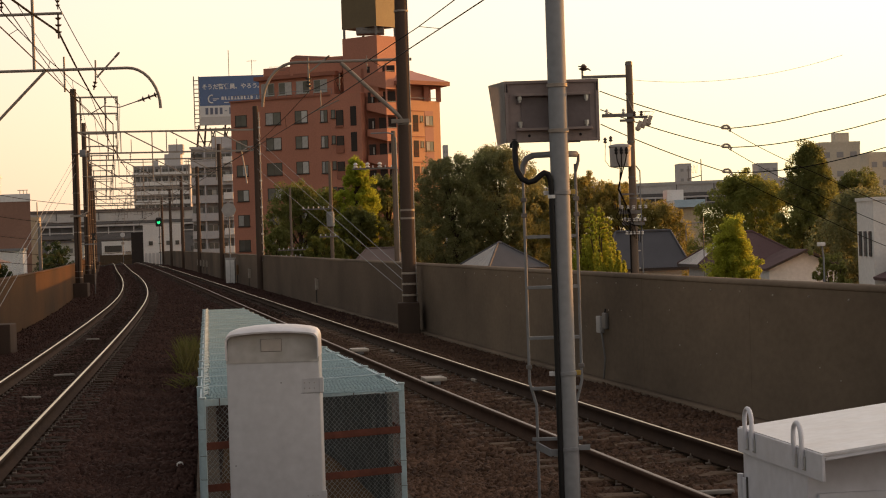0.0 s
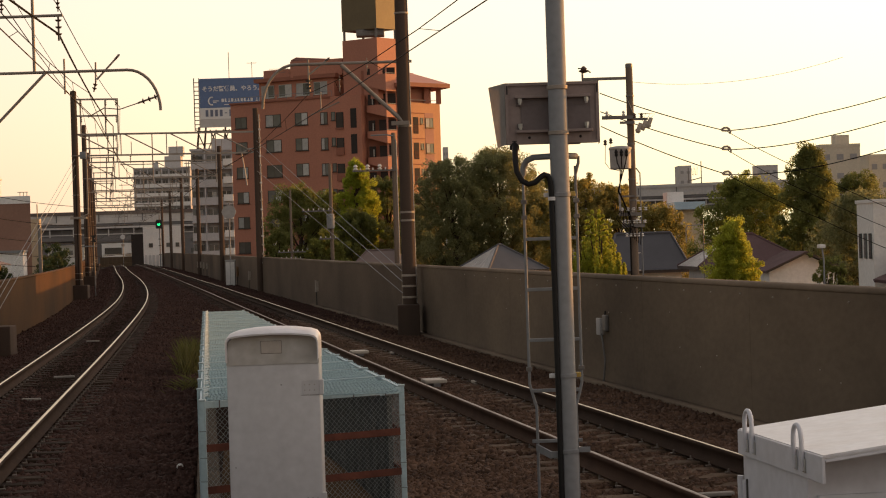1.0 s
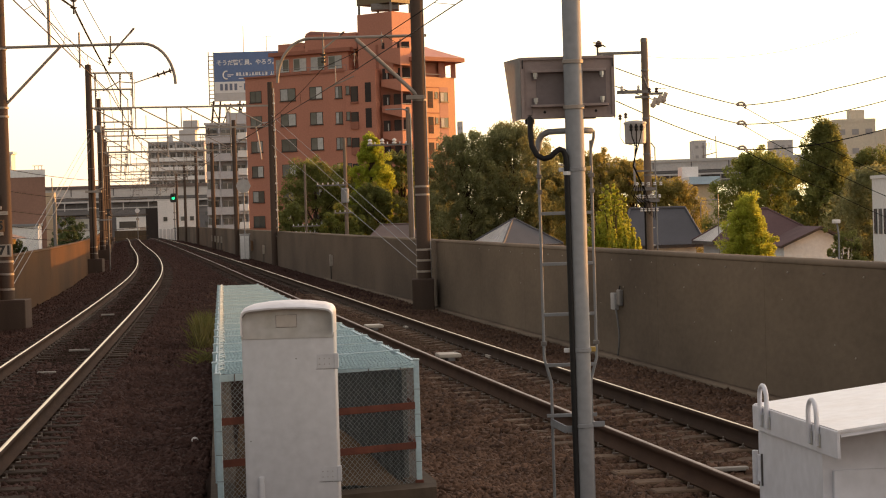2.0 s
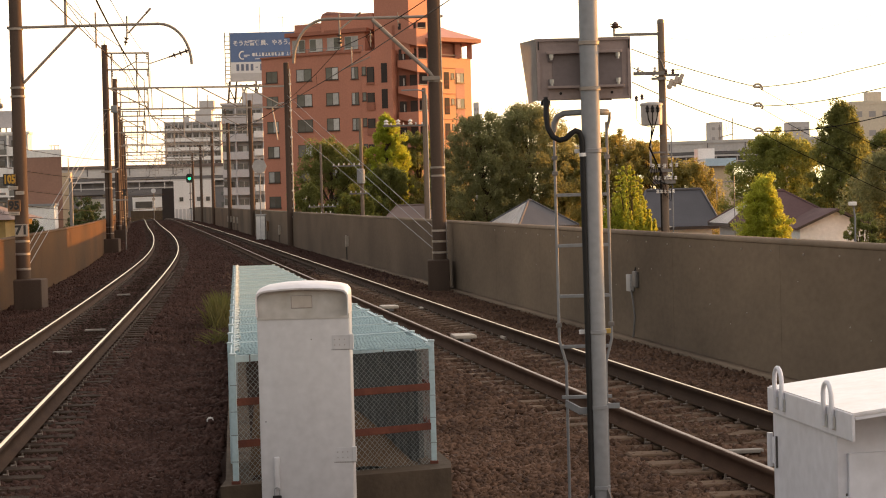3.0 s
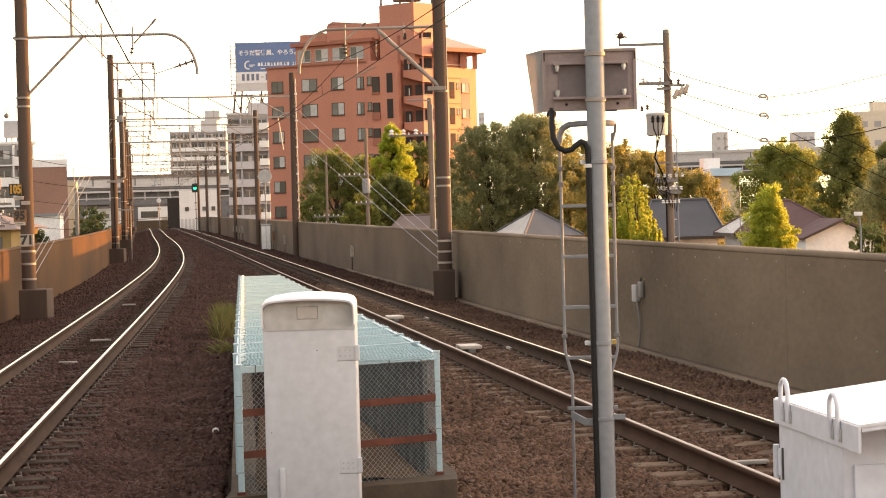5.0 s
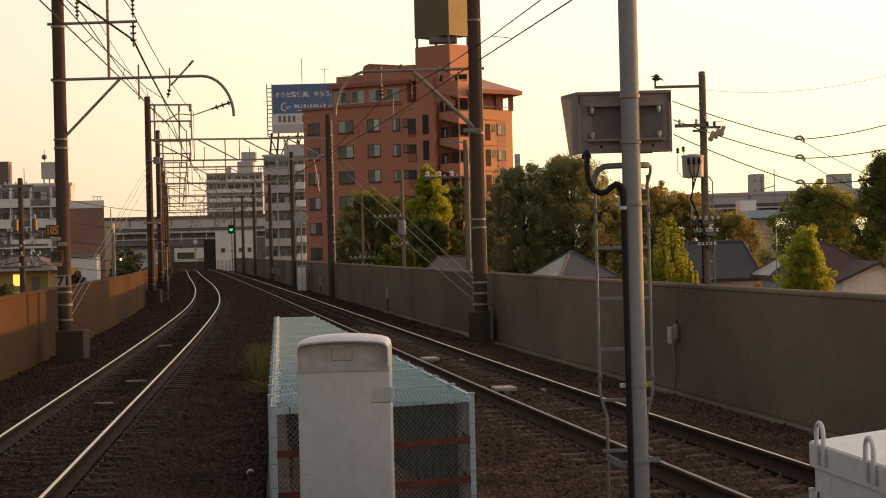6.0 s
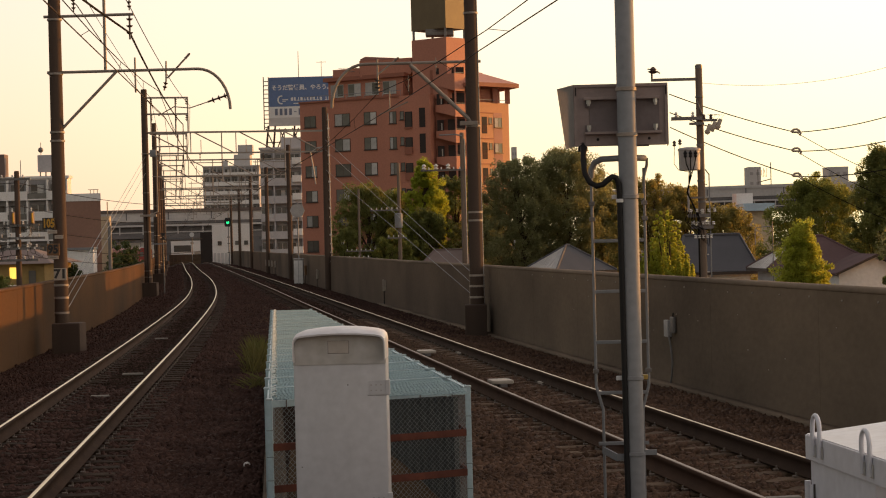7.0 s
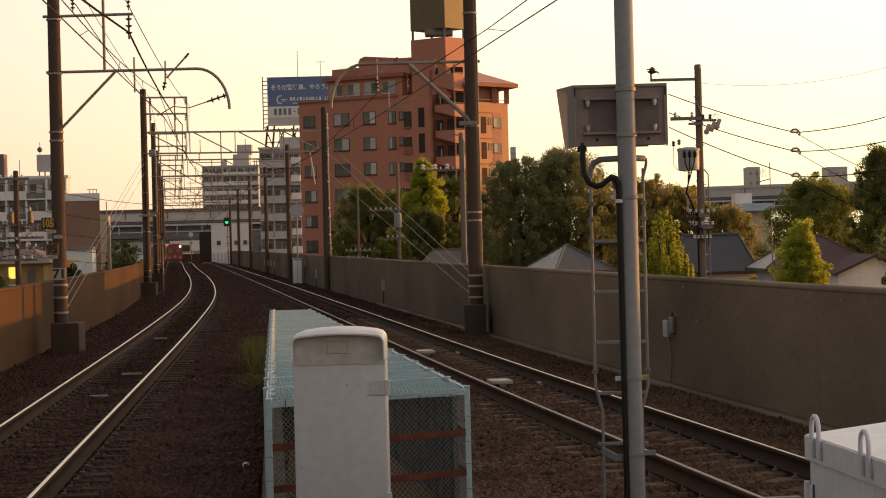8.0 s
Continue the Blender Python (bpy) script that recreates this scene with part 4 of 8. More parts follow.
# ---- signal mast: pole, ladder, the back of a hooded indicator ----
def signal_mast():
    X, Y = 1.050, 14.5
    t = thing("signal_mast", "grey steel signal mast with ladder and a hooded indicator box", "signal mast", pose(X, Y, -0.42))
    r = 0.067
    part("pole", lathe(shape(), [(r, 0.0), (r, 0.86), (r * 0.98, 0.87), (r * 0.97, 6.2), (0.04, 6.25)], 24), "galv", t, "blue-grey galvanised pole", smooth=True)
    bm = shape()
    lathe(bm, [(0.16, -0.1), (0.16, 0.15), (0.08, 0.155)], 20)
    for k in range(4):
        q = radians(45 + 90 * k)
        n = Vector((math.cos(q), math.sin(q), 0))
        s = Vector((-n.y, n.x, 0)) * 0.006
        vs = [bm.verts.new(v + e) for e in (s, -s) for v in (n * 0.06 + Vector((0, 0, 0.15)), n * 0.15 + Vector((0, 0, 0.15)), n * 0.065 + Vector((0, 0, 0.33)))]
        bm.faces.new(vs[:3])
        bm.faces.new(vs[3:][::-1])
        for i in range(3):
            bm.faces.new((vs[i], vs[(i + 1) % 3], vs[3 + (i + 1) % 3], vs[3 + i]))
    part("base_flange", bm, "galv_dark", t, "flanged foot with gussets")
    part("footing", box(shape(), -0.3, 0.3, -0.3, 0.3, -0.3, 0.12, 0.02), "kerb", t)
    for z, m in ((3.07, "arm"), (3.385, "arm"), (2.64, "galv"), (1.385, "galv"), (0.86, "galv"), (0.30, "galv")):
        b = part("clamp_band", lathe(shape(), [(r + 0.001, 0), (r + 0.007, 0.002), (r + 0.007, 0.026), (r + 0.001, 0.028)], 24, (0, 0, z)), m, t, smooth=True)
        if m == "galv" and z in (2.64, 1.385):
            part("clamp_bolt", box(shape(), r, r + 0.035, -0.012, 0.012, z, z + 0.035, 0.004), "sun_gold", b, "clamp bolt with golden sunlight put into its colour")
            part("clamp_bolt", box(shape(), -r - 0.05, -r - 0.0, -0.02, 0.012, z, z + 0.03, 0.004), "sign_white", b)
    # hooded indicator
    ib = part("indicator_box", box(shape(), -0.356, 0.294, 0.11, 0.28, 3.02, 3.44, 0.006), "box_grey", t, "dark grey-brown indicator box, back view")
    hood = shape()
    near = [(-0.360, 0.115, 3.016), (0.298, 0.115, 3.016), (0.298, 0.115, 3.446), (-0.360, 0.115, 3.446)]
    far = [(-0.412, 0.34, 3.005), (0.305, 0.34, 3.010), (0.315, 0.56, 3.450), (-0.456, 0.56, 3.450)]
    a, b = [hood.verts.new(v) for v in near], [hood.verts.new(v) for v in far]
    for k in (1, 2, 3):
        hood.faces.new((a[k], a[(k + 1) % 4], b[(k + 1) % 4], b[k]))
    bmesh.ops.solidify(hood, geom=hood.faces[:], thickness=0.006)
    part("hood", hood, "box_pale", ib, "paler sheet-metal hood")
    rim = shape()
    for x0, x1, z0, z1 in ((-0.357, 0.295, 3.425, 3.441), (-0.357, 0.295, 3.018, 3.034), (-0.357, -0.337, 3.034, 3.425), (0.275, 0.295, 3.034, 3.425)):
        box(rim, x0, x1, 0.094, 0.112, z0, z1)
    part("rim", rim, "box_grey", ib)
    # the shade of the recess between the rails is put into a darker plate
    part("back_plate", box(shape(), -0.25, 0.235, 0.100, 0.109, 3.10, 3.335), "box_dark", ib, "back plate darkened for the recess between the rails")
    upper = part("mounting_rail", box(shape(), -0.29, 0.232, 0.045, 0.108, 3.334, 3.352, 0.003), "box_grey", ib, "steel angle rail")
    lower = part("mounting_rail", box(box(shape(), -0.29, 0.245, 0.045, 0.108, 3.094, 3.112, 0.003), -0.282, 0.238, 0.095, 0.106, 3.030, 3.094), "box_grey", ib, "steel angle rail")
    for rail, z in ((upper, 3.312), (lower, 3.136)):
        part("rail_flange", box(shape(), -0.282, 0.225, 0.098, 0.108, z - 0.03, z + 0.025), "box_dark", rail)
        for x in (-0.258, 0.205):
            b = tube(tube(shape(), (x, 0.066, z - 0.020), (x, 0.066, z + 0.020), 0.0105, seg=8), (x, 0.066, z - 0.006), (x, 0.066, z + 0.022), 0.017, seg=6)
            part("bolt", b, "frame_light", rail, "pale hex bolt")
    for x in (-0.197, 0.160):
        part("hole", tube(shape(), (x, 0.090, 3.060), (x, 0.097, 3.060), 0.010, seg=10), "black", lower, "dark bolt hole")
    for x in (-0.345, 0.283):
        part("rim_notch", box(shape(), x - 0.004, x + 0.004, 0.088, 0.096, 3.365, 3.425), "black", ib)
    part("drain_lip", box(shape(), 0.03, 0.16, 0.11, 0.18, 3.008, 3.021), "box_dark", ib)
    # ladder behind the pole
    lad = part("ladder", shape(), "galv", t, "narrow steel ladder")
    for side, x in ((-1, -0.242), (1, 0.128)):
        pts = [(x, 0.25, 2.86), (x, 0.25, 1.33), (x + 0.045 * -side, 0.25, 1.165), (x + 0.045 * -side, 0.25, 0.0)]
        part("stile", pipe(shape(), pts, 0.0105, 8), "galv", lad, smooth=True)
    for k in range(5):
        z = 2.352 - 0.357 * k
        part("rung", box(shape(), -0.235, 0.12, 0.238, 0.262, z - 0.012, z + 0.012, 0.004), "galv", lad)
    z = 2.92
    pts = [(-0.242, 0.25, 2.80), (-0.238, 0.25, 2.86), (-0.215, 0.23, 2.905), (-0.17, 0.18, 2.925), (-0.05, 0.07, 2.925), (0.08, 0.1, 2.925), (0.128, 0.17, 2.925)]
    part("top_bracket", pipe(shape(), pts, 0.022, 10), "galv", lad, "bent steel bracket round the mast", smooth=True)
    part("conduit_clip", lathe(shape(), [(0.024, 0), (0.026, 0.003), (0.026, 0.022), (0.024, 0.025)], 12, (-0.0655, -0.05, 2.615)), "sign_white", lad, "white band round the conduit")
    for x in (-0.242, 0.128):
        for zz in (2.60, 2.49, 1.42):
            part("stile_bolt", box(shape(), x - 0.02, x + 0.02, 0.235, 0.262, zz, zz + 0.03, 0.004), "galv_dark", lad)
    part("top_bracket", pipe(shape(), [(0.10, 0.2, 2.925), (0.15, 0.22, 2.92), (0.15, 0.24, 2.88), (0.128, 0.25, 2.80)], 0.011, 8), "galv", lad, smooth=True)
    bm = shape()
    box(bm, -0.125, -0.06, -0.02, 0.0, 0.83, 0.875)
    beam(bm, (-0.12, -0.01, 0.85), (-0.205, 0.25, 0.88), 0.012, 0.05)
    part("foot_bracket", box(shape(), 0.06, 0.15, -0.02, 0.0, 0.865, 0.9), "galv", lad)
    part("foot_bracket", bm, "galv", lad, "flat-bar bracket")
    # black flexible conduit
    pts = [(-0.302, 0.13, 3.03), (-0.302, 0.05, 2.99), (-0.306, 0.0, 2.90), (-0.298, -0.03, 2.82), (-0.266, -0.05, 2.756), (-0.222, -0.055, 2.732), (-0.178, -0.055, 2.742), (-0.140, -0.055, 2.776), (-0.112, -0.055, 2.795), (-0.086, -0.05, 2.785), (-0.070, -0.05, 2.745), (-0.066, -0.05, 2.67), (-0.064, -0.05, 2.0), (-0.060, -0.05, 1.0), (-0.056, -0.05, -0.02)]
    part("conduit", pipe(shape(), pts, 0.0205, 10), "black", t, "black flexible cable conduit", smooth=True)
    part("cable_gland", lathe(shape(), [(0.034, 0), (0.034, 0.03), (0.026, 0.034), (0.026, 0.06)], 12, (-0.302, 0.13, 2.98)), "black", t)
    return t


signal_mast()


# ---- pale blue wire-mesh enclosure between the tracks ----
def mesh_cage():
    t = thing("mesh_enclosure", "long tapering enclosure of pale blue chain-link mesh on a concrete kerb", "fence enclosure")
    FR, FL, BR, BL = Vector((-0.10, 15.0, 0)), Vector((-1.445, 14.18, 0)), Vector((-2.70, 33.4, 0)), Vector((-3.30, 33.35, 0))
    top, foot = 0.90, 0.03
    up = Vector((0, 0, 1))
    # kerb
    bm = shape()
    out = [(-1.54, 14.05), (0.02, 14.72), (0.02, 15.05), (-2.58, 33.6), (-3.42, 33.55), (-1.54, 14.4)]
    inn = [(-1.36, 14.34), (-0.20, 14.98), (-0.20, 15.1), (-2.78, 33.3), (-3.2, 33.25), (-1.36, 14.5)]
    for k in range(6):
        j = (k + 1) % 6
        slab(bm, [out[k], out[j], inn[j], inn[k]], -0.45, foot)
    bmesh.ops.remove_doubles(bm, verts=bm.verts, dist=0.001)
    part("kerb", bm, "kerb", t, "stained concrete kerb")
    # posts
    n = 17
    for k in range(n + 1):
        for a, b in ((FR, BR), (FL, BL)):
            p = a.lerp(b, k / n)
            w = 0.02 if k == 0 else 0.018
            x = p.x - (0.022 if a is FL and k else 0.0)
            post = part("post", box(shape(), x - w, x + w, p.y - w, p.y + w, -0.1, top + 0.008, 0.004), "blue", t)
            part("cap", box(shape(), x - w - 0.004, x + w + 0.004, p.y - w - 0.004, p.y + w + 0.004, top + 0.006, top + 0.020, 0.005), "link_pale", post, "pale post cap")
    for a in (FR, FL):
        part("rust_shoe", box(shape(), a.x - 0.03, a.x + 0.03, a.y - 0.03, a.y + 0.03, foot - 0.02, foot + 0.022, 0.006), "rust", t, "rusty post shoe")
        for z in (0.18, 0.36, 0.52, 0.70):
            part("tie_wire", box(shape(), a.x - 0.023, a.x + 0.023, a.y - 0.023, a.y + 0.023, z, z + 0.005), "greywire", t)
    for a, b in ((FR, FL), (BR, BL), (FR, BR), (FL, BL)):
        part("top_rail", beam(shape(), a + up * (top - 0.02), b + up * (top - 0.02), 0.03, 0.045), "blue", t)
    for k in range(1, n):
        part("cross_bar", beam(shape(), FR.lerp(BR, k / n) + up * (top - 0.035), FL.lerp(BL, k / n) + up * (top - 0.035), 0.02, 0.02), "blue", t)
        sagged = [FR.lerp(BR, k / n).lerp(FL.lerp(BL, k / n), i / 8) + Vector((0, random.uniform(-0.02, 0.02), top + 0.014)) for i in range(9)]
        part("strain_wire", pipe(shape(), sagged, 0.0035, 5), "blue", t, "straining wire over the mesh")
    for z in (0.30, 0.585):
        part("rail", beam(shape(), FR + up * z, FL + up * z, 0.018, 0.050), "rust", t, "rust-red angle rail")
        for a, b in ((FR, BR), (FL, BL)):
            part("rail", beam(shape(), a + up * z, b + up * z, 0.018, 0.03), "rust", t)
    part("brace", beam(shape(), FL + up * 0.05 + Vector((0.75, 0.40, 0)), FR + up * 0.86 + Vector((-0.75, -0.44, 0)), 0.012, 0.02), "rust", t)

    # chain-link: two families of slanting wires within a quad
    def links(o, u, v, lu, lv0, lv1, pitch, r, mat, name, skew=None, wave=0.004, second=1.0):
        verts, faces = [], []
        for sgn, thick in ((1, 1.0), (-1, second)):
            s = -max(lv0, lv1)
            while s < lu + max(lv0, lv1):
                # points along the wire, kept within the tapering strip
                pts = []
                steps = 26
                span = max(lv0, lv1)
                for i in range(steps + 1):
                    w = span * i / steps
                    q = s + (w if sgn > 0 else span - w)
                    if 0 <= q <= lu:
                        lim = lv0 + (lv1 - lv0) * q / lu
                        if w <= lim:
                            wob = wave * (1 if (i % 2) else -1) * sgn
                            base = skew(q) if skew else o + u * q
                            pts.append(base + v * w + u.cross(v) * wob)
                for a, b in zip(pts, pts[1:]):
                    d = (b - a).normalized()
                    e1 = d.cross(u.cross(v)).normalized() * r * thick
                    e2 = u.cross(v).normalized() * r * thick
                    i0 = len(verts)
                    for p in (a, b):
                        verts.extend([p + e1, p - e1 * 0.5 + e2 * 0.87, p - e1 * 0.5 - e2 * 0.87])
                    faces.extend([(i0, i0 + 1, i0 + 4, i0 + 3), (i0 + 1, i0 + 2, i0 + 5, i0 + 4), (i0 + 2, i0, i0 + 3, i0 + 5)])
                s += pitch * random.uniform(0.72, 1.28)
        ob = new(name, from_arrays(name, [tuple(p) for p in verts], np.array(faces), mat))
        ob.parent = t
        ob["kind"] = "stuff"
        return ob

    fu = (FR - FL).normalized()
    links(FL + up * foot, fu, up, (FR - FL).length, top - foot, top - foot, 0.038, 0.0019, "greywire", "front_mesh")
    along = (BL - FL).normalized()
    across = Vector((along.y, -along.x, 0))
    wf, wb = 1.40, 0.62
    L = (BL - FL).length

    def left_edge(q):
        p = FL.lerp(BL, q / L) + up * (top + 0.008)
        return p + fu * 0.02
    links(FL + up * top, along, across, L, wf, wb, 0.052, 0.0026, "link", "top_mesh", left_edge, 0.0, 0.8)
    links(FL + up * foot, along, up, L, top - foot, top - foot, 0.06, 0.0022, "link", "side_mesh")
    r_al = (BR - FR).normalized()
    links(FR + up * foot, r_al, up, (BR - FR).length, top - foot, top - foot, 0.07, 0.0016, "greywire", "side_mesh")
    # twisted wire ends along the long edges
    bm = shape()
    for k in range(150):
        for a, b in ((FL, BL), (FR, BR)):
            p = a.lerp(b, (k + 0.5) / 150) + up * (top + 0.006)
            tube(bm, p, p + Vector((random.uniform(-0.01, 0.01), random.uniform(-0.015, 0.015), random.uniform(0.004, 0.014))), 0.005, 0.003, 5)
    part("wire_fringe", bm, "blue", t, "twisted pale blue wire ends")["kind"] = "stuff"
    for k in range(74):                 # bent-over wire loops along the edge
        p = FL.lerp(BL, (k + random.uniform(0.2, 0.8)) / 74) + up * (top + 0.002) + Vector((0.018, 0, 0))
        e = random.uniform(0.008, 0.024)
        part("wire_loop", pipe(shape(), [p + Vector((-0.02, 0, -0.02)), p + Vector((-0.012, 0.03, 0.018)), p + Vector((e, 0.08, 0.026)), p + Vector((e + 0.008, 0.10, 0.004))], 0.0065, 5), "link_pale", t)
    for k in range(6):
        p = FL.lerp(FR, (k + 0.5) / 6) + up * (top - 0.02)
        part("tie_wire", box(shape(), p.x - 0.004, p.x + 0.004, p.y - 0.024, p.y + 0.024, p.z - 0.026, p.z + 0.026), "galv_dark", t)
    # wall-like sheet and soil within
    bm = shape()
    a, b = FR + Vector((-0.08, 0.30, 0)), FL + Vector((0.12, 1.25, 0))
    nseg = 40
    for k in range(nseg):
        p, q = a.lerp(b, k / nseg), a.lerp(b, (k + 1) / nseg)
        dz = 0.016 * (-1) ** k
        vs = [bm.verts.new(p + Vector((0, dz, 0)) + up * z) for z in (-0.2, 0.82)]
        vq = [bm.verts.new(q + Vector((0, -dz, 0)) + up * z) for z in (-0.2, 0.82)]
        bm.faces.new((vs[0], vq[0], vq[1], vs[1]))
    bmesh.ops.remove_doubles(bm, verts=bm.verts, dist=0.001)
    bmesh.ops.solidify(bm, geom=bm.faces[:], thickness=0.006)
    part("inner_sheet", bm, "net", t, "corrugated grey-green sheet behind the mesh")
    bm = shape()
    g = 16
    vv = [[None] * (g + 1) for _ in range(g + 1)]
    for i in range(g + 1):
        for j in range(g + 1):
            p = FL.lerp(FR, 0.06 + 0.88 * i / g) + Vector((0, 0.05 + 0.9 * j / g, 0))
            h = 0.06 + 0.50 * (1 - min(1, max(0, (i / g - 0.42) / 0.52)) ** 1.3) * min(1, 0.12 + 1.6 * j / g) + 0.03 * noise.noise(p * 4)
            vv[i][j] = bm.verts.new((p.x, p.y, h - 0.05))
    for i in range(g):
        for j in range(g):
            bm.faces.new((vv[i][j], vv[i + 1][j], vv[i + 1][j + 1], vv[i][j + 1]))
    part("soil", bm, "soil", t, "tan heap of soil inside", smooth=True)
    return t


mesh_cage()


# ---- small trackside things ----
def balise(y, off, length):
    c, turn = on_line(right_x, y, off)
    t = thing("track_beacon", "flat cream track beacon plate bolted between the rails", "track beacon", pose(c.x, c.y, -0.19, 0, 0, turn + 90), group="track beacons")
    part("cover", box(shape(), -length / 2, length / 2, -0.16, 0.16, 0.06, 0.115, 0.02), "plate", t, smooth=True)
    part("cover_patch", box(shape(), 0.02, 0.07, -0.163, -0.10, 0.07, 0.117), "black", t, "dark cable entry")
    part("bracket", box(shape(), -length / 2 - 0.08, length / 2 + 0.08, -0.05, 0.05, 0.02, 0.06), "galv_dark", t)
    for dy in (-0.62, -0.85):
        part("cable_cleat", box(shape(), -0.05, 0.28, dy - 0.03, dy + 0.03, 0.02, 0.055, 0.006), "plate", t)
    return t


balise(30.35, -0.10, 0.46)
balise(38.95, -0.14, 0.46)
for f, y, off, w in ((left_x, 35.0, 0.12, 0.34), (left_x, 29.9, 0.0, 0.26), (left_x, 48.3, -0.1, 0.3), (right_x, 16.65, -0.12, 0.34), (right_x, 15.9, 0.05, 0.3)):
    c, turn = on_line(f, y, off)
    solid("cable_cover", box(shape(), -w / 2, w / 2, -0.045, 0.045, 0, 0.03, 0.008), "conc_light", "pale cable cover strip across a sleeper", "cable cover", pose(c.x, c.y, -0.165, 0, 0, turn))
bm = shape()
bmesh.ops.create_icosphere(bm, subdivisions=2, radius=0.042)
for v in bm.verts:
    v.co *= 1 + 0.3 * noise.noise(v.co * 30)
solid("stone", bm, "porcelain", "single pale stone on the dark ballast", "stone", pose(-2.355, 20.8, -0.235), smooth=True)

# ================= overhead line =================
def insulator(parent, p, q, r=0.055, n=4, mat="porcelain_b"):
    """A string of discs from p to q."""
    p, q = Vector(p), Vector(q)
    bm = shape()
    tube(bm, p, q, r * 0.3, seg=6)
    for k in range(n):
        a = p.lerp(q, (k + 0.7) / (n + 0.6))
        d = (q - p).normalized()
        tube(bm, a - d * 0.02, a + d * 0.02, r, r * 0.55, 8)
    return part("insulator", bm, mat, parent)


def bands(parent, zs, r, mat="sign_tan", h=0.05):
    for z in zs:
        part("steel_band", lathe(shape(), [(r, 0), (r + 0.012, 0.003), (r + 0.012, h - 0.003), (r, h)], 16, (0, 0, z)), mat, parent, smooth=True)


def line_pole(x, y, top, r0, r1, label, mat="pole", group="overhead line poles"):
    t = thing("overhead_line_pole", label, "utility pole", pose(x, y, -0.5), group=group)
    part("pole", lathe(shape(), [(r0, 0), (r1, top + 0.5), (r1 * 0.6, top + 0.53)], 18), mat, t, smooth=True)
    return t


def bent_arm(x0, x1, z, drop, n=9, side=1):
    """A pipe from x0 to x1 at height z that bends down at its end like a crook."""
    r = drop
    return [(x0, 0, z), (x1, 0, z)] + [(x1 + side * 0.78 * r * math.sin(radians(90 * k / n)), 0, z - r * (1 - math.cos(radians(90 * k / n)))) for k in range(1, n + 1)]


# pole beside the curved track, with speed boards
pa = line_pole(-9.66, 48.2, 11.0, 0.165, 0.135, "dark concrete overhead line pole with speed boards and a crook arm")
part("footing", box(shape(), -0.17, 0.48, -0.4, 0.4, -0.2, 0.77, 0.03), "pole", pa, "sooty concrete footing block")
bands(pa, (0.98, 1.33, 1.62, 4.95, 5.15, 6.5, 7.75), 0.162, "arm")
part("crook_arm", pipe(shape(), bent_arm(-0.2, 3.28, 6.56, 0.95), 0.034, 8), "arm", pa, "long bent steel pipe arm", smooth=True)
part("brace", tube(shape(), (0.0, 0, 5.14), (1.41, 0, 6.55), 0.034), "arm", pa)
part("upper_arm", tube(shape(), (-0.25, 0, 7.85), (1.84, 0, 7.86), 0.034), "arm", pa)
part("strut", tube(shape(), (1.155, 0, 6.56), (1.155, 0, 10.6), 0.036), "arm", pa)
part("top_arm", tube(shape(), (-0.25, 0, 9.6), (1.9, 0, 9.6), 0.034), "arm", pa)
insulator(pa, (1.74, 0, 7.85), (1.74, 0, 7.28), 0.085, 3)
part("contact_rod", tube(shape(), (1.84, 0, 6.05), (1.84, 0, 6.86), 0.022), "arm", pa)
insulator(pa, (0.45, 0, 8.38), (0.45, 0, 7.95))
insulator(pa, (1.74, 0, 8.5), (1.74, 0, 7.95), n=5)
insulator(pa, (4.0, 0, 5.95), (3.5, 0, 5.79), 0.075, 3)
part("steady_arm", pipe(shape(), [(3.5, 0, 5.79), (3.08, 0.0, 5.66), (2.72, 0, 5.70), (2.35, 0, 5.5)], 0.014, 6), "arm", pa)
part("hanger", tube(shape(), (2.56, 0, 6.76), (2.55, 0, 6.30), 0.02), "arm", pa)
part("hanger_arm", tube(shape(), (2.58, 0, 6.36), (3.0, 0, 6.80), 0.022), "arm", pa)
insulator(pa, (2.55, 0, 6.30), (2.50, 0, 6.08), 0.06, 2)
insulator(pa, (3.0, 0, 6.80), (3.12, 0, 6.93), 0.035, 4)


def board(parent, txt, x, z, w, h, face, ink, label):
    b = part("speed_board", box(shape(), x - w / 2, x + w / 2, -0.235, -0.215, z - h / 2, z + h / 2, 0.006), face, parent, label)
    writing("number", txt, h * 1.0, ink, b, pose(x, -0.240, z) @ FACING, 0.012, width=w * 0.84)
    part("board_bracket", box(shape(), x - 0.05, x + 0.05, -0.215, -0.1, z - 0.03, z + 0.03), "arm", b)


board(pa, "105", -0.21, 3.07, 0.29, 0.27, "sign_black", "sign_yellow", "black board with yellow figures")
board(pa, "95", -0.12, 2.47, 0.29, 0.27, "sign_dim", "sign_black", "sooty board with dark figures")
board(pa, "71", 0.03, 1.90, 0.30, 0.28, "sign_tan", "sign_black", "pale board with black figures")
for x, z, w in ((-0.13, 2.88, 0.22), (-0.12, 2.29, 0.24), (0.02, 2.76, 0.2)):
    p = part("small_plate", box(shape(), x - w / 2, x + w / 2, -0.23, -0.215, z - 0.04, z + 0.04, 0.004), "sign_tan", pa)
    part("writing_bar", box(shape(), x - w * 0.3, x + w * 0.3, -0.2335, -0.2305, z - 0.015, z + 0.015), "arm", p)

# pole behind the retaining wall side, with its crook arm over the straight track
pd = line_pole(-0.05, 51.0, 11.0, 0.18, 0.145, "dark concrete overhead line pole with a crook arm and banded foot")
part("footing", box(shape(), -0.31, 0.22, -0.5, 0.3, -0.2, 0.88, 0.03), "pole", pd, "sooty concrete footing block")
bands(pd, (1.03, 1.3, 1.56), 0.178)
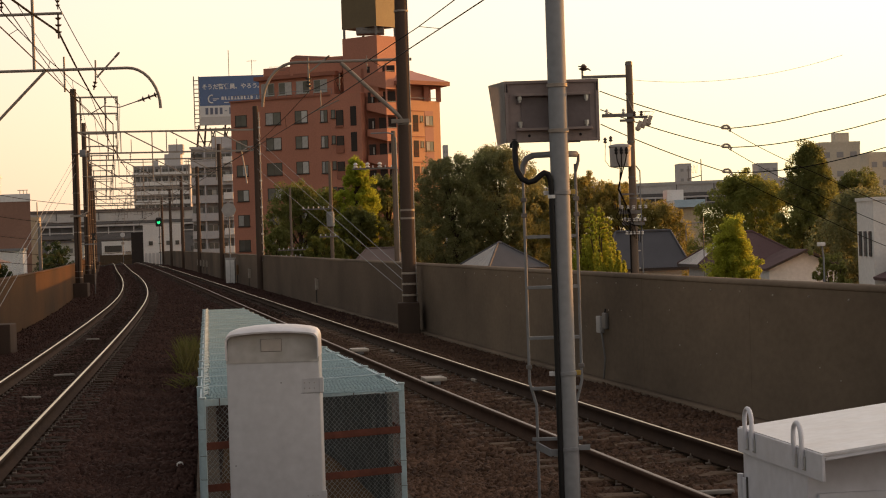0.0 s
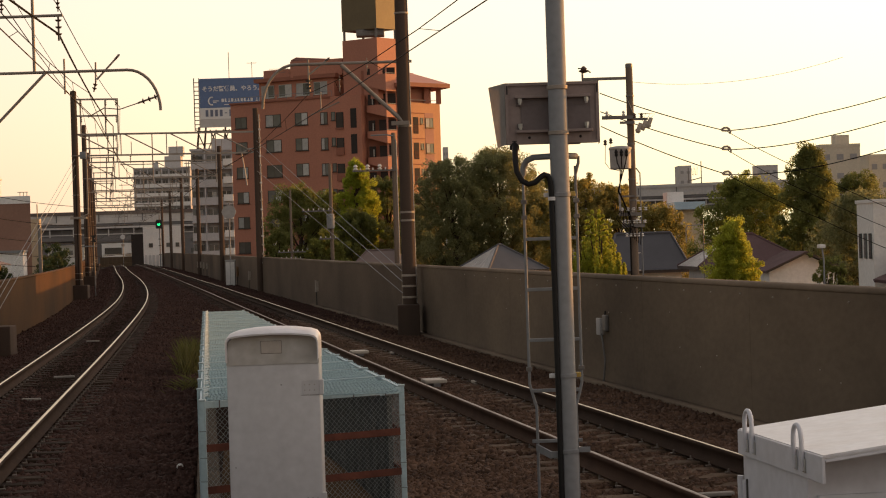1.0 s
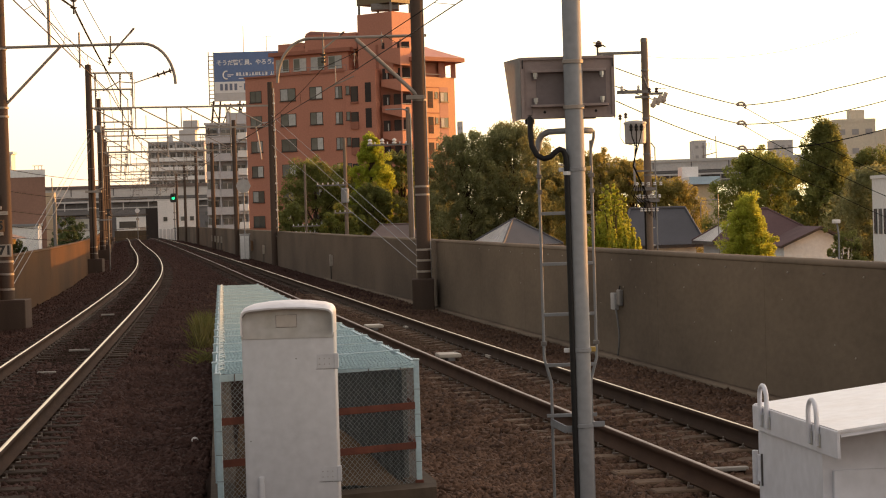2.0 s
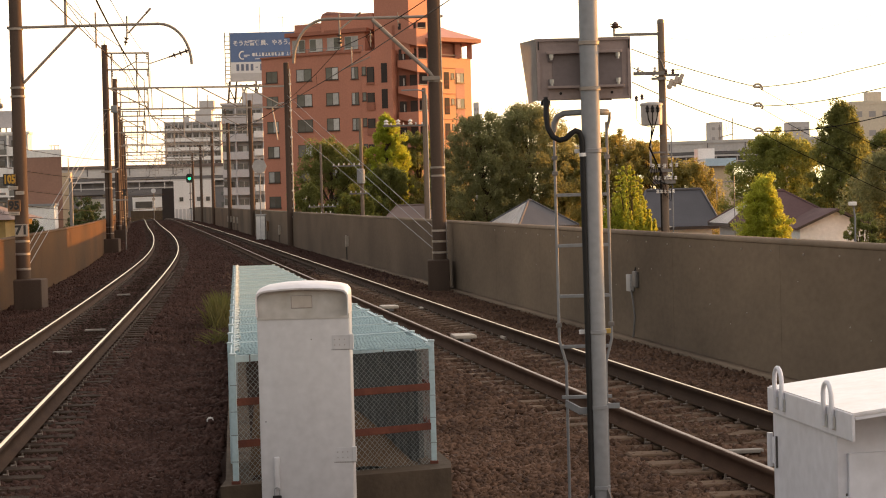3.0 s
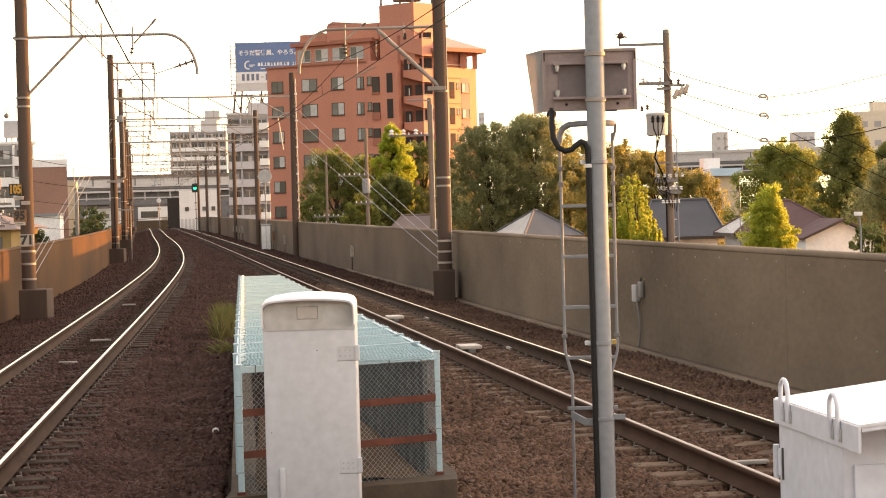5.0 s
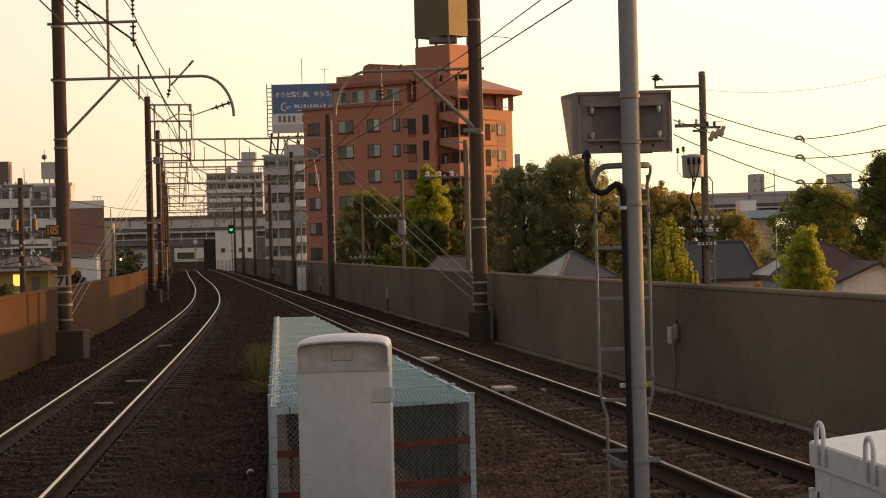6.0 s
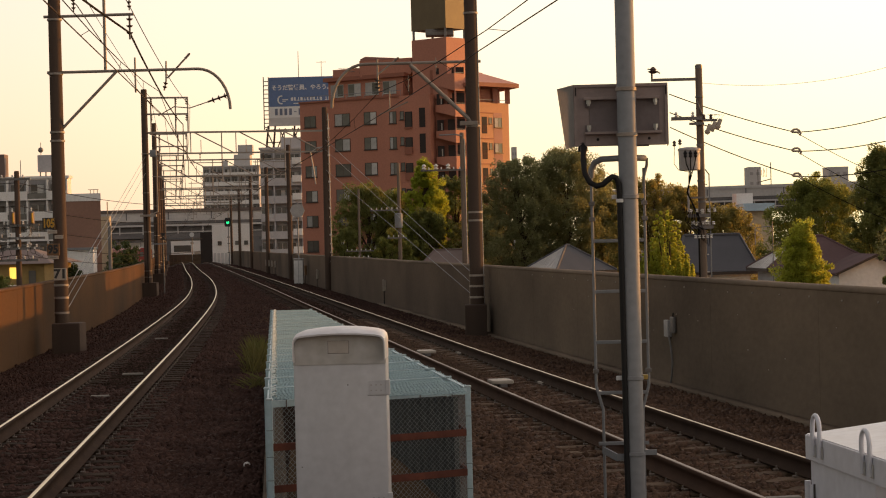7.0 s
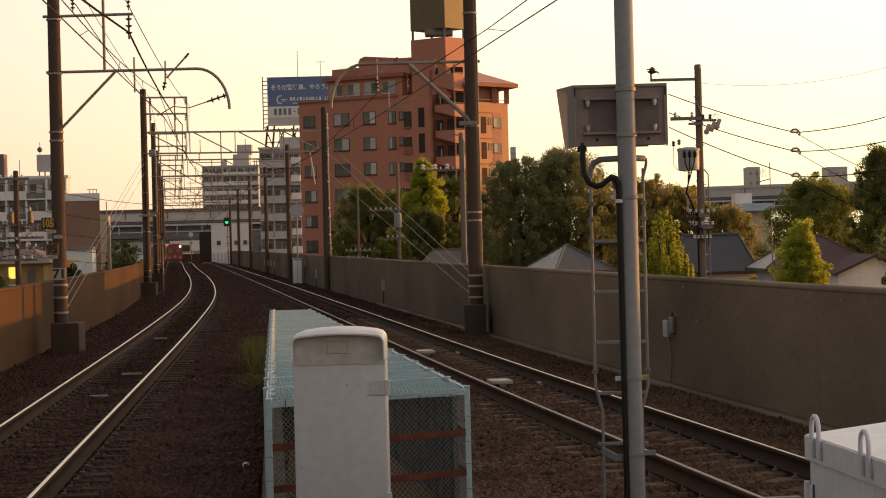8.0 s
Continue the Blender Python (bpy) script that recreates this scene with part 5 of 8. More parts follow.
bands(pd, (2.9, 3.1, 5.2, 7.95), 0.165, "arm")
part("crook_arm", pipe(shape(), bent_arm(0.22, -2.62, 6.80, 1.05, side=-1), 0.036, 8), "arm", pd, "long bent steel pipe arm", smooth=True)
part("brace", tube(shape(), (0.1, -0.12, 5.2), (-1.5, -0.02, 6.76), 0.05), "arm", pd, "pale steel brace tube")
part("plate", box(shape(), -0.32, 0.12, -0.2, -0.1, 5.24, 5.34, 0.01), "arm", pd)
insulator(pd, (-2.30, 0, 6.45), (-2.29, 0, 6.14), 0.085, 3, "galv_dark")
part("hanger", tube(shape(), (-2.30, 0, 6.92), (-2.30, 0, 6.42), 0.022), "arm", pd)
part("jumper_rod", tube(shape(), (-2.28, 0, 6.55), (-1.88, 0, 6.86), 0.022), "arm", pd)
insulator(pd, (-1.88, 0, 6.86), (-1.77, 0, 6.95), 0.035, 3)
insulator(pd, (-0.87, 0, 6.92), (-0.87, 0, 6.58), 0.03, 2, "sign_tan")
insulator(pd, (-1.55, 0, 6.50), (-1.55, 0, 6.10), 0.03, 2, "sign_tan")
part("steady_arm", pipe(shape(), [(-2.28, 0, 5.56), (-1.95, 0, 5.70), (-1.57, 0, 5.86)], 0.016, 6), "arm", pd)
part("steady_drop", tube(shape(), (-2.02, 0, 6.12), (-2.02, 0, 5.68), 0.012), "sign_tan", pd)


# portals across both tracks
def portal(y, k):
    lp, turn = on_line(left_x, y, -2.65)
    rp = on_line(right_x, y + 1.5, 2.75)[0]
    g = grade(y)
    t = thing("overhead_line_portal", "steel truss portal on two dark poles over the railway", "portal frame", pose(lp.x, lp.y, g - 0.5), group="overhead line portals")
    d = rp - lp
    L = d.length
    ux = d.normalized()
    top_l, top_r = 9.95 + (0.3 if k % 2 else 0), 9.2 - 0.25 * (k % 3)
    part("left_pole", lathe(shape(), [(0.19, 0), (0.15, top_l + 0.2), (0.1, top_l + 0.22)], 14), "pole", t, smooth=True)
    bm = shape()
    lathe(bm, [(0.175, 0), (0.135, top_r), (0.09, top_r + 0.02)], 14, (d.x, d.y, 0))
    part("right_pole", bm, "pole", t, smooth=True)
    zt, zb = 8.05, 7.02

    def at(s, z, off=0.0):
        return Vector((ux.x * s - ux.y * off, ux.y * s + ux.x * off, z))
    part("top_chord", beam(shape(), at(0, zt), at(L + 0.15, zt), 0.07, 0.09), "arm", t)
    part("bottom_chord", beam(shape(), at(0, zb), at(L * 0.98, zb), 0.07, 0.08), "arm", t)
    n = 4
    for i in range(n):
        a, b = L * i / n, L * (i + 1) / n
        part("diagonal", tube(shape(), at(a + 0.15, zt), at(b - 0.1, zb), 0.03, seg=6), "arm", t)
        if i:
            part("upright", tube(shape(), at(a, zb), at(a, zt), 0.026, seg=6), "arm", t)
            part("suspension_rod", tube(shape(), at(a + 0.5, zb), at(a + 0.5, zb + 0.65), 0.02, seg=6), "arm", t)
    # feeder frame above the left-hand track
    for z, x1 in ((9.75, 2.15), (8.95, 2.15)):
        part("feeder_arm", beam(shape(), at(0.05, z), at(x1, z), 0.075, 0.085), "arm", t)
        for x in (0.35, 1.55, 2.05):
            insulator(t, at(x, z - 0.02), at(x, z - 0.36), 0.06, 3)
    for x in (0.32, 1.52, 2.12):
        part("feeder_post", tube(shape(), at(x, zt), at(x, 9.78), 0.038, seg=6), "arm", t)
    # drop frames that hold each track's wires
    cl = (on_line(left_x, y)[0] - lp).length
    cr = L - (rp - on_line(right_x, y)[0]).length
    for c in (cl, cr):
        part("drop_tube", tube(shape(), at(c + 1.1, zt), at(c + 1.1, 5.6), 0.03, seg=6), "arm", t)
        part("register_arm", pipe(shape(), [at(c + 1.1, 6.0), at(c + 0.5, 6.05), at(c, 5.75)], 0.018, 6), "arm", t)
        insulator(t, at(c + 0.02, zb), at(c + 0.02, zb - 0.42), 0.05, 3)
        part("cross_tube", tube(shape(), at(c - 0.5, 6.55), at(c + 1.15, 6.55), 0.02, seg=6), "arm", t)
        insulator(t, at(c + 1.1, 6.05), at(c + 0.75, 6.06), 0.045, 3)
    bands(t, (1.0, 1.3, 3.2, 5.1, 7.0), 0.178, "arm", 0.04)
    part("footing", box(shape(), -0.35, 0.45, -0.4, 0.4, -0.2, 0.75, 0.03), "pole", t)
    part("cable_riser", tube(shape(), at(-0.02, 0.3, -0.2), at(-0.02, 7.0, -0.18), 0.022), "cable", t)
    return t


PORTAL_Y = (102.0, 135.0, 167.0, 200.0, 232.0, 264.0)
for k, y in enumerate(PORTAL_Y):
    portal(y, k)

# fittings on the first portal's poles: drop tube, lamp cluster, white steps
p0 = on_line(left_x, 102.0, -2.65)[0]
t = thing("line_switch", "grey overhead line switch and drop tube on a pole", "line switch", pose(p0.x + 0.17, p0.y - 0.25, 0))
part("tube", pipe(shape(), [(0.1, 0, 6.6), (0.42, 0, 6.45), (0.42, 0, 3.7), (0.1, 0, 3.55)], 0.035, 8), "arm", t, smooth=True)
part("switch_head", box(shape(), 0.1, 0.42, -0.12, 0.1, 6.35, 6.7, 0.05), "galv", t, smooth=True)
part("base_collar", box(shape(), -0.45, 0.35, -0.1, 0.1, 3.45, 3.56, 0.02), "arm", t)
rp0 = on_line(right_x, 103.5, 2.75)[0]
t = thing("step_bolts", "row of galvanised step bolts and bands on a pole", "pole fitting", pose(rp0.x, rp0.y, 0))
for k in range(17):
    part("step_bolt", box(shape(), 0.12, 0.23, -0.20, -0.10, 1.0 + 0.44 * k, 1.09 + 0.44 * k, 0.01), "sign_tan" if k % 3 else "porcelain", t)
# no conduit: the pole edge's bright glint is put in as a pale tube
part("edge_glint", tube(shape(), (0.19, -0.08, 0.6), (0.165, -0.08, 8.4), 0.03), "box_pale", t, "bright thin upright tube")
part("insulated_rod", pipe(shape(), [(-0.75, 0, 6.5), (-0.62, 0, 5.7), (-0.52, 0, 4.9)], 0.035, 6), "box_pale", t)
part("rod_arm", pipe(shape(), [(-0.75, 0, 6.5), (-0.4, 0, 6.7), (0, 0, 6.75)], 0.03, 6), "box_pale", t)
# only a thin pale tube: the bright lit edge of the pole as a shape
t2 = thing("step_bolts", "pale strip put on for the pole's bright edge", "pole fitting", pose(-0.05, 51.0, 0))
part("conduit", tube(shape(), (0.165, -0.06, 0.4), (0.15, -0.06, 9.0), 0.012), "box_pale", t2)


# wires: messenger, trolley wire and droppers for each track, feeders above
def catenary(f, label, spans, zm, zc, off):
    t = thing("overhead_wire", label, "overhead wire", group="overhead wires")
    drops, ml, cl = shape(), [], []
    for (y0, o0, *c0), (y1, o1, *c1) in zip(spans, spans[1:]):
        a, b = on_line(f, y0, o0)[0], on_line(f, y1, o1)[0]
        ca, cb = on_line(f, y0, (c0 or [o0])[0])[0], on_line(f, y1, (c1 or [o1])[0])[0]
        g0, g1 = grade(y0), grade(y1)
        n = max(6, int((y1 - y0) / 6))
        line = []
        for i in range(n + 1):
            s = i / n
            p = a.lerp(b, s)
            line.append(Vector((p.x, p.y, zm + g0 + (g1 - g0) * s - 0.55 * 4 * s * (1 - s))))
        ml += line[bool(ml):]
        cl += [Vector((ca.x, ca.y, zc + g0)), Vector((cb.x, cb.y, zc + g1))][bool(cl):]
        for i in range(1, n):
            p = line[i]
            q = ca.lerp(cb, i / n)
            tube(drops, p, (q.x, q.y, zc + g0), 0.005, seg=4, caps=False)
    part("messenger_wire", pipe(shape(), ml, 0.008, 5), "cable", t)
    part("trolley_wire", pipe(shape(), cl, 0.010, 5), "copper", t)
    part("dropper_run", drops, "cable", t)["kind"] = "stuff"
    return t


catenary(left_x, "messenger and trolley wire over the curved track", [(-2.0, 0.16, -0.36), (48.2, 0.0, 0.11), (102, 0.2), (135, -0.1), (167, 0.15), (200, -0.1), (232, 0.1), (264, 0), (330, 0), (400, 0)], 5.56, 4.97, 0)
catenary(right_x, "messenger and trolley wire over the straight track", [(-2.0, -0.91, -0.1), (51.0, 0.26, 0.285), (102, -0.15), (135, 0.1), (167, -0.1), (200, 0.1), (232, 0), (264, 0), (330, 0), (400, 0)], 5.60, 5.05, 0)


def feeder(pts, r, label, drop=0.25):
    way = []
    for p, q in zip(pts, pts[1:]):
        way += sag(p, q, drop, 10)[bool(way):]
    return solid("feeder_cable", pipe(shape(), way, r, 5), "cable", label, "overhead cable", group="feeder cables")


def feeder_line(x_a, z_a, off, z_p, r, label, near):
    pts = [near, (-9.66 + x_a, 48.2, z_a)]
    for y in PORTAL_Y:
        p = on_line(left_x, y, -2.65 + off)[0]
        pts.append((p.x, p.y, z_p + grade(y)))
    return feeder(pts, r, label)


feeder_line(1.74, 6.93, 1.86, 7.93, 0.025, "thick black feeder cable above the curved track", (-5.7, -2, 7.1))
feeder_line(0.53, 7.60, 0.99, 8.26, 0.013, "thin overhead feeder wire", (-5.5, -2, 8.2))
feeder_line(1.70, 7.65, 2.22, 8.84, 0.012, "thin overhead feeder wire", (-3.6, -2, 8.3))
feeder_line(-0.1, 9.3, 0.35, 9.2, 0.010, "thin overhead ground wire", (-6.0, -2, 10.2))


def guys(p, q, zs_p, zs_q, label):
    t = thing("guy_stay", label, "guy wires", group="guy stays")
    for a, b in zip(zs_p, zs_q):
        part("guy_wire", pipe(shape(), [(p[0], p[1], a), (q[0], q[1], b)], 0.008, 5), "galv", t)


guys((rp0.x, rp0.y), (-0.10, 50.85), (7.1, 6.6, 5.6), (1.08, 0.82, 0.55), "three steel guy wires from pole to pole")
guys((p0.x, p0.y), (-9.6, 48.3), (6.4, 6.1, 5.6), (0.95, 0.75, 0.5), "three steel guy wires from pole to pole")


# ---- lineside equipment on and by the walls ----
def wall_box():
    c, turn = on_line(right_x, 32.05, WALL_R)
    t = thing("wall_junction_box", "small pale junction box with a cable on the retaining wall", "junction box", pose(c.x, c.y, 0, 0, 0, turn))
    part("box", box(shape(), -0.07, 0.0, -0.11, 0.15, 0.38, 0.64, 0.012), "box_pale", t, smooth=True)
    part("clamp", box(shape(), -0.06, 0.0, -0.42, -0.2, 0.45, 0.70, 0.02), "galv_dark", t)
    part("cable", pipe(shape(), [(-0.05, -0.1, 0.40), (-0.04, -0.16, 0.25), (-0.03, -0.22, 0.0), (-0.04, -0.2, -0.2), (-0.05, -0.12, -0.42)], 0.016, 6), "galv_dark", t, smooth=True)
    part("upper_cable", pipe(shape(), [(-0.03, -0.3, 0.70), (-0.02, -0.3, 0.76)], 0.012, 6), "black", t)


wall_box()


def wall_marker(y, z, w, h, mat, tail, label):
    c, turn = on_line(right_x, y, WALL_R - 0.06)
    t = thing("wall_marker", label, "marker plate", pose(c.x, c.y, 0, 0, 0, turn), group="wall markers")
    part("plate", box(shape(), -0.06, 0.0, -w / 2, w / 2, z, z + h, 0.01), mat, t)
    part("face", box(shape(), -0.065, 0.05, -w / 2 - 0.012, -w / 2 - 0.002, z + 0.02, z + h - 0.02), mat, t)
    part("post", tube(shape(), (-0.02, 0, -0.5), (-0.02, 0, z), 0.018 if tail else 0.012), "black", t)


wall_marker(76, 0.15, 0.2, 0.42, "sign_tan", True, "small pale marker plate on a dark post by the wall")
wall_marker(112, 0.05, 0.4, 0.5, "sign_tan", False, "small pale plate on the wall")
wall_marker(122, 0.1, 0.3, 0.6, "sign_dim", True, "dull marker on the wall")
for k in range(4):
    wall_marker(158 + 5 * k, 0.2, 0.3, 0.5, "sign_tan", False, "small pale plate low on the wall")

c, turn = on_line(right_x, 120.5, 2.3)
t = thing("relay_cabinet", "narrow pale grey relay cabinet by the far wall", "cabinet", pose(c.x, c.y, -0.45))
part("body", box(shape(), -0.27, 0.27, -0.25, 0.25, 0, 1.5, 0.02), "box_pale", t)
part("roof", box(shape(), -0.30, 0.30, -0.28, 0.28, 1.5, 1.56, 0.02), "box_pale", t)
part("door", box(shape(), 0.02, 0.25, -0.265, -0.253, 0.1, 1.44), "plaster", t)
part("door", box(shape(), -0.25, -0.01, -0.265, -0.253, 0.1, 1.44), "plaster", t)

c, turn = on_line(right_x, 122.0, 2.4)
t = thing("shunt_mirror", "grey octagonal disc on a pole, seen from behind", "sign disc", pose(c.x, c.y, -0.4))
part("post", tube(shape(), (0, 0, 0), (0, 0, 4.8), 0.04), "galv", t)
bm = shape()
tube(bm, (0, -0.12, 4.3), (0, -0.06, 4.3), 0.43, seg=8)
part("disc", bm, "box_pale", t, "pale grey octagonal disc")


def color_signal():
    t = thing("railway_signal", "railway colour-light signal showing green on a thin mast", "railway signal", pose(-30.85, 258.0, grade(258) - 0.4))
    part("mast", tube(shape(), (0.05, 0, 0), (0.05, 0, 6.4), 0.07), "galv", t)
    hd = part("backplate", prism(shape(), [(-0.34, 4.75), (0.34, 4.75), (0.42, 4.95), (0.42, 5.6), (0.3, 5.85), (-0.3, 5.85), (-0.42, 5.6), (-0.42, 4.95)], -0.1, 0.0), "sign_black", t, "black target board")
    part("green_lens", tube(shape(), (-0.02, -0.14, 5.28), (-0.02, -0.105, 5.28), 0.19, seg=16), "lamp_green", hd, "lit green lens")
    part("hood", tube(shape(), (-0.02, -0.3, 5.52), (-0.02, -0.1, 5.56), 0.18, seg=12), "sign_black", hd)
    for z in (1.5, 2.6, 3.4):
        part("ladder_hoop", box(shape(), -0.12, 0.2, -0.1, 0.1, z, z + 0.12), "galv_dark", t)


color_signal()

t = thing("round_sign", "small pale round lineside sign on a post", "lineside sign", pose(-35.9, 262.0, grade(262) - 0.4))
part("post", tube(shape(), (0, 0, 0), (0, 0, 4.2), 0.05), "galv_dark", t)
part("disc", tube(shape(), (0, -0.1, 3.9), (0, -0.06, 3.9), 0.3, seg=14), "sign_white", t)
part("plate", box(shape(), -0.2, 0.2, -0.1, -0.06, 2.7, 3.0), "sign_tan", t)

c = on_line(left_x, 106, -2.2)[0]
t = thing("whistle_post", "black triangular marker on a pale post beside the track", "lineside sign", pose(c.x + 0.25, c.y, -0.45))
part("post", tube(shape(), (0, 0.02, 0), (0, 0.02, 3.0), 0.03), "galv_dark", t)
part("marker", prism(shape(), [(-0.15, 3.12), (-0.02, 2.95), (-0.15, 2.78), (0.15, 2.78), (0.02, 2.95), (0.15, 3.12)], -0.05, 0.0), "sign_black", t)
part("crossbar", box(shape(), -0.9, 0.15, -0.03, 0.03, 2.55, 2.61), "galv", t)

# ================= the town =================
def window(parent, m, w, h, frame="frame_dark", sashes=2, curtain=False, depth=0.12):
    """A window let into a wall: frame, panes and sill. m places its centre, with local y into the wall."""
    f = shape()
    b = 0.06
    for x0, x1, z0, z1 in ((-w / 2 - b, w / 2 + b, h / 2, h / 2 + b), (-w / 2 - b, w / 2 + b, -h / 2 - b, -h / 2), (-w / 2 - b, -w / 2, -h / 2, h / 2), (w / 2, w / 2 + b, -h / 2, h / 2)):
        box(f, x0, x1, -0.05, depth, z0, z1)
    for k in range(1, sashes):
        x = -w / 2 + w * k / sashes
        box(f, x - 0.035, x + 0.035, -0.03, depth, -h / 2, h / 2)
    o = part("window", f, frame, parent)
    o.matrix_basis = m
    for k in range(sashes):
        x0, x1 = -w / 2 + w * k / sashes + (0.035 if k else 0), -w / 2 + w * (k + 1) / sashes - (0.035 if k < sashes - 1 else 0)
        part("pane", box(shape(), x0, x1, -0.022, -0.004, -h / 2, h / 2), "curtain" if curtain and (k + curtain) % 2 else "glass", o)
    part("sill", box(shape(), -w / 2 - 0.12, w / 2 + 0.12, -0.14, 0.05, -h / 2 - 0.14, -h / 2 - b), frame, o)
    return o


def face_pose(a, b, s, z):
    """A pose on the wall that runs from plan point a to b (seen from outside, left to right), s metres along, at height z; local y goes into the wall."""
    d = (Vector((*b, 0)) - Vector((*a, 0))).normalized()
    p = Vector((*a, z)) + d * s
    return pose(p.x, p.y, p.z, 0, 0, math.degrees(math.atan2(d.y, d.x)))


def wall_block(name, corners, z0, z1, mat, parent, label=""):
    return part(name, slab(shape(), corners, z0, z1), mat, parent, label)


# ---- red-brown apartment block with the water tank tower ----
def brown_apartments():
    t = thing("apartment_building", "tall red-brown tiled apartment building with a water tank tower", "apartment building")
    A, B = (-20.6, 246.0), (-8.6, 238.4)          # shaded face, left to right
    back = (6.4, 11.0)
    storey = 2.92
    par = 18.4
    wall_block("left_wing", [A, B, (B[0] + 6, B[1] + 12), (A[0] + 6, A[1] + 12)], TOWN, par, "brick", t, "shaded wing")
    d = (Vector(B) - Vector(A))
    L = d.length
    part("parapet_cap", slab(shape(), [(A[0] - 0.15, A[1] - 0.2), (B[0] + 0.1, B[1] - 0.25), (B[0] + 6, B[1] + 12), (A[0] + 6, A[1] + 12)], par, par + 0.18), "brick_trim", t)
    for r in range(8):
        z = 16.15 - storey * r
        for k, (s, w, h) in enumerate(((0.105, 1.55, 1.2), (0.432, 2.05, 1.3), (0.712, 1.65, 1.3))):
            window(t, face_pose(A, B, s * L, z + 0.05), w, h, curtain=(0, 2, 1, 0, 2)[(r * 3 + k * 2 + r * k) % 5])
    # middle bay: set forward, with narrow windows; near-black panels carry the balconies' shade
    E1, E2 = (-8.6, 238.2), (-5.1, 236.4)
    wall_block("middle_bay", [E1, E2, (E2[0] + 4, E2[1] + 9), (E1[0] + 4, E1[1] + 9)], TOWN, par + 0.1, "brick", t)
    d2 = (Vector(E2) - Vector(E1)).length
    for r in range(8):
        z = 16.2 - storey * r
        window(t, face_pose(A, B, L * 0.935, z - 0.1), 0.85, 1.25, sashes=2, curtain=True)
        window(t, face_pose(E1, E2, d2 * 0.085, z + 0.05), 0.4, 0.85, sashes=1)
        m = face_pose(E1, E2, d2 * 0.30, z - 0.35)
        o = part("balcony", box(shape(), -0.48, 0.48, -0.05, 0.04, -1.1, 0.8), "opening_shade", t, "near-black panel for a shaded balcony")
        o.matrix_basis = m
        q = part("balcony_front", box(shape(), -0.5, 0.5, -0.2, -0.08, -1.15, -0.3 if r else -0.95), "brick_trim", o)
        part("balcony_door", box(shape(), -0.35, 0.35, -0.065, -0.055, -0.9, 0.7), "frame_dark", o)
        o = part("stair_slot", box(shape(), -0.38, 0.38, -0.04, 0.04, -1.2, 1.0), "opening_shade", t, "near-black strip for the shaded slot between the bays")
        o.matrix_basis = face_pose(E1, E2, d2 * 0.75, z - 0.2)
    # stair bay between the two wings, its shade put into dark brick and panels
    wall_block("stair_recess", [(-5.0, 237.8), (-1.2, 237.0), (1.0, 244), (-3, 246)], TOWN, 21.3, "brick_trim", t, "stair bay with its shade put into darker brick")
    for r in range(9):
        z = 20.2 - 2.94 * r
        top = z + (0.5 if r == 0 else 0)
        bm = shape()
        plan = [(-4.45, 236.9), (-2.2, 235.3), (-1.1, 236.6), (-1.1, 237.3), (-4.45, 237.3)]
        low = [z - 0.75, z - 1.45, z - 1.45, z - 1.45, z - 0.75]
        a = [bm.verts.new((x, y, h)) for (x, y), h in zip(plan, low)]
        b = [bm.verts.new((x, y, top)) for x, y in plan]
        for k in range(5):
            bm.faces.new((a[k], a[(k + 1) % 5], b[(k + 1) % 5], b[k]))
        bm.faces.new(a[::-1])
        bm.faces.new(b)
        part("stair_parapet", bm, "brick", t, "projecting stair parapet with a slanting foot")
        part("landing_rail", beam(shape(), (-2.2, 235.28, top + 0.1), (-1.1, 236.58, top + 0.1), 0.05, 0.06), "galv", t)
        part("stair_opening", box(shape(), -4.3, -3.55, 237.1, 237.45, z + 0.02, z + 1.25), "opening_shade", t)
        part("stair_opening", box(shape(), -3.1, -1.15, 236.95, 237.2, z + (0.52 if r == 0 else 0.02), z + 1.3), "opening_shade", t)
        part("opening_post", box(shape(), -2.25, -2.05, 235.5, 235.7, top, z + 1.5), "brick", t)
        part("stair_curtain", box(shape(), -3.85, -3.72, 237.02, 237.08, z + 0.1, z + 0.9), "curtain", t)
    # penthouse storey, set back, under a low pitched roof
    pz = par + 0.18
    PA, PB = (-17.2, 246.5), (-8.2, 240.6)
    wall_block("penthouse", [PA, PB, (PB[0] + 5, PB[1] + 9), (PA[0] + 5, PA[1] + 9)], pz, pz + 2.35, "brick", t)
    pl = (Vector(PB) - Vector(PA)).length
    for k in range(4):
        window(t, face_pose(PA, PB, pl * (0.12 + 0.235 * k), pz + 1.2), 1.75, 1.3, frame="frame_light", curtain=(k % 2) + 1)
    part("roof_fascia", slab(shape(), [(PA[0] - 0.6, PA[1] - 0.4), (PB[0] + 0.2, PB[1] - 0.7), (PB[0] + 5.4, PB[1] + 9), (PA[0] + 4.6, PA[1] + 9.4)], pz + 2.3, pz + 2.75), "brick_trim", t)
    bm = shape()
    z0 = pz + 2.75
    v = [bm.verts.new(p) for p in ((-13.7, 244.3, z0), (-13.2, 243.4, z0 + 0.75), (-13.2, 243.4, z0 + 1.9), (-12.6, 243.4, z0 + 2.2), (-6.8, 241.0, z0 + 1.5), (-6.8, 240.2, z0), (-2.0, 249, z0), (-12.6, 255.5, z0), (-9.0, 247.5, z0 + 2.3))]
    for f in ((0, 1, 5), (1, 2, 4, 5), (2, 3, 4), (3, 8, 4), (4, 8, 6), (4, 6, 5), (0, 7, 8, 3), (0, 3, 2, 1), (8, 7, 6)):
        bm.faces.new([v[i] for i in f])
    bmesh.ops.solidify(bm, geom=bm.faces[:], thickness=0.25)
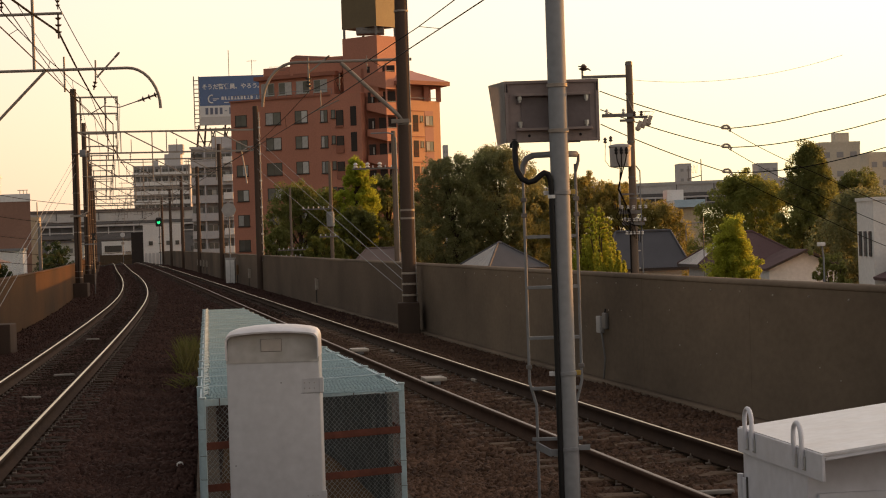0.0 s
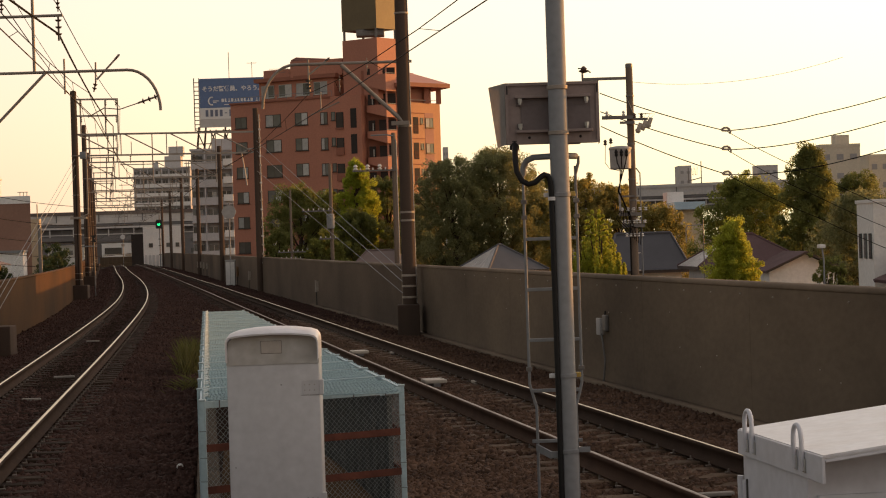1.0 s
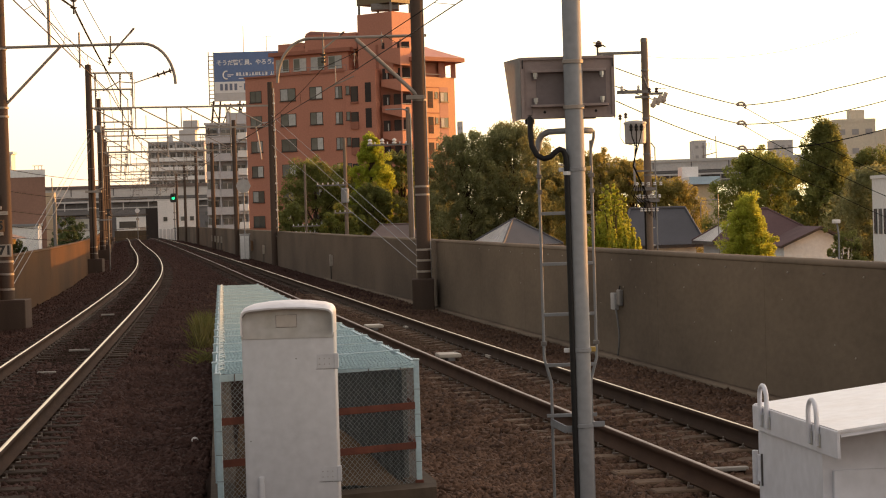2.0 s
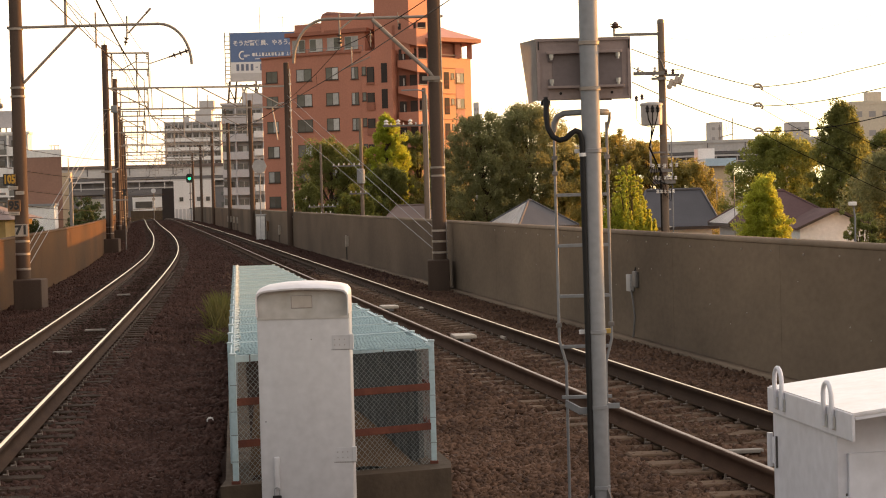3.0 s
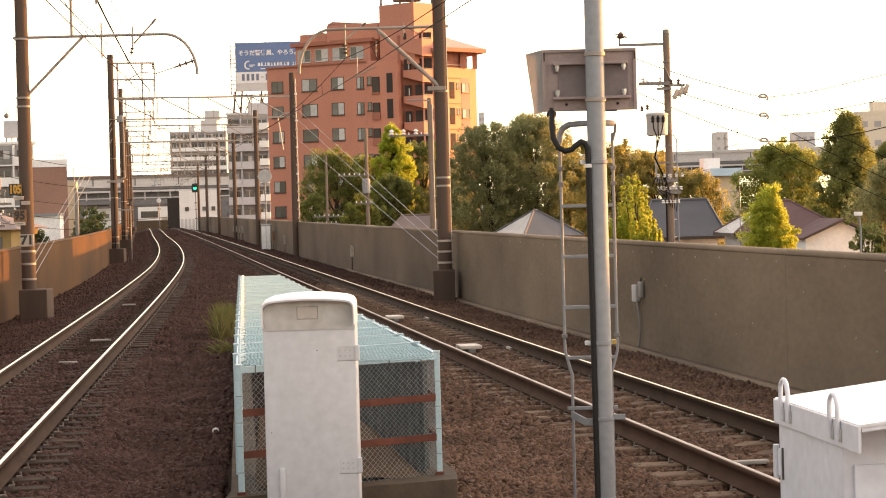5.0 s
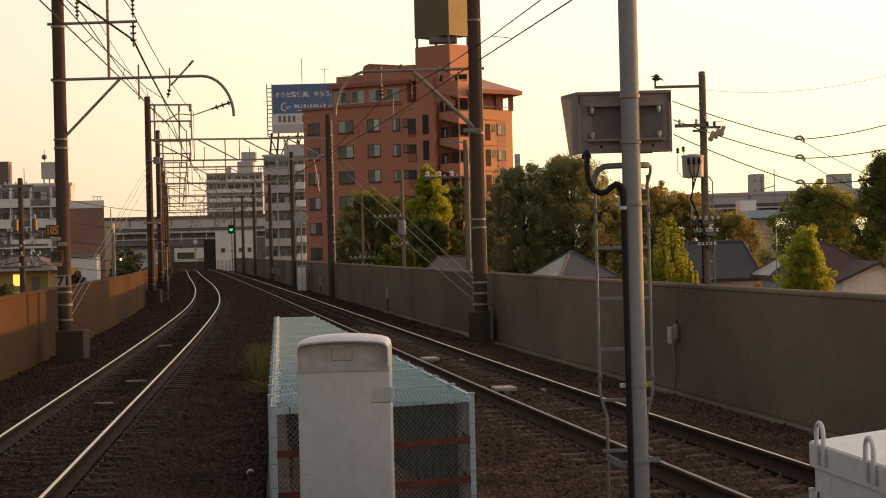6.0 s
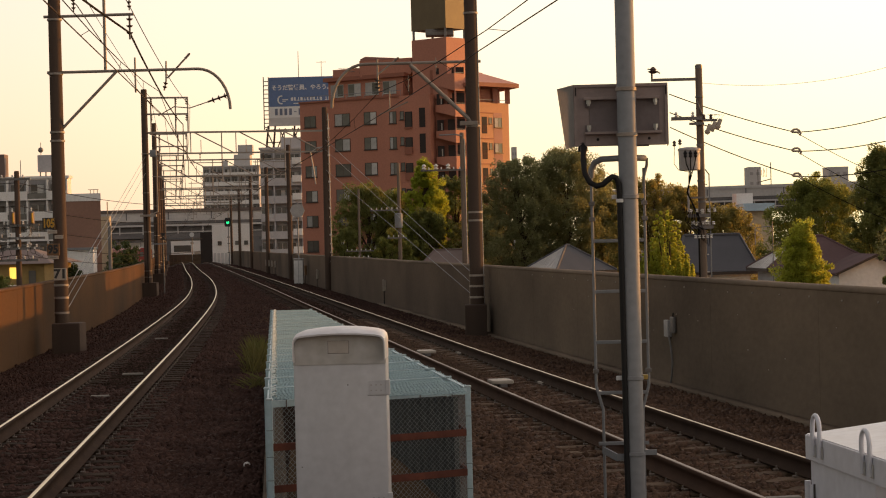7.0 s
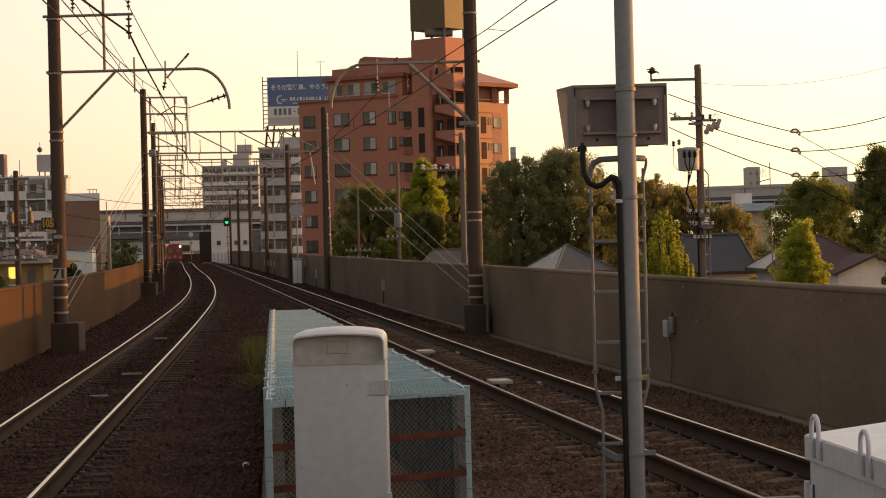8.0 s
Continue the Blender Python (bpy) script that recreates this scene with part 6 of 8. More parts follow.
    part("pitched_roof", bm, "roof_red", t, "low faded red pitched roof")
    part("roof_parapet", slab(shape(), [(-16.6, 246.0), (-12.9, 243.5), (-10.5, 247.5), (-14.2, 250.0)], z0 - 0.1, z0 + 0.95), "brick", t, "low roof block")
    part("roof_box", slab(shape(), [(-13.3, 243.2), (-7.2, 240.4), (-5, 245), (-11, 248)], z0 - 0.2, z0 + 1.7), "brick", t)
    part("aerial", box(shape(), -15.8, -13.6, 244, 244.05, z0 + 0.95, z0 + 0.99), "galv_dark", t)
    part("aerial", box(shape(), -15.4, -13.9, 244, 244.05, z0 + 0.55, z0 + 0.59), "galv_dark", t)
    part("rail", tube(shape(), (-20.2, 245.7, par + 0.75), (-8.4, 238.2, par + 0.75), 0.03), "galv", t)
    for k in range(12):
        p = Vector((-20.2, 245.7, par)).lerp(Vector((-8.4, 238.2, par)), k / 11)
        part("rail_post", tube(shape(), p, p + Vector((0, 0, 0.75)), 0.025, seg=6), "galv", t)
    # tower and tank
    T0, T1, T2 = (-7.05, 239.8), (-3.05, 236.3), (-0.75, 239.2)
    T3 = (T0[0] + T2[0] - T1[0], T0[1] + T2[1] - T1[1])
    wall_block("tower", [T0, T1, T2, T3], 18, 24.9, "brick", t, "square lift tower")
    for p in (T0, T1, T2, T3):
        cx, cy = (T0[0] + T2[0]) / 2, (T0[1] + T2[1]) / 2
        q = (cx + (p[0] - cx) * 0.92, cy + (p[1] - cy) * 0.92)
        part("tank_leg", box(shape(), q[0] - 0.14, q[0] + 0.14, q[1] - 0.14, q[1] + 0.14, 24.9, 26.0), "galv_dark", t)
    tank = part("water_tank", slab(shape(), [T0, T1, T2, T3], 25.95, 30.6), "tank", t, "olive-brown panelled water tank")
    part("pipework", box(shape(), -5.4, -2.2, 237.6, 239.8, 25.2, 25.95, 0.1), "galv_dark", tank)
    # wing with an overhanging hipped roof; sunlight is put into its brighter brick
    R0, R1 = (0.1, 237.6), (3.9, 241.8)
    wall_block("sunlit_wing", [(-0.6, 238), R0, R1, (R1[0] - 6, R1[1] + 8), (-6, 246)], TOWN, 17.55, "brick_sun", t, "wing with sunlight put into its wall colour")
    for q in (0.02, 0.6, 0.97):
        p = Vector(R0).lerp(Vector(R1), q)
        part("corner_pier", box(shape(), p.x - 0.3, p.x + 0.3, p.y - 0.1, p.y + 0.5, 17.5, 19.7), "brick", t)
    part("loggia_back", slab(shape(), [(-0.2, 239), (0.2, 238.6), (2.9, 241.2), (1.0, 244.0)], 17.5, 19.6), "brick_trim", t)
    part("loggia_rail", beam(shape(), (*R0, 17.85), (*R1, 17.85), 0.06, 0.06), "galv", t)
    Lr = (Vector(R1) - Vector(R0)).length
    for r in range(7):
        z = 15.9 - storey * r
        # flat strip on the face; its duller colour stands for a recess
        o = part("recess_panel", box(shape(), -0.74, 0.74, -0.015, 0.02, -2.2, 0.72 if r else 0.5), "brick_rose", t, "flat rose-brown strip, duller colour standing for a recess")
        o.matrix_basis = face_pose(R0, R1, Lr * 0.655, z)
        window(t, face_pose(R0, R1, Lr * 0.655, z - 0.62) @ Matrix.Translation((0, -0.03, 0)), 1.2, 1.0, curtain=1)
        window(t, face_pose(R0, R1, Lr * 0.43, z - 0.42), 0.36, 0.6, sashes=1)
        # panel on the face; the shade behind the louvres is its colour
        o = part("service_recess", box(shape(), -0.42, 0.42, -0.03, 0.04, -1.9, 0.0), "opening_shade", t, "near-black panel for the shade behind louvres")
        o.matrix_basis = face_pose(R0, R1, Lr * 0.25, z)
        for k in range(6):
            part("louvre", box(shape(), -0.38, 0.38, -0.05, -0.031, -1.0 - 0.15 * k, -0.94 - 0.15 * k), "rust", o)
        part("ledge", box(shape(), -0.75, 1.5, -0.1, 0.0, 0.42, 0.50), "brick_trim", o)
    bm = shape()
    ez = 19.7
    e = [(-1.8, 236.6), (0.3, 235.9), (5.15, 241.0), (1, 252), (-7, 246)]
    vs = [bm.verts.new((x, y, ez)) for x, y in e]
    ap = bm.verts.new((-2.2, 242.0, ez + 2.4))
    for k in range(5):
        bm.faces.new((vs[k], vs[(k + 1) % 5], ap))
    part("hipped_roof", bm, "roof_red", t, "faded red hipped roof")
    part("eave_slab", slab(shape(), e, ez - 0.45, ez), "brick_trim", t, "deep eaves")
    return t


brown_apartments()


# ---- billboard on a lattice frame ----
def billboard():
    x0, x1, Y = -29.5, -20.3, 300.0
    up = Matrix.Translation((0, 0, 1.95)) @ Matrix.Scale(1.267, 4) @ Matrix.Translation((0, 0, -1.95))
    t = thing("billboard", "blue and white rooftop billboard on a steel lattice frame", "billboard", up)
    part("blue_panel", box(shape(), x0, x1, Y, Y + 0.25, 21.7, 25.9, 0.02), "sign_blue", t, "blue panel with white writing")
    part("white_panel", box(shape(), x0, x1, Y, Y + 0.25, 20.1, 21.69, 0.02), "sign_white", t, "white lower panel")
    part("grey_panel", box(shape(), x0, x1, Y, Y + 0.25, 18.9, 20.09, 0.02), "haze_wall", t, "grey bottom strip")
    for a, b in (((x0 - 0.12, 18.5), (x0 - 0.02, 26.0)), ((x1 + 0.02, 18.5), (x1 + 0.12, 26.0))):
        part("edge_trim", box(shape(), a[0], b[0], Y - 0.05, Y + 0.35, a[1], b[1]), "frame_light", t)
    for k, letter in enumerate("そうだ警備員、やろう。"):
        writing("letter", letter, 0.82, "sign_white", t, pose(-28.75 + 0.80 * k, Y - 0.02, 24.35) @ FACING, 0.02)
    mark = part("logo", pipe(shape(), [(-27.75 + 0.48 * math.cos(radians(q)), Y - 0.02, 22.65 + 0.55 * math.sin(radians(q))) for q in range(70, 291, 20)], 0.11, 6), "sign_white", t, "white curved mark")
    part("logo_bar", box(shape(), -27.6, -26.75, Y - 0.03, Y - 0.003, 22.6, 22.72), "sign_white", mark)
    part("logo_bar", box(shape(), -27.6, -27.1, Y - 0.03, Y - 0.003, 22.4, 22.5), "sign_white", mark)
    for k in range(14):
        x = -26.2 + 0.46 * k + (0.3 if k > 9 else 0)
        part("name_bar", box(shape(), x - 0.17, x + 0.17, Y - 0.03, Y - 0.003, 22.50, 22.62 if k % 3 else 22.95, 0.01), "sign_white", t)
        part("name_bar", box(shape(), x - (0.16 if k % 2 else 0.05), x + 0.05, Y - 0.034, Y - 0.004, 22.63, 22.98, 0.01), "sign_white", t)
    part("name_bar", box(shape(), -26.0, -22.2, Y - 0.03, Y - 0.003, 22.05, 22.17, 0.01), "sign_white", t)
    for k in range(10):
        x = -28.5 + 0.68 * k
        part("number_bar", box(shape(), x - 0.2, x + 0.2, Y - 0.03, Y - 0.003, 20.45, 21.4, 0.01) if k not in (4, 8) else box(shape(), x - 0.18, x + 0.18, Y - 0.03, Y - 0.003, 20.86, 20.98), "sign_grey", t)
    for x in (x0 - 0.6, x0 + 0.4, x0 + 3.2, x0 + 6.0, x1 - 0.4):
        for q in (0, 1):
            part("lattice_leg", beam(shape(), (x - 0.5, Y + 0.4 + 1.8 * q, 11.5), (x + 0.35, Y + 0.4, 19.0), 0.2, 0.2), "pole", t)
    for k in range(5):
        x = x0 - 0.2 + 1.9 * k
        part("lattice_brace", beam(shape(), (x - 0.4, Y + 0.5, 12.0), (x + 2.4, Y + 0.5, 18.6), 0.15, 0.15), "pole", t)
        part("lattice_brace", beam(shape(), (x + 2.4, Y + 0.5, 12.0), (x - 0.4, Y + 0.5, 18.6), 0.15, 0.15), "pole", t)
    for z in (12.6, 14.6, 16.6, 18.4):
        part("lattice_rail", beam(shape(), (x0 - 0.4, Y + 0.45, z), (x1, Y + 0.45, z), 0.13, 0.13), "pole", t)
    for k in range(12):                 # ladder frame up the side of the board
        part("side_rung", box(shape(), x0 - 0.75, x0 - 0.12, Y + 0.1, Y + 0.2, 18.7 + 0.6 * k, 18.82 + 0.6 * k), "pole", t)
    part("side_stile", box(shape(), x0 - 0.85, x0 - 0.72, Y + 0.08, Y + 0.22, 18.4, 26.0), "pole", t)
    part("lightning_rod", tube(shape(), (-25.2, Y + 0.2, 25.9), (-25.2, Y + 0.2, 29.6), 0.05), "galv_dark", t)
    part("aerial", box(shape(), -22.6, -21.2, Y, Y + 0.05, 27.9, 27.96), "galv_dark", t)
    part("aerial_mast", tube(shape(), (-21.9, Y + 0.1, 25.9), (-21.9, Y + 0.1, 28.1), 0.04), "galv_dark", t)
    # the plain building that carries it, hidden behind the brown one
    part("roof_base", box(shape(), x0 - 0.5, x1 + 3, Y + 0.2, Y + 9, TOWN, 11.6), "apt", t, "pale building carrying the billboard")


billboard()


# ---- balcony apartment blocks ----
def balcony_block(x0, x1, y, depth, z_top, floors, bays, storey, mat, label, lower=TOWN, skip=0, rails="apt", railing=False, back=None):
    t = thing("apartment_building", label, "apartment building", group="apartment blocks")
    part("wall", box(shape(), x0, x1, y + 1.2, y + depth, lower, z_top), mat, t)
    part("roof", box(shape(), x0 - 0.2, x1 + 0.2, y + 0.9, y + depth + 0.2, z_top, z_top + 0.35), mat, t)
    w = (x1 - x0) / bays
    for f in range(floors):
        z = z_top - storey * (f + 1)
        if z < lower:
            break
        part("balcony_slab", box(shape(), x0, x1, y, y + 1.3, z - 0.18, z), mat, t)
        for k in range(bays):
            a, b = x0 + w * k, x0 + w * (k + 1)
            if railing and (k + f) % 3 == 0:
                part("balcony_rail", box(shape(), a + 0.1, b - 0.1, y + 0.02, y + 0.06, z + 0.95, z + 1.05), "frame_light", t)
                part("balcony_panel", box(shape(), a + 0.1, b - 0.1, y + 0.04, y + 0.08, z, z + 0.8), "glass", t)
            else:
                part("balcony_front", box(shape(), a + 0.05, b - 0.05, y, y + 0.12, z, z + 1.12), rails, t)
            part("divider", box(shape(), b - 0.09, b + 0.09, y + 0.1, y + 1.25, z, z + storey - 0.18), mat, t)
            # back wall darkened for the shade inside the balcony
            if back:
                part("recess_wall", box(shape(), a + 0.09, b - 0.09, y + 1.192, y + 1.198, z, z + storey - 0.18), back, t)
            o = part("window", box(shape(), a + w * 0.15, b - w * 0.2, y + 1.1, y + 1.19, z + 0.1, z + 2.1), "glass", t)
            part("window_frame", box(shape(), a + w * 0.46, a + w * 0.50, y + 1.06, y + 1.12, z + 0.1, z + 2.1), "frame_light", o)
            if (k * 7 + f * 3) % 4 == 1:
                part("curtain", box(shape(), a + w * 0.5, b - w * 0.22, y + 1.07, y + 1.095, z + 0.15, z + 2.05), "curtain", o)
    return t


wg = balcony_block(-36.5, -29.5, 352, 12, 18.0, 8, 3, 3.0, "apt", "grey-white apartment building with stacked balconies", rails="apt", back="apt_dark")
part("roof_house", box(shape(), -33, -29.6, 354, 360, 18.3, 20.0), "apt", wg)
# end wall with paired windows
for f in range(7):
    part("stair_landing", box(shape(), -31.0, -29.45, 351.2, 352.4, 15.4 - 3.0 * f, 16.5 - 3.0 * f), "plaster", wg)
    for x in (-36.3, -35.6):
        part("small_window", box(shape(), x, x + 0.5, 351.9, 351.99, 16.2 - 3 * f, 17.2 - 3 * f), "glass", wg)
far = balcony_block(-85.0, -67.5, 648, 16, 26.4, 12, 8, 2.9, "haze_wall", "distant wide grey apartment slab", rails="plaster", back="apt_dark")
part("lift_house", box(shape(), -75.5, -70.5, 651, 657, 26.4, 30.2), "haze_wall", far)
part("lift_house", box(shape(), -74.3, -69.8, 652, 656, 30.2, 33.2), "haze_wall", far)
part("aerial_box", box(shape(), -78.9, -77.4, 650, 651, 26.4, 28.4), "haze_wall", far)
la = balcony_block(-73.5, -59.0, 300, 3.5, 12.3, 6, 5, 2.95, "plaster", "pale apartment building with deep balconies and a roof tank", railing=True, rails="plaster", back="apt_dark")
part("roof_tank", box(shape(), -63.65, -60.8, 302.6, 304, 13.3, 15.75, 0.05), "apt", la, "square pale roof tank")
for x in (-63.4, -62.6, -61.8, -61.0):
    part("tank_leg", box(shape(), x - 0.08, x + 0.08, 303.2, 303.4, 12.6, 13.4), "galv_dark", la)
part("aerial_mast", tube(shape(), (-63.2, 303.0, 15.7), (-63.2, 303.0, 17.6), 0.05), "galv_dark", la)
bm = shape()
bmesh.ops.create_icosphere(bm, subdivisions=2, radius=0.4, matrix=Matrix.Translation((-63.2, 302.9, 16.5)))
part("dish", bm, "galv_dark", la)
part("red_block", box(shape(), -74, -68.0, 300.6, 303, 12.6, 15.9), "tile_brown", la, "dull grey-brown upper block")
part("aerial_mast", tube(shape(), (-65.9, 301.5, 12.5), (-65.9, 301.5, 15.0), 0.05), "galv_dark", la)


# ---- brown-sided building beside the line ----
def plain_building(name, label, corners, z1, mat, cap=None, cap_h=0.6):
    t = thing(name, label, "building", group="plain buildings")
    part("wall", slab(shape(), corners, TOWN, z1), mat, t)
    if cap:
        cx, cy = sum(c[0] for c in corners) / len(corners), sum(c[1] for c in corners) / len(corners)
        part("parapet", slab(shape(), [(cx + (x - cx) * 1.01, cy + (y - cy) * 1.01) for x, y in corners], z1, z1 + cap_h), cap, t)
    return t


bb = plain_building("shop_building", "brown brick-sided building with a white parapet and railing", [(-36.4, 180), (-32.5, 180), (-35.0, 192), (-38.6, 192)], 6.1, "brown_wall", "plaster", 0.65)
for x in (-33.4, -33.1, -32.8):
    part("roof_post", tube(shape(), (x, 180.3, 6.7), (x, 180.3, 7.1), 0.03), "galv_dark", bb)
part("roof_rail", box(shape(), -33.6, -32.7, 180.25, 180.35, 7.05, 7.1), "galv_dark", bb)
part("lower_wall", box(shape(), -36.4, -32.9, 178.2, 179.9, TOWN, 1.9), "plaster", bb, "pale lower wing")
part("lower_roof", box(shape(), -36.5, -32.8, 178.0, 180.0, 1.9, 2.1), "galv", bb)
part("lower_window", box(shape(), -35.9, -35.1, 178.1, 178.19, -0.3, 0.4), "glass", bb)
part("stair_wall", box(shape(), -36.6, -34.95, 198, 199, TOWN, 5.0), "cream", bb, "cream stair wall behind")
part("stair_post", tube(shape(), (-35.2, 198.5, 4.9), (-35.2, 198.5, 6.4), 0.05), "galv_dark", bb)


def yellow_house():
    t = thing("house", "yellow plastered house with a lit amber window and brown roof", "house", group="houses")
    part("wall", box(shape(), -29.0, -25.0, 120, 128, TOWN, 1.25), "yellow_wall", t)
    r = shape()
    for p in ((-29.6, 119.3, 1.2), (-24.4, 119.3, 1.2), (-24.4, 128.6, 1.2), (-29.6, 128.6, 1.2), (-27.6, 123.5, 2.1), (-26.4, 123.5, 2.1)):
        r.verts.new(p)
    r.verts.ensure_lookup_table()
    v = r.verts
    for f in ((0, 1, 5, 4), (1, 2, 5), (2, 3, 4, 5), (3, 0, 4), (3, 2, 1, 0)):
        r.faces.new([v[i] for i in f])
    part("roof", r, "tile_brown", t)
    part("lit_window", box(shape(), -27.0, -26.45, 119.94, 119.99, 0.35, 1.0), "lamp_amber", t, "glowing amber window")
    part("dark_window", box(shape(), -25.9, -25.5, 119.94, 119.99, -0.2, 0.8), "glass", t)
    part("canopy", box(shape(), -28.9, -25.6, 118.2, 119.9, -0.25, 0.0), "plaster", t, "pale canopy roof")


yellow_house()


# ---- far buildings at the end of the line ----
sh = plain_building("warehouse", "white windowless hall beside the far track", [(-38.2, 300), (-32.3, 300), (-32.6, 302.5), (-38.2, 302.5)], 4.8, "plaster", "plaster", 0.15)
for x in (-37.4, -34.9, -33.6):
    part("window", box(shape(), x, x + 0.55, 299.9, 299.98, 2.0, 2.6), "glass", sh)
for k in range(7):
    part("fence_panel", box(shape(), -37.9 + 0.55 * k, -37.55 + 0.55 * k, 298.8, 298.9, -1.5, 0.9), "haze_wall", sh)
# added screen of low panels standing for dark ground before the station
fence = thing("dark_ground_screen", "low dark screen added for the dark ground by the far curve", "fence")
for k in range(12):
    a, b = Vector((-63.2, 427.0, 0)).lerp(Vector((-50.4, 409.0, 0)), k / 12), Vector((-63.2, 427.0, 0)).lerp(Vector((-50.4, 409.0, 0)), (k + 0.94) / 12)
    part("fence_panel", beam(shape(), a + Vector((0, 0, -1.1)), b + Vector((0, 0, -1.1)), 0.12, 2.9), "soil", fence)
wing = plain_building("station_building", "long white station wing with small dark windows", [(-82.0, 474), (-73.5, 472), (-73.5, 480), (-82.0, 482)], 2.9, "plaster", "plaster", 0.2)
for k in range(4):
    part("window", box(shape(), -80.6 + 1.9 * k, -79.7 + 1.9 * k, 471.4, 471.5, 0.9, 1.9), "glass", wing)
lw = plain_building("station_building", "low white station building with dark window bands", [(-63.0, 428), (-55.9, 428), (-55.9, 436), (-63.0, 436)], 2.9, "plaster", "plaster", 0.2)
part("window_band", box(shape(), -62.4, -58.9, 427.9, 427.98, 0.9, 2.2), "glass", lw)
part("sign_plate", box(shape(), -58.2, -57.0, 427.85, 427.97, 0.4, 0.9), "sign_tan", lw)
# solid block; the opening's shade is its near-black colour
plain_building("station_building", "near-black block for a shaded shed opening beneath the viaduct", [(-53.5, 402), (-50.6, 402), (-50.8, 415), (-54.4, 415)], 4.6, "opening_shade", None)


for x0, x1, y, z1, mat, lab in ((-175, -112, 548, 4.2, "highway_d", "low grey street buildings beyond the viaduct"), (-112, -84, 540, 5.6, "highway_d", "grey street block beyond the viaduct"), (-84, -60, 545, 4.6, "highway_d", "grey street block beyond the viaduct"), (-60, -20, 538, 5.4, "highway_d", "grey street block beyond the viaduct")):
    t = plain_building("office_building", lab, [(x0, y), (x1, y), (x1, y + 8), (x0, y + 8)], z1, mat, mat, 0.4)
    n = int((x1 - x0) / 3)
    for f in range(2):
        for k in range(n):
            part("window", box(shape(), x0 + 3 * k + 0.7, x0 + 3 * k + 2.2, y - 0.08, y - 0.02, z1 - 2.0 - 3 * f, z1 - 0.8 - 3 * f), "glass", t)


# ---- elevated expressway, far away ----
def viaduct(pts, z, h, label, cap):
    t = thing("viaduct", label, "viaduct", kind="structure")
    for (xa, ya), (xb, yb) in zip(pts, pts[1:]):
        d = Vector((xb - xa, yb - ya, 0)).normalized()
        o = Vector((d.y, -d.x, 0))
        o = o if o.y < 0 else -o

        def run(name, mat, out, up, wide, tall, label=""):
            part(name, beam(shape(), Vector((xa, ya, z + up)) + o * out - d * 0.5, Vector((xb, yb, z + up)) + o * out + d * 0.5, wide, tall), mat, t, label)
        run("deck", "highway_d", 0, 0, 10.6, h, "dark viaduct deck")
        run("girder", "highway_d", 0, -h * 0.5 - 1.1, 8, 2.2)
        run("ramp", "highway_d", 9, -h * 0.5 - 2.2, 5, 0.9, "lower ramp of the viaduct")
        run("ramp_rail", "highway", 11.4, -h * 0.5 - 1.3, 0.1, 0.2)
        for k in range(3):              # ribbed fascia
            run("fascia", "highway" if k != 1 else "highway_d", 5.5, -h * 0.5 + 0.28 + k * h * 0.36, 0.3, h * 0.26)
        for k in range(2):
            run("noise_barrier", "highway", 5.6, h / 2 + 0.42 + 0.86 * k, 0.12 + 0.02 * k, 0.88)
        run("barrier_cap", cap, 5.6, h / 2 + 2.0, 0.7, 0.75)
        o = o * 5.6
        L = (Vector((xb, yb, 0)) - Vector((xa, ya, 0))).length
        n = max(1, int(L / 30))
        for k in range(n):
            p = Vector((xa, ya, 0)).lerp(Vector((xb, yb, 0)), (k + 0.5) / n)
            part("pier", box(shape(), p.x - 1.1, p.x + 1.1, p.y - 1.1, p.y + 1.1, TOWN, z - h * 0.5 - 1.6), "highway", t)
            part("pier_head", box(shape(), p.x - 4, p.x + 4, p.y - 1.3, p.y + 1.3, z - h * 0.5 - 2.9, z - h * 0.5 - 1.5), "highway_d", t)
        for k in range(int(L / 2.6)):
            p = Vector((xa, ya, z - h / 2)).lerp(Vector((xb, yb, z - h / 2)), k / int(L / 2.6)) + o * 1.1
            part("hanger", box(shape(), p.x - 0.1, p.x + 0.1, p.y - 0.1, p.y + 0.1, p.z - 2.6 - 0.6 * (k % 2), p.z), "highway" if k % 3 else "highway_d", t)
        m = max(2, int(L / 9))
        for k in range(m):
            p = Vector((xa, ya, z + h / 2)).lerp(Vector((xb, yb, z + h / 2)), (k + 0.5) / m) + o
            part("barrier_post", box(shape(), p.x - 0.12, p.x + 0.12, p.y - 0.2, p.y - 0.12, p.z, p.z + 2.0), "highway_d", t)


viaduct([(-190, 476), (-66, 482), (-10, 488)], 7.4, 1.6, "grey elevated expressway crossing the line far off", "barrier_brown")
viaduct([(20, 560), (75, 532), (125, 508), (190, 470)], 10.6, 1.8, "long grey elevated expressway behind the trees", "highway")

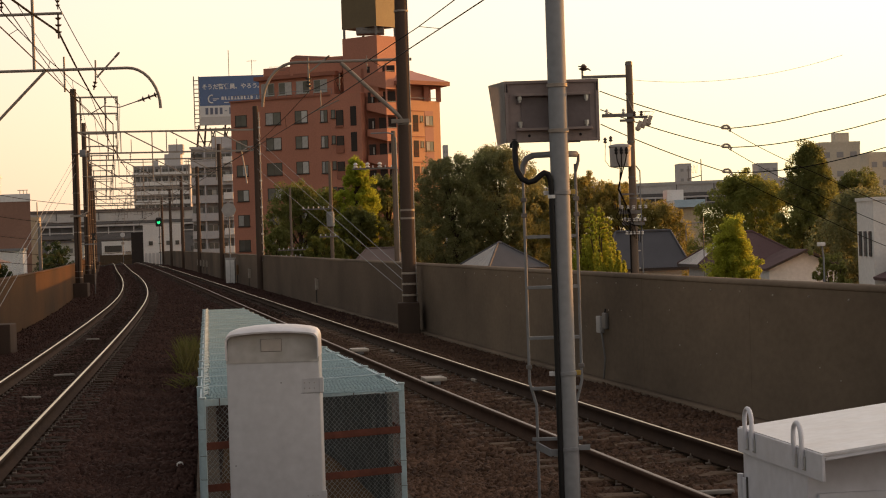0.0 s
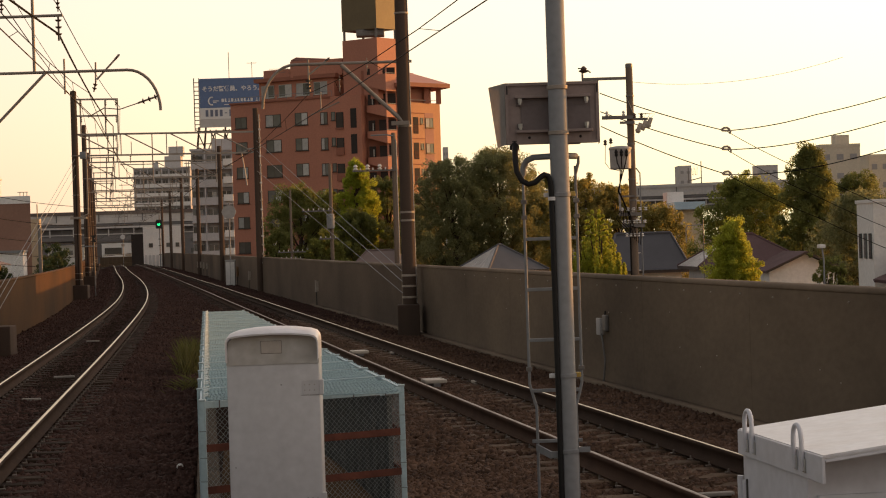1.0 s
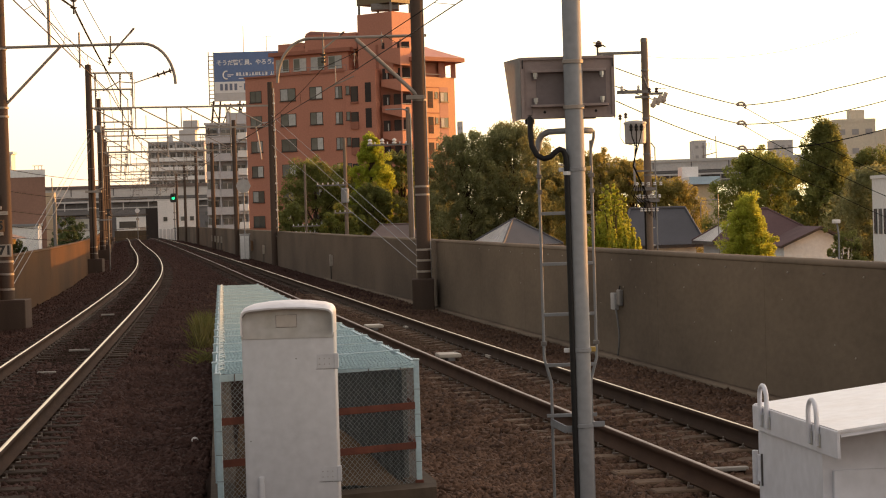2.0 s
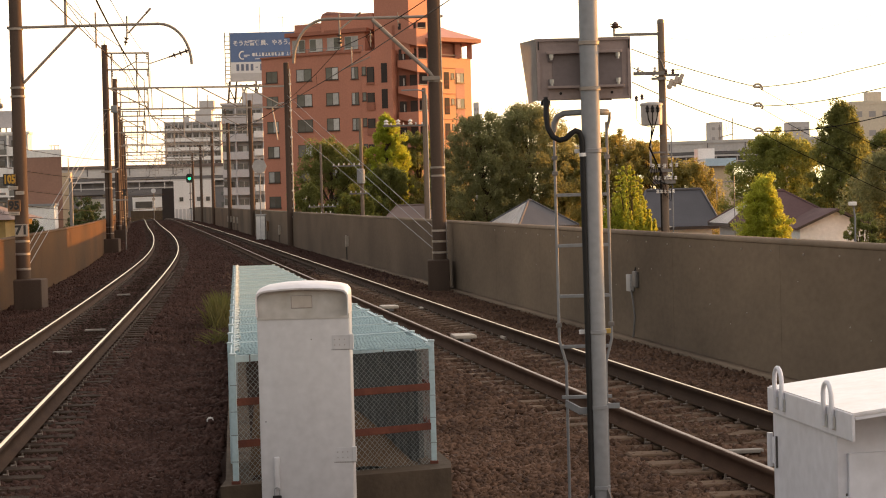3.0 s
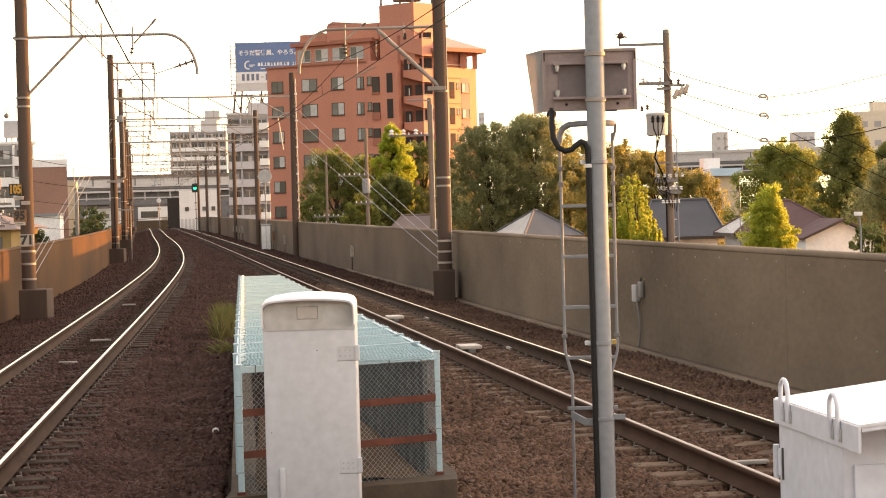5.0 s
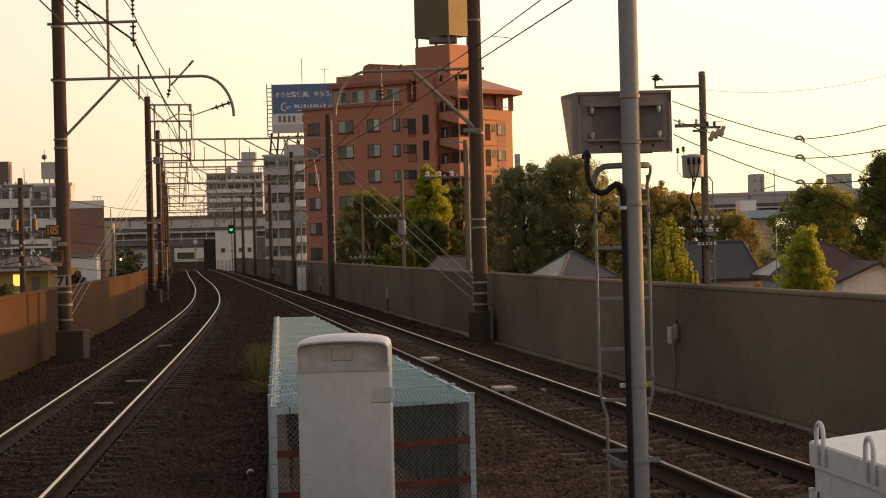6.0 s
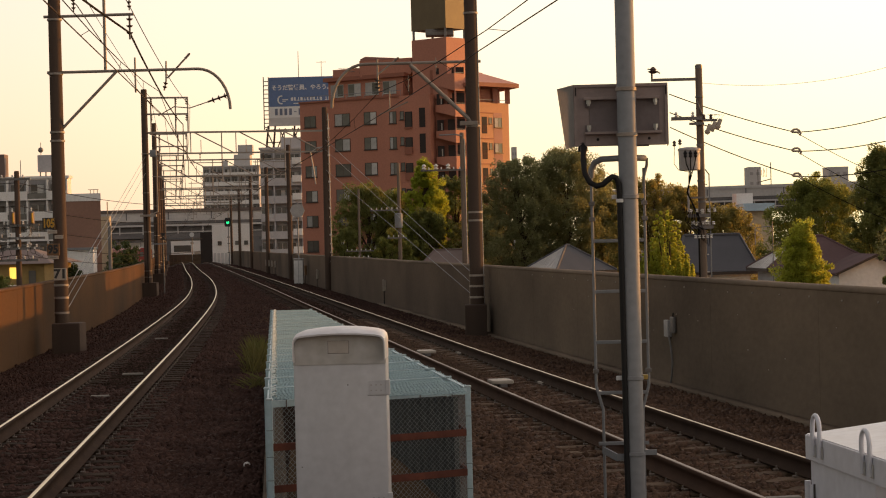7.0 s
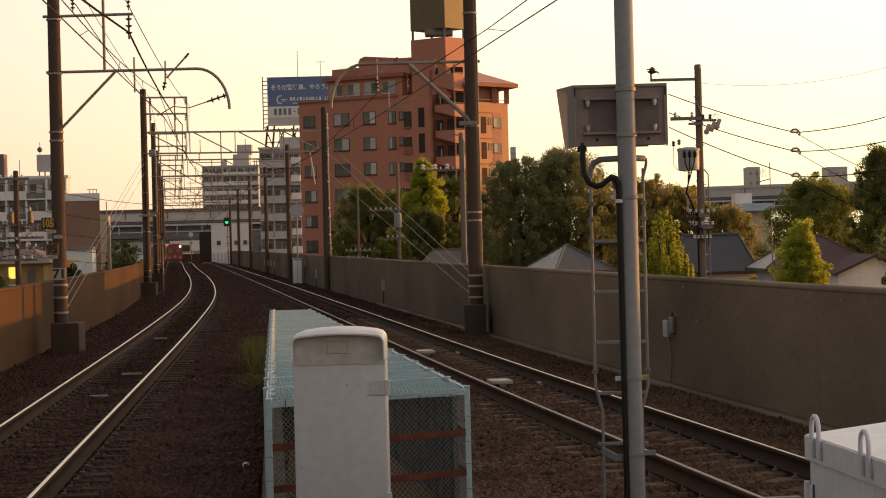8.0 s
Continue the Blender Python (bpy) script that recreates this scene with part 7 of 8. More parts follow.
for x0, x1, y, z1, mat, lab in ((83.0, 86.8, 640, 21.4, "haze_wall", "small distant office block"), (107.2, 113.4, 640, 20.8, "haze_wall", "distant block with a roof sign"), (65.2, 71.6, 330, 14.4, "beige_wall", "beige-grey apartment tower behind trees"), (75.6, 90, 342, 13.0, "beige_wall", "cream apartment block behind trees"), (10.6, 12.1, 620, 28.5, "haze_wall", "slim pale distant tower"), (4.5, 8.5, 620, 23.5, "haze_wall", "pale distant office block")):
    t = plain_building("office_building", lab, [(x0, y), (x1, y), (x1, y + 10), (x0, y + 10)], z1, mat, mat, 0.5)
    n = max(2, int((x1 - x0) / 1.7))
    for f in range(4):
        for k in range(n):
            x = x0 + (k + 0.25) * (x1 - x0) / n
            # grey in place of glass: haze put into the windows' colour
            part("window", box(shape(), x, x + (x1 - x0) / n * 0.5, y - 0.06, y - 0.01, z1 - 2.0 - 3 * f, z1 - 1.1 - 3 * f), "apt_dark", t)
    if y < 600:
        part("roof_house", box(shape(), x0 + (x1 - x0) * 0.45, x0 + (x1 - x0) * 0.8, y + 2, y + 5, z1 + 0.5, z1 + 2.0), mat, t)


bl = plain_building("shop_building", "cream building with a pale blue metal roof behind trees", [(31.8, 250), (35.1, 250), (35.1, 258), (31.8, 258)], 4.5, "cream")
part("roof", box(shape(), 31.6, 35.3, 249.0, 258.5, 4.5, 5.4), "roof_blue", bl, "pale blue-grey metal roof")
part("upper_wall", box(shape(), 31.4, 33.4, 254, 258, 5.3, 6.7), "plaster", bl, "warm cream upper storey")

# ---- houses behind the wall ----
def hip_house(cx, cy, w, d, eave, ridge, run, wall, roof, label, turn=0, side=None):
    t = thing("house", label, "house", pose(cx, cy, 0, 0, 0, turn), group="houses")
    part("wall", box(shape(), -w / 2 + 0.6, w / 2 - 0.6, -d / 2 + 0.6, d / 2 - 0.6, TOWN, eave), wall, t)
    r = shape()
    pts = ((-w / 2, -d / 2, eave), (w / 2, -d / 2, eave), (w / 2, d / 2, eave), (-w / 2, d / 2, eave), (-run / 2, 0, ridge), (run / 2, 0, ridge))
    v = [r.verts.new(p) for p in pts]
    for f in ((0, 1, 5, 4), (2, 3, 4, 5), (3, 2, 1, 0)):
        r.faces.new([v[i] for i in f])
    r.faces.new((v[1], v[2], v[5]))
    if not side:
        r.faces.new((v[3], v[0], v[4]))
    part("roof", r, roof, t)
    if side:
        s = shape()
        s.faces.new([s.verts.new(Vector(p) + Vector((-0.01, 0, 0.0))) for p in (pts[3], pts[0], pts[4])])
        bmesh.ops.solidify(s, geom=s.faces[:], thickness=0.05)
        part("roof_side", s, side, t, "roof side with sky light put into its pale colour")
    part("fascia", slab(shape(), [(-w / 2 - 0.03, -d / 2 - 0.03), (w / 2 + 0.03, -d / 2 - 0.03), (w / 2 + 0.03, d / 2 + 0.03), (-w / 2 - 0.03, d / 2 + 0.03)], eave - 0.2, eave - 0.02), "frame_dark", t)
    part("ridge_cap", tube(shape(), (-run / 2, 0, ridge + 0.02), (run / 2, 0, ridge + 0.02), 0.1, seg=6), roof, t)
    for a, b in ((0, 4), (1, 5), (2, 5), (3, 4)):
        part("hip_cap", tube(shape(), pts[a], pts[b], 0.08, seg=6), roof, t)
    if side:                        # standing seams on the paled side
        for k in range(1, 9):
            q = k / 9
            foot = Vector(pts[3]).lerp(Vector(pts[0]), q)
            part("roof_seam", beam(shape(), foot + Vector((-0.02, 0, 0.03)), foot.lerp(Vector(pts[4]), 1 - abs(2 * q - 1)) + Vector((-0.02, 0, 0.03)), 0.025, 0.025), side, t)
    window(t, pose(0, -d / 2 + 0.6, eave - 1.4), 1.6, 1.1, frame="frame_light")
    return t


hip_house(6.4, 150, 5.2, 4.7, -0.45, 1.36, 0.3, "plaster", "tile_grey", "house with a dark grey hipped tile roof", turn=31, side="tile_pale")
hip_house(-2.7, 190, 4.8, 6, -0.1, 1.05, 2.6, "cream", "tile_brown", "small house with a dull brown-grey roof")
hip_house(1.6, 200, 6.5, 6, -0.6, 0.45, 3.6, "cream", "tile_plum", "house with a dark brown roof")
hip_house(15.6, 140, 5.6, 6.0, -0.55, 1.85, 3.7, "plaster", "tile_grey", "house with a steep dark slate roof")
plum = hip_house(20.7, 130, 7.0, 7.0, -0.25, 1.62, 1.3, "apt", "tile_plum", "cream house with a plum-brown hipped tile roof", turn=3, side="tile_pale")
g = shape()
prism(g, [(-0.2, -6), (3.9, -6), (3.9, -0.6), (1.95, 0.36), (-0.2, -0.56)], -8.0, -3.0)
part("gable_wing", g, "plaster", plum, "pale gabled wing")
for x0, z0, x1, z1 in ((-0.5, -0.66, 1.95, 0.42), (1.95, 0.42, 4.3, -0.72)):
    g = shape()
    prism(g, [(x0, z0), (x1, z1), (x1, z1 + 0.12), (x0, z0 + 0.12)], -8.5, -2.6)
    part("wing_roof", g, "tile_plum", plum)
    g = shape()
    prism(g, [(x0, z0 - 0.03), (x1, z1 - 0.03), (x1, z1 + 0.1), (x0, z0 + 0.1)], -8.54, -8.505)
    part("bargeboard", g, "frame_dark", plum)


def white_house():
    t = thing("house", "white rendered house with narrow slit windows", "house", group="houses")
    part("wall", box(shape(), 24.45, 34, 110, 114, TOWN, 3.12), "plaster", t)
    part("roof_edge", box(shape(), 24.38, 34.1, 109.9, 114.1, 3.12, 3.3), "plaster", t)
    for k in range(3):
        part("slit_window", box(shape(), 24.36, 24.44, 110.45 + 1.2 * k, 110.9 + 1.2 * k, 0.15, 1.5), "glass", t)
    part("porch_roof", beam(shape(), (24.3, 108.2, -1.0), (27.8, 108.2, 0.4), 3.0, 0.18), "tile_plum", t)
    part("balcony_rail", box(shape(), 25.2, 32, 108.8, 108.9, 0.45, 0.55), "frame_light", t)
    part("wing", box(shape(), 25.6, 33, 108.9, 110, TOWN, 0.4), "plaster", t)


white_house()
# two unseen houses, added only to block the sun from wall and cabinet
hip_house(40.5, 31.5, 9.0, 33.0, 3.6, 4.2, 12.0, "plaster", "tile_grey", "unseen low house added to block the low sun", turn=0)
hip_house(38.5, 86.2, 9.0, 18.6, 6.0, 7.2, 3.0, "plaster", "tile_grey", "unseen two-storey house added to shade the left wall", turn=0)


# ---- poles and wires of the town ----
def town_pole(x, y, top, r, label, mat="pole_grey", arms=()):
    t = thing("utility_pole", label, "utility pole", pose(x, y, 0), group="utility poles")
    part("pole", lathe(shape(), [(r * 1.25, TOWN), (r, top), (r * 0.8, top + 0.06)], 14), mat, t, smooth=True)
    for z, x0, x1 in arms:
        a = part("crossarm", box(shape(), x0, x1, -r - 0.08, -r, z - 0.05, z + 0.05), "galv_dark", t)
        n = max(2, int(abs(x1 - x0) / 0.35))
        for k in range(n):
            q = x0 + (x1 - x0) * (k + 0.3) / n
            part("insulator", lathe(shape(), [(0.035, 0), (0.052, 0.03), (0.022, 0.06), (0.05, 0.09), (0.02, 0.14)], 8, (q, -r - 0.04, z + 0.05)), "porcelain", a, smooth=True)
    return t


up = town_pole(6.40, 60, 6.9, 0.10, "brown concrete utility pole with transformer, cut-outs and cables", arms=((5.41, -0.83, 0.12), (2.63, -0.42, 0.2), (2.30, -0.34, 0.3)))
up.matrix_basis = pose(6.43, 60, -0.15)
part("top_arm", box(shape(), -1.34, -0.05, -0.05, 0.05, 6.50, 6.58), "galv_dark", up)
part("pole_cap", lathe(shape(), [(0.106, 6.84), (0.106, 6.93), (0.05, 6.96)], 14), "galv_dark", up)
part("top_bracket", tube(shape(), (-1.34, 0, 6.5), (-1.34, 0, 6.8), 0.03), "galv_dark", up)
part("top_insulator", lathe(shape(), [(0.03, 0), (0.11, 0.03), (0.16, 0.07), (0.08, 0.1), (0.1, 0.13), (0.03, 0.2)], 12, (-1.30, 0, 6.72)), "porcelain_b", up, smooth=True)
part("tail_wire", pipe(shape(), [(-1.46, 0, 6.86), (-1.3, 0, 6.84), (-1.1, 0, 6.73)], 0.02, 6), "cable", up)
for z in (6.0, 5.2, 4.62, 3.6, 3.0):
    part("pole_band", lathe(shape(), [(0.108, 0), (0.118, 0.005), (0.118, 0.05), (0.108, 0.055)], 14, (0, 0, z)), "galv_dark", up)
part("arm_brace", tube(shape(), (-0.1, -0.12, 5.95), (0.1, -0.12, 5.42), 0.02), "galv_dark", up)
part("short_arm", box(shape(), -0.32, 0.1, -0.2, -0.12, 5.22, 5.29), "galv_dark", up)
part("cutout_arm", box(shape(), 0.08, 0.48, -0.2, -0.12, 5.31, 5.38), "galv_dark", up)
for k in range(3):
    c = part("cutout", box(box(shape(), -0.055, 0.055, -0.07, 0.07, 0.0, 0.30, 0.012), -0.075, 0.075, -0.08, 0.08, 0.04 + 0.05 * (k % 2), 0.10 + 0.05 * (k % 2), 0.01), "sign_tan", up, "pale boxed fuse cut-out", smooth=True)
    c.matrix_basis = pose(0.16 + 0.15 * k, -0.2, 4.95 + 0.07 * k, 0, 22, 0)
    part("cutout_wire", pipe(shape(), [(0.3 + 0.14 * k, -0.2, 5.26 + 0.06 * k), (0.42 + 0.13 * k, -0.2, 5.48), (0.2 + 0.1 * k, -0.2, 5.5)], 0.007, 5), "cable", up)
for x in (0.1, 0.3):
    part("pin_insulator", lathe(shape(), [(0.03, 0), (0.06, 0.03), (0.03, 0.06), (0.055, 0.09), (0.02, 0.14)], 10, (x, -0.16, 5.38)), "porcelain_b", up, smooth=True)
tr = part("transformer", lathe(shape(), [(0.27, 0), (0.30, 0.02), (0.31, 0.56), (0.33, 0.57), (0.33, 0.61), (0.29, 0.64), (0.1, 0.67)], 22, (-0.35, -0.26, 3.92)), "box_pale", up, "pale grey pole transformer", smooth=True)
for k in range(3):
    part("bushing", lathe(shape(), [(0.03, -0.02), (0.05, 0.02), (0.035, 0.06), (0.055, 0.1), (0.035, 0.14), (0.02, 0.18)], 8, (-0.50 + 0.15 * k, -0.58, 4.30)), "black", tr)
    part("lead", pipe(shape(), [(-0.50 + 0.15 * k, -0.6, 4.32), (-0.48 + 0.12 * k, -0.62, 4.1), (-0.40 + 0.05 * k, -0.6, 3.9), (-0.40, -0.4, 3.5)], 0.016, 6), "cable", tr)
for x, z in ((-0.77, 4.62), (-0.61, 4.66)):
    part("side_bushing", lathe(shape(), [(0.03, 0), (0.06, 0.03), (0.03, 0.07), (0.06, 0.1), (0.02, 0.16)], 8, (x, -0.26, z)), "porcelain_b", tr)
    part("side_lead", pipe(shape(), [(x, -0.26, z), (x - 0.02, -0.26, z - 0.5), (x + 0.1, -0.3, z - 0.68), (-0.3, -0.3, 3.86)], 0.009, 5), "cable", tr)
part("hanger", box(shape(), -0.08, 0.02, -0.2, -0.08, 4.0, 4.5), "galv_dark", up)
part("spacer_frame", box(shape(), -0.42, -0.36, -0.16, -0.10, 2.72, 3.42, 0.01), "box_pale", up, "pale vertical bracket")
part("frame_tie", box(shape(), -0.40, 0.05, -0.15, -0.11, 3.12, 3.17), "galv_dark", up)
for z, w in ((2.72, 0.34), (2.36, 0.3), (1.98, 0.22)):
    for k in range(5):
        part("spool", lathe(shape(), [(0.03, 0), (0.05, 0.02), (0.025, 0.05), (0.05, 0.08), (0.02, 0.1)], 8, (-w + 2 * w * k / 4, -0.2, z)), "porcelain", up, smooth=True)
for k in range(6):
    a = 0.05 * k
    part("jumper", pipe(shape(), [(-0.40 + a, -0.22, 2.75), (-0.52 + 2 * a, -0.24, 2.5 - a), (-0.30 + 2 * a, -0.24, 2.22), (-0.1 + a, -0.2, 2.0 - a)], 0.012, 5), "cable", up)
for k in range(7):
    part("step_bolt", box(shape(), 0.1, 0.155, -0.13, -0.1, 0.5 + 0.5 * k, 0.53 + 0.5 * k), "porcelain", up)
part("conduit", pipe(shape(), [(0.10, -0.12, 3.95), (0.21, -0.12, 3.8), (0.23, -0.12, TOWN)], 0.02, 6), "galv", up, "bright thin upright tube")
part("service_cable", pipe(shape(), [(-0.40, -0.4, 3.5), (-0.44, -0.3, 3.3), (-0.12, -0.16, 2.6), (-0.13, -0.16, TOWN)], 0.028, 6), "cable", up)

# the three service wires that sag from the pole, with their clamp knots
def wire(label, spans, r=0.015, drop=0.5, knot=None):
    t = thing("cable", label, "overhead cable", group="town cables")
    way = []
    for p, q in zip(spans, spans[1:]):
        way += sag(p, q, drop, 12)[bool(way):]
    part("strand", pipe(shape(), way, r, 5), "cable", t)
    if knot:
        k = shape()
        c = Vector(knot)
        pipe(k, [c + Vector(q) for q in ((-0.15, 0, 0.02), (-0.06, 0, 0.085), (0.03, 0, 0.09), (0.09, 0, 0.05), (0.13, 0, -0.03), (0.10, 0, -0.09))], 0.032, 8)
        tube(k, c + Vector((-0.12, 0, 0.01)), c + Vector((0.08, 0, 0.0)), 0.03)
        part("clamp", k, "sign_tan", t, "pale hooked splice clamp", smooth=True)
    return t


for z0, z1, e, low in ((5.98, 4.79, 5.17, 3.43), (5.45, 4.25, 4.48, 2.83), (5.03, 3.53, 3.67, 2.22)):
    wire("sagging service wire with a splice clamp", [(5.57, 60, z0), (9.17, 60, z1), (11.76, 60, e), (15.5, 60, e + 0.95)], drop=0.07, knot=(9.17, 60, z1))
    wire("service wire leading down to the houses", [(9.17, 60, z1), (11.72, 60, low), (15.0, 60, low - 1.5)], 0.010, drop=0.06)
wire("thin high wire above the wall", [(6.45, 60, 6.28), (12.6, 60, 6.8)], 0.006, 0.33)

p = town_pole(-0.85, 130, 8.55, 0.14, "grey utility pole with curved bracket before the apartments", arms=((6.3, -2.6, 0.1),))
part("bracket", pipe(shape(), [(0, -0.15, 8.4), (-0.4, -0.15, 8.5), (-1.4, -0.15, 8.48)], 0.05, 6), "galv", p)
part("conduit", tube(shape(), (0.17, -0.1, TOWN), (0.15, -0.1, 8.2), 0.04), "box_pale", p)
for k in range(3):
    part("insulator", lathe(shape(), [(0.1, 0), (0.16, 0.06), (0.06, 0.14), (0.15, 0.22), (0.05, 0.34)], 8, (-2.4 + 0.75 * k, -0.2, 6.35)), "porcelain", p)
p = town_pole(-5.6, 150, 7.5, 0.12, "utility pole with a small grey transformer among trees", arms=((4.2, -2.1, 0.1), (2.2, -0.9, 0.5)))
part("transformer", lathe(shape(), [(0.2, 0), (0.28, 0.03), (0.28, 1.0), (0.2, 1.08)], 14, (-0.05, -0.35, 2.9)), "galv", p, "small grey transformer")
p = town_pole(-10.2, 180, 6.5, 0.10, "thin grey pole with bundled cables", arms=((1.2, -1.2, 1.2), (0.6, -1.0, 1.0)))
p = town_pole(-19.85, 90, 5.35, 0.115, "dark utility pole with crossarms and bundled wires", "pole", arms=((5.05, -0.75, 0.62), (3.05, -0.68, 0.95), (2.5, -0.8, 1.2), (2.05, -0.9, 1.1), (1.55, -0.9, 0.9)))
for x in (-0.17, 0.66):
    can = part("transformer", lathe(shape(), [(0.09, 0), (0.13, 0.02), (0.13, 0.52), (0.10, 0.55)], 14, (x - 0.03, -0.16, 3.10)), "box_dark", p, "small dark pole transformer", smooth=True)
    # sunlit stripe on the dark can, put in as a yellow piece
    part("cover", lathe(shape(), [(0.03, 0), (0.045, 0.03), (0.045, 0.42), (0.03, 0.44)], 10, (x + 0.03, -0.30, 3.14)), "sign_yellow", can, "yellow strip standing for sunlight on the transformer")
    part("bushing", lathe(shape(), [(0.03, 0), (0.05, 0.03), (0.025, 0.07), (0.045, 0.1), (0.02, 0.16)], 8, (x - 0.03, -0.16, 3.65)), "porcelain", can)
tangle = random.Random(77)
for k in range(26):                     # jumpers and service leads slung between the arms
    x0, z0 = tangle.uniform(-0.85, 1.0), tangle.choice((2.1, 2.55, 3.0, 3.1))
    x1, z1 = x0 + tangle.uniform(-0.6, 0.6), z0 - tangle.uniform(0.1, 0.65)
    sway = tangle.uniform(-0.15, 0.15)
    part("jumper", pipe(shape(), [(x0, -0.26, z0), (x0 + sway, -0.28, (z0 + z1) / 2 - 0.12), (x1 - sway * 0.5, -0.28, z1 - 0.06), (x1, -0.26, z1 + 0.05)], 0.010, 5), "cable" if k % 3 else "arm", p)
for k in range(12):
    part("spool", lathe(shape(), [(0.03, 0), (0.05, 0.02), (0.025, 0.05), (0.05, 0.08), (0.02, 0.1)], 8, (tangle.uniform(-0.85, 1.0), -0.27, tangle.uniform(1.6, 2.7))), "porcelain", p, smooth=True)
part("brace", tube(shape(), (0.12, -0.2, 4.55), (0.5, -0.2, 5.03), 0.02), "galv_dark", p)
for z, e in ((4.9, 5.6), (3.9, 4.3), (3.0, 3.2), (2.3, 2.4), (1.8, 1.8)):
    wire("bundled dark town wire on poles", [(-28, 84, e), (-19.8, 90, z), (-15.6, 118, z - 0.6)], 0.014, 0.35)
p = town_pole(-16.78, 95, 3.1, 0.07, "thin steel pole outside the wall", "galv_dark")
# highlight along the pole's edge, put in as a pale tube
part("edge_highlight", tube(shape(), (0.08, -0.05, TOWN), (0.08, -0.05, 3.0), 0.025), "sign_tan", p)


def street_lamp(x, y, z, label):
    t = thing("street_lamp", label, "street lamp", pose(x, y, 0))
    part("post", pipe(shape(), [(0.06, 0, TOWN), (0.05, 0, z - 0.4), (0.0, 0, z)], 0.03, 8), "galv", t, smooth=True)
    part("lamp_head", box(shape(), -0.13, 0.09, -0.2, 0.2, z - 0.03, z + 0.1, 0.03), "plaster", t, smooth=True)


street_lamp(13.8, 70, 1.25, "small white street lamp head on a grey post")
t = thing("aerial", "thin house aerial on a post among the trees", "aerial", pose(17.1, 126, 0))
part("mast", pipe(shape(), [(0.6, 0, TOWN), (0.6, 0, 2.6)], 0.03, 6), "galv_dark", t)
part("arm", pipe(shape(), [(0.6, 0, 2.3), (-0.35, 0, 2.25), (-0.45, 0, 2.1), (-0.45, 0, 1.2)], 0.03, 6), "galv", t)
t = thing("aerial", "house television aerial on a thin mast", "aerial", pose(6.9, 92, 0))
part("mast", tube(shape(), (0, 0, -2), (0, 0, 1.9), 0.025), "galv", t)
for z in (0.9, 1.1):
    part("element", box(shape(), -0.2, 0.5, -0.02, 0.02, z, z + 0.03), "galv", t)


# gantry on the far expressway
t = thing("sign_gantry", "thin steel gantry standing on the far expressway", "gantry", pose(71.5, 533, 12.4))
for x, z in ((0.0, 5.5), (3.3, 7.2)):
    part("gantry_post", box(shape(), x - 0.11, x + 0.11, -0.1, 0.1, 0, z), "galv_dark", t)
part("gantry_beam", beam(shape(), (0, 0, 2.2), (3.3, 0, 3.0), 0.2, 0.25), "galv_dark", t)
for x in (0.9, 1.7):
    part("gantry_rod", pipe(shape(), [(x, 0, 5.4), (x + 0.1, 0, 3.8), (x + 0.5, 0, 3.6), (x + 0.6, 0, 5.8)], 0.07, 5), "galv_dark", t)

# ================= trees and weeds =================
def leaf_cloud(clumps, per, size, rng):
    """Leaves as small bent quads round each clump; clumps are rows of x, y, z, radius."""
    n = len(clumps) * per
    c = np.repeat(clumps, per, 0)
    d = rng.normal(size=(n, 3))
    d /= np.linalg.norm(d, axis=1)[:, None]
    pos = c[:, :3] + d * (c[:, 3:4] * rng.uniform(0.35, 1.0, (n, 1)) ** 0.6)
    a = rng.normal(size=(n, 3))
    a /= np.linalg.norm(a, axis=1)[:, None]
    b = np.cross(a, d + 0.3 * rng.normal(size=(n, 3)))
    b /= np.linalg.norm(b, axis=1)[:, None] + 1e-9
    s = size * rng.uniform(0.55, 1.25, (n, 1))
    a, b = a * s, b * s * 0.7
    nrm = np.cross(a, b) / s * 0.25
    v = np.stack([pos - a, pos + b * 1.3 + nrm, pos + a * 0.9], 1).reshape(-1, 3)
    return v, np.arange(n * 3).reshape(-1, 3)


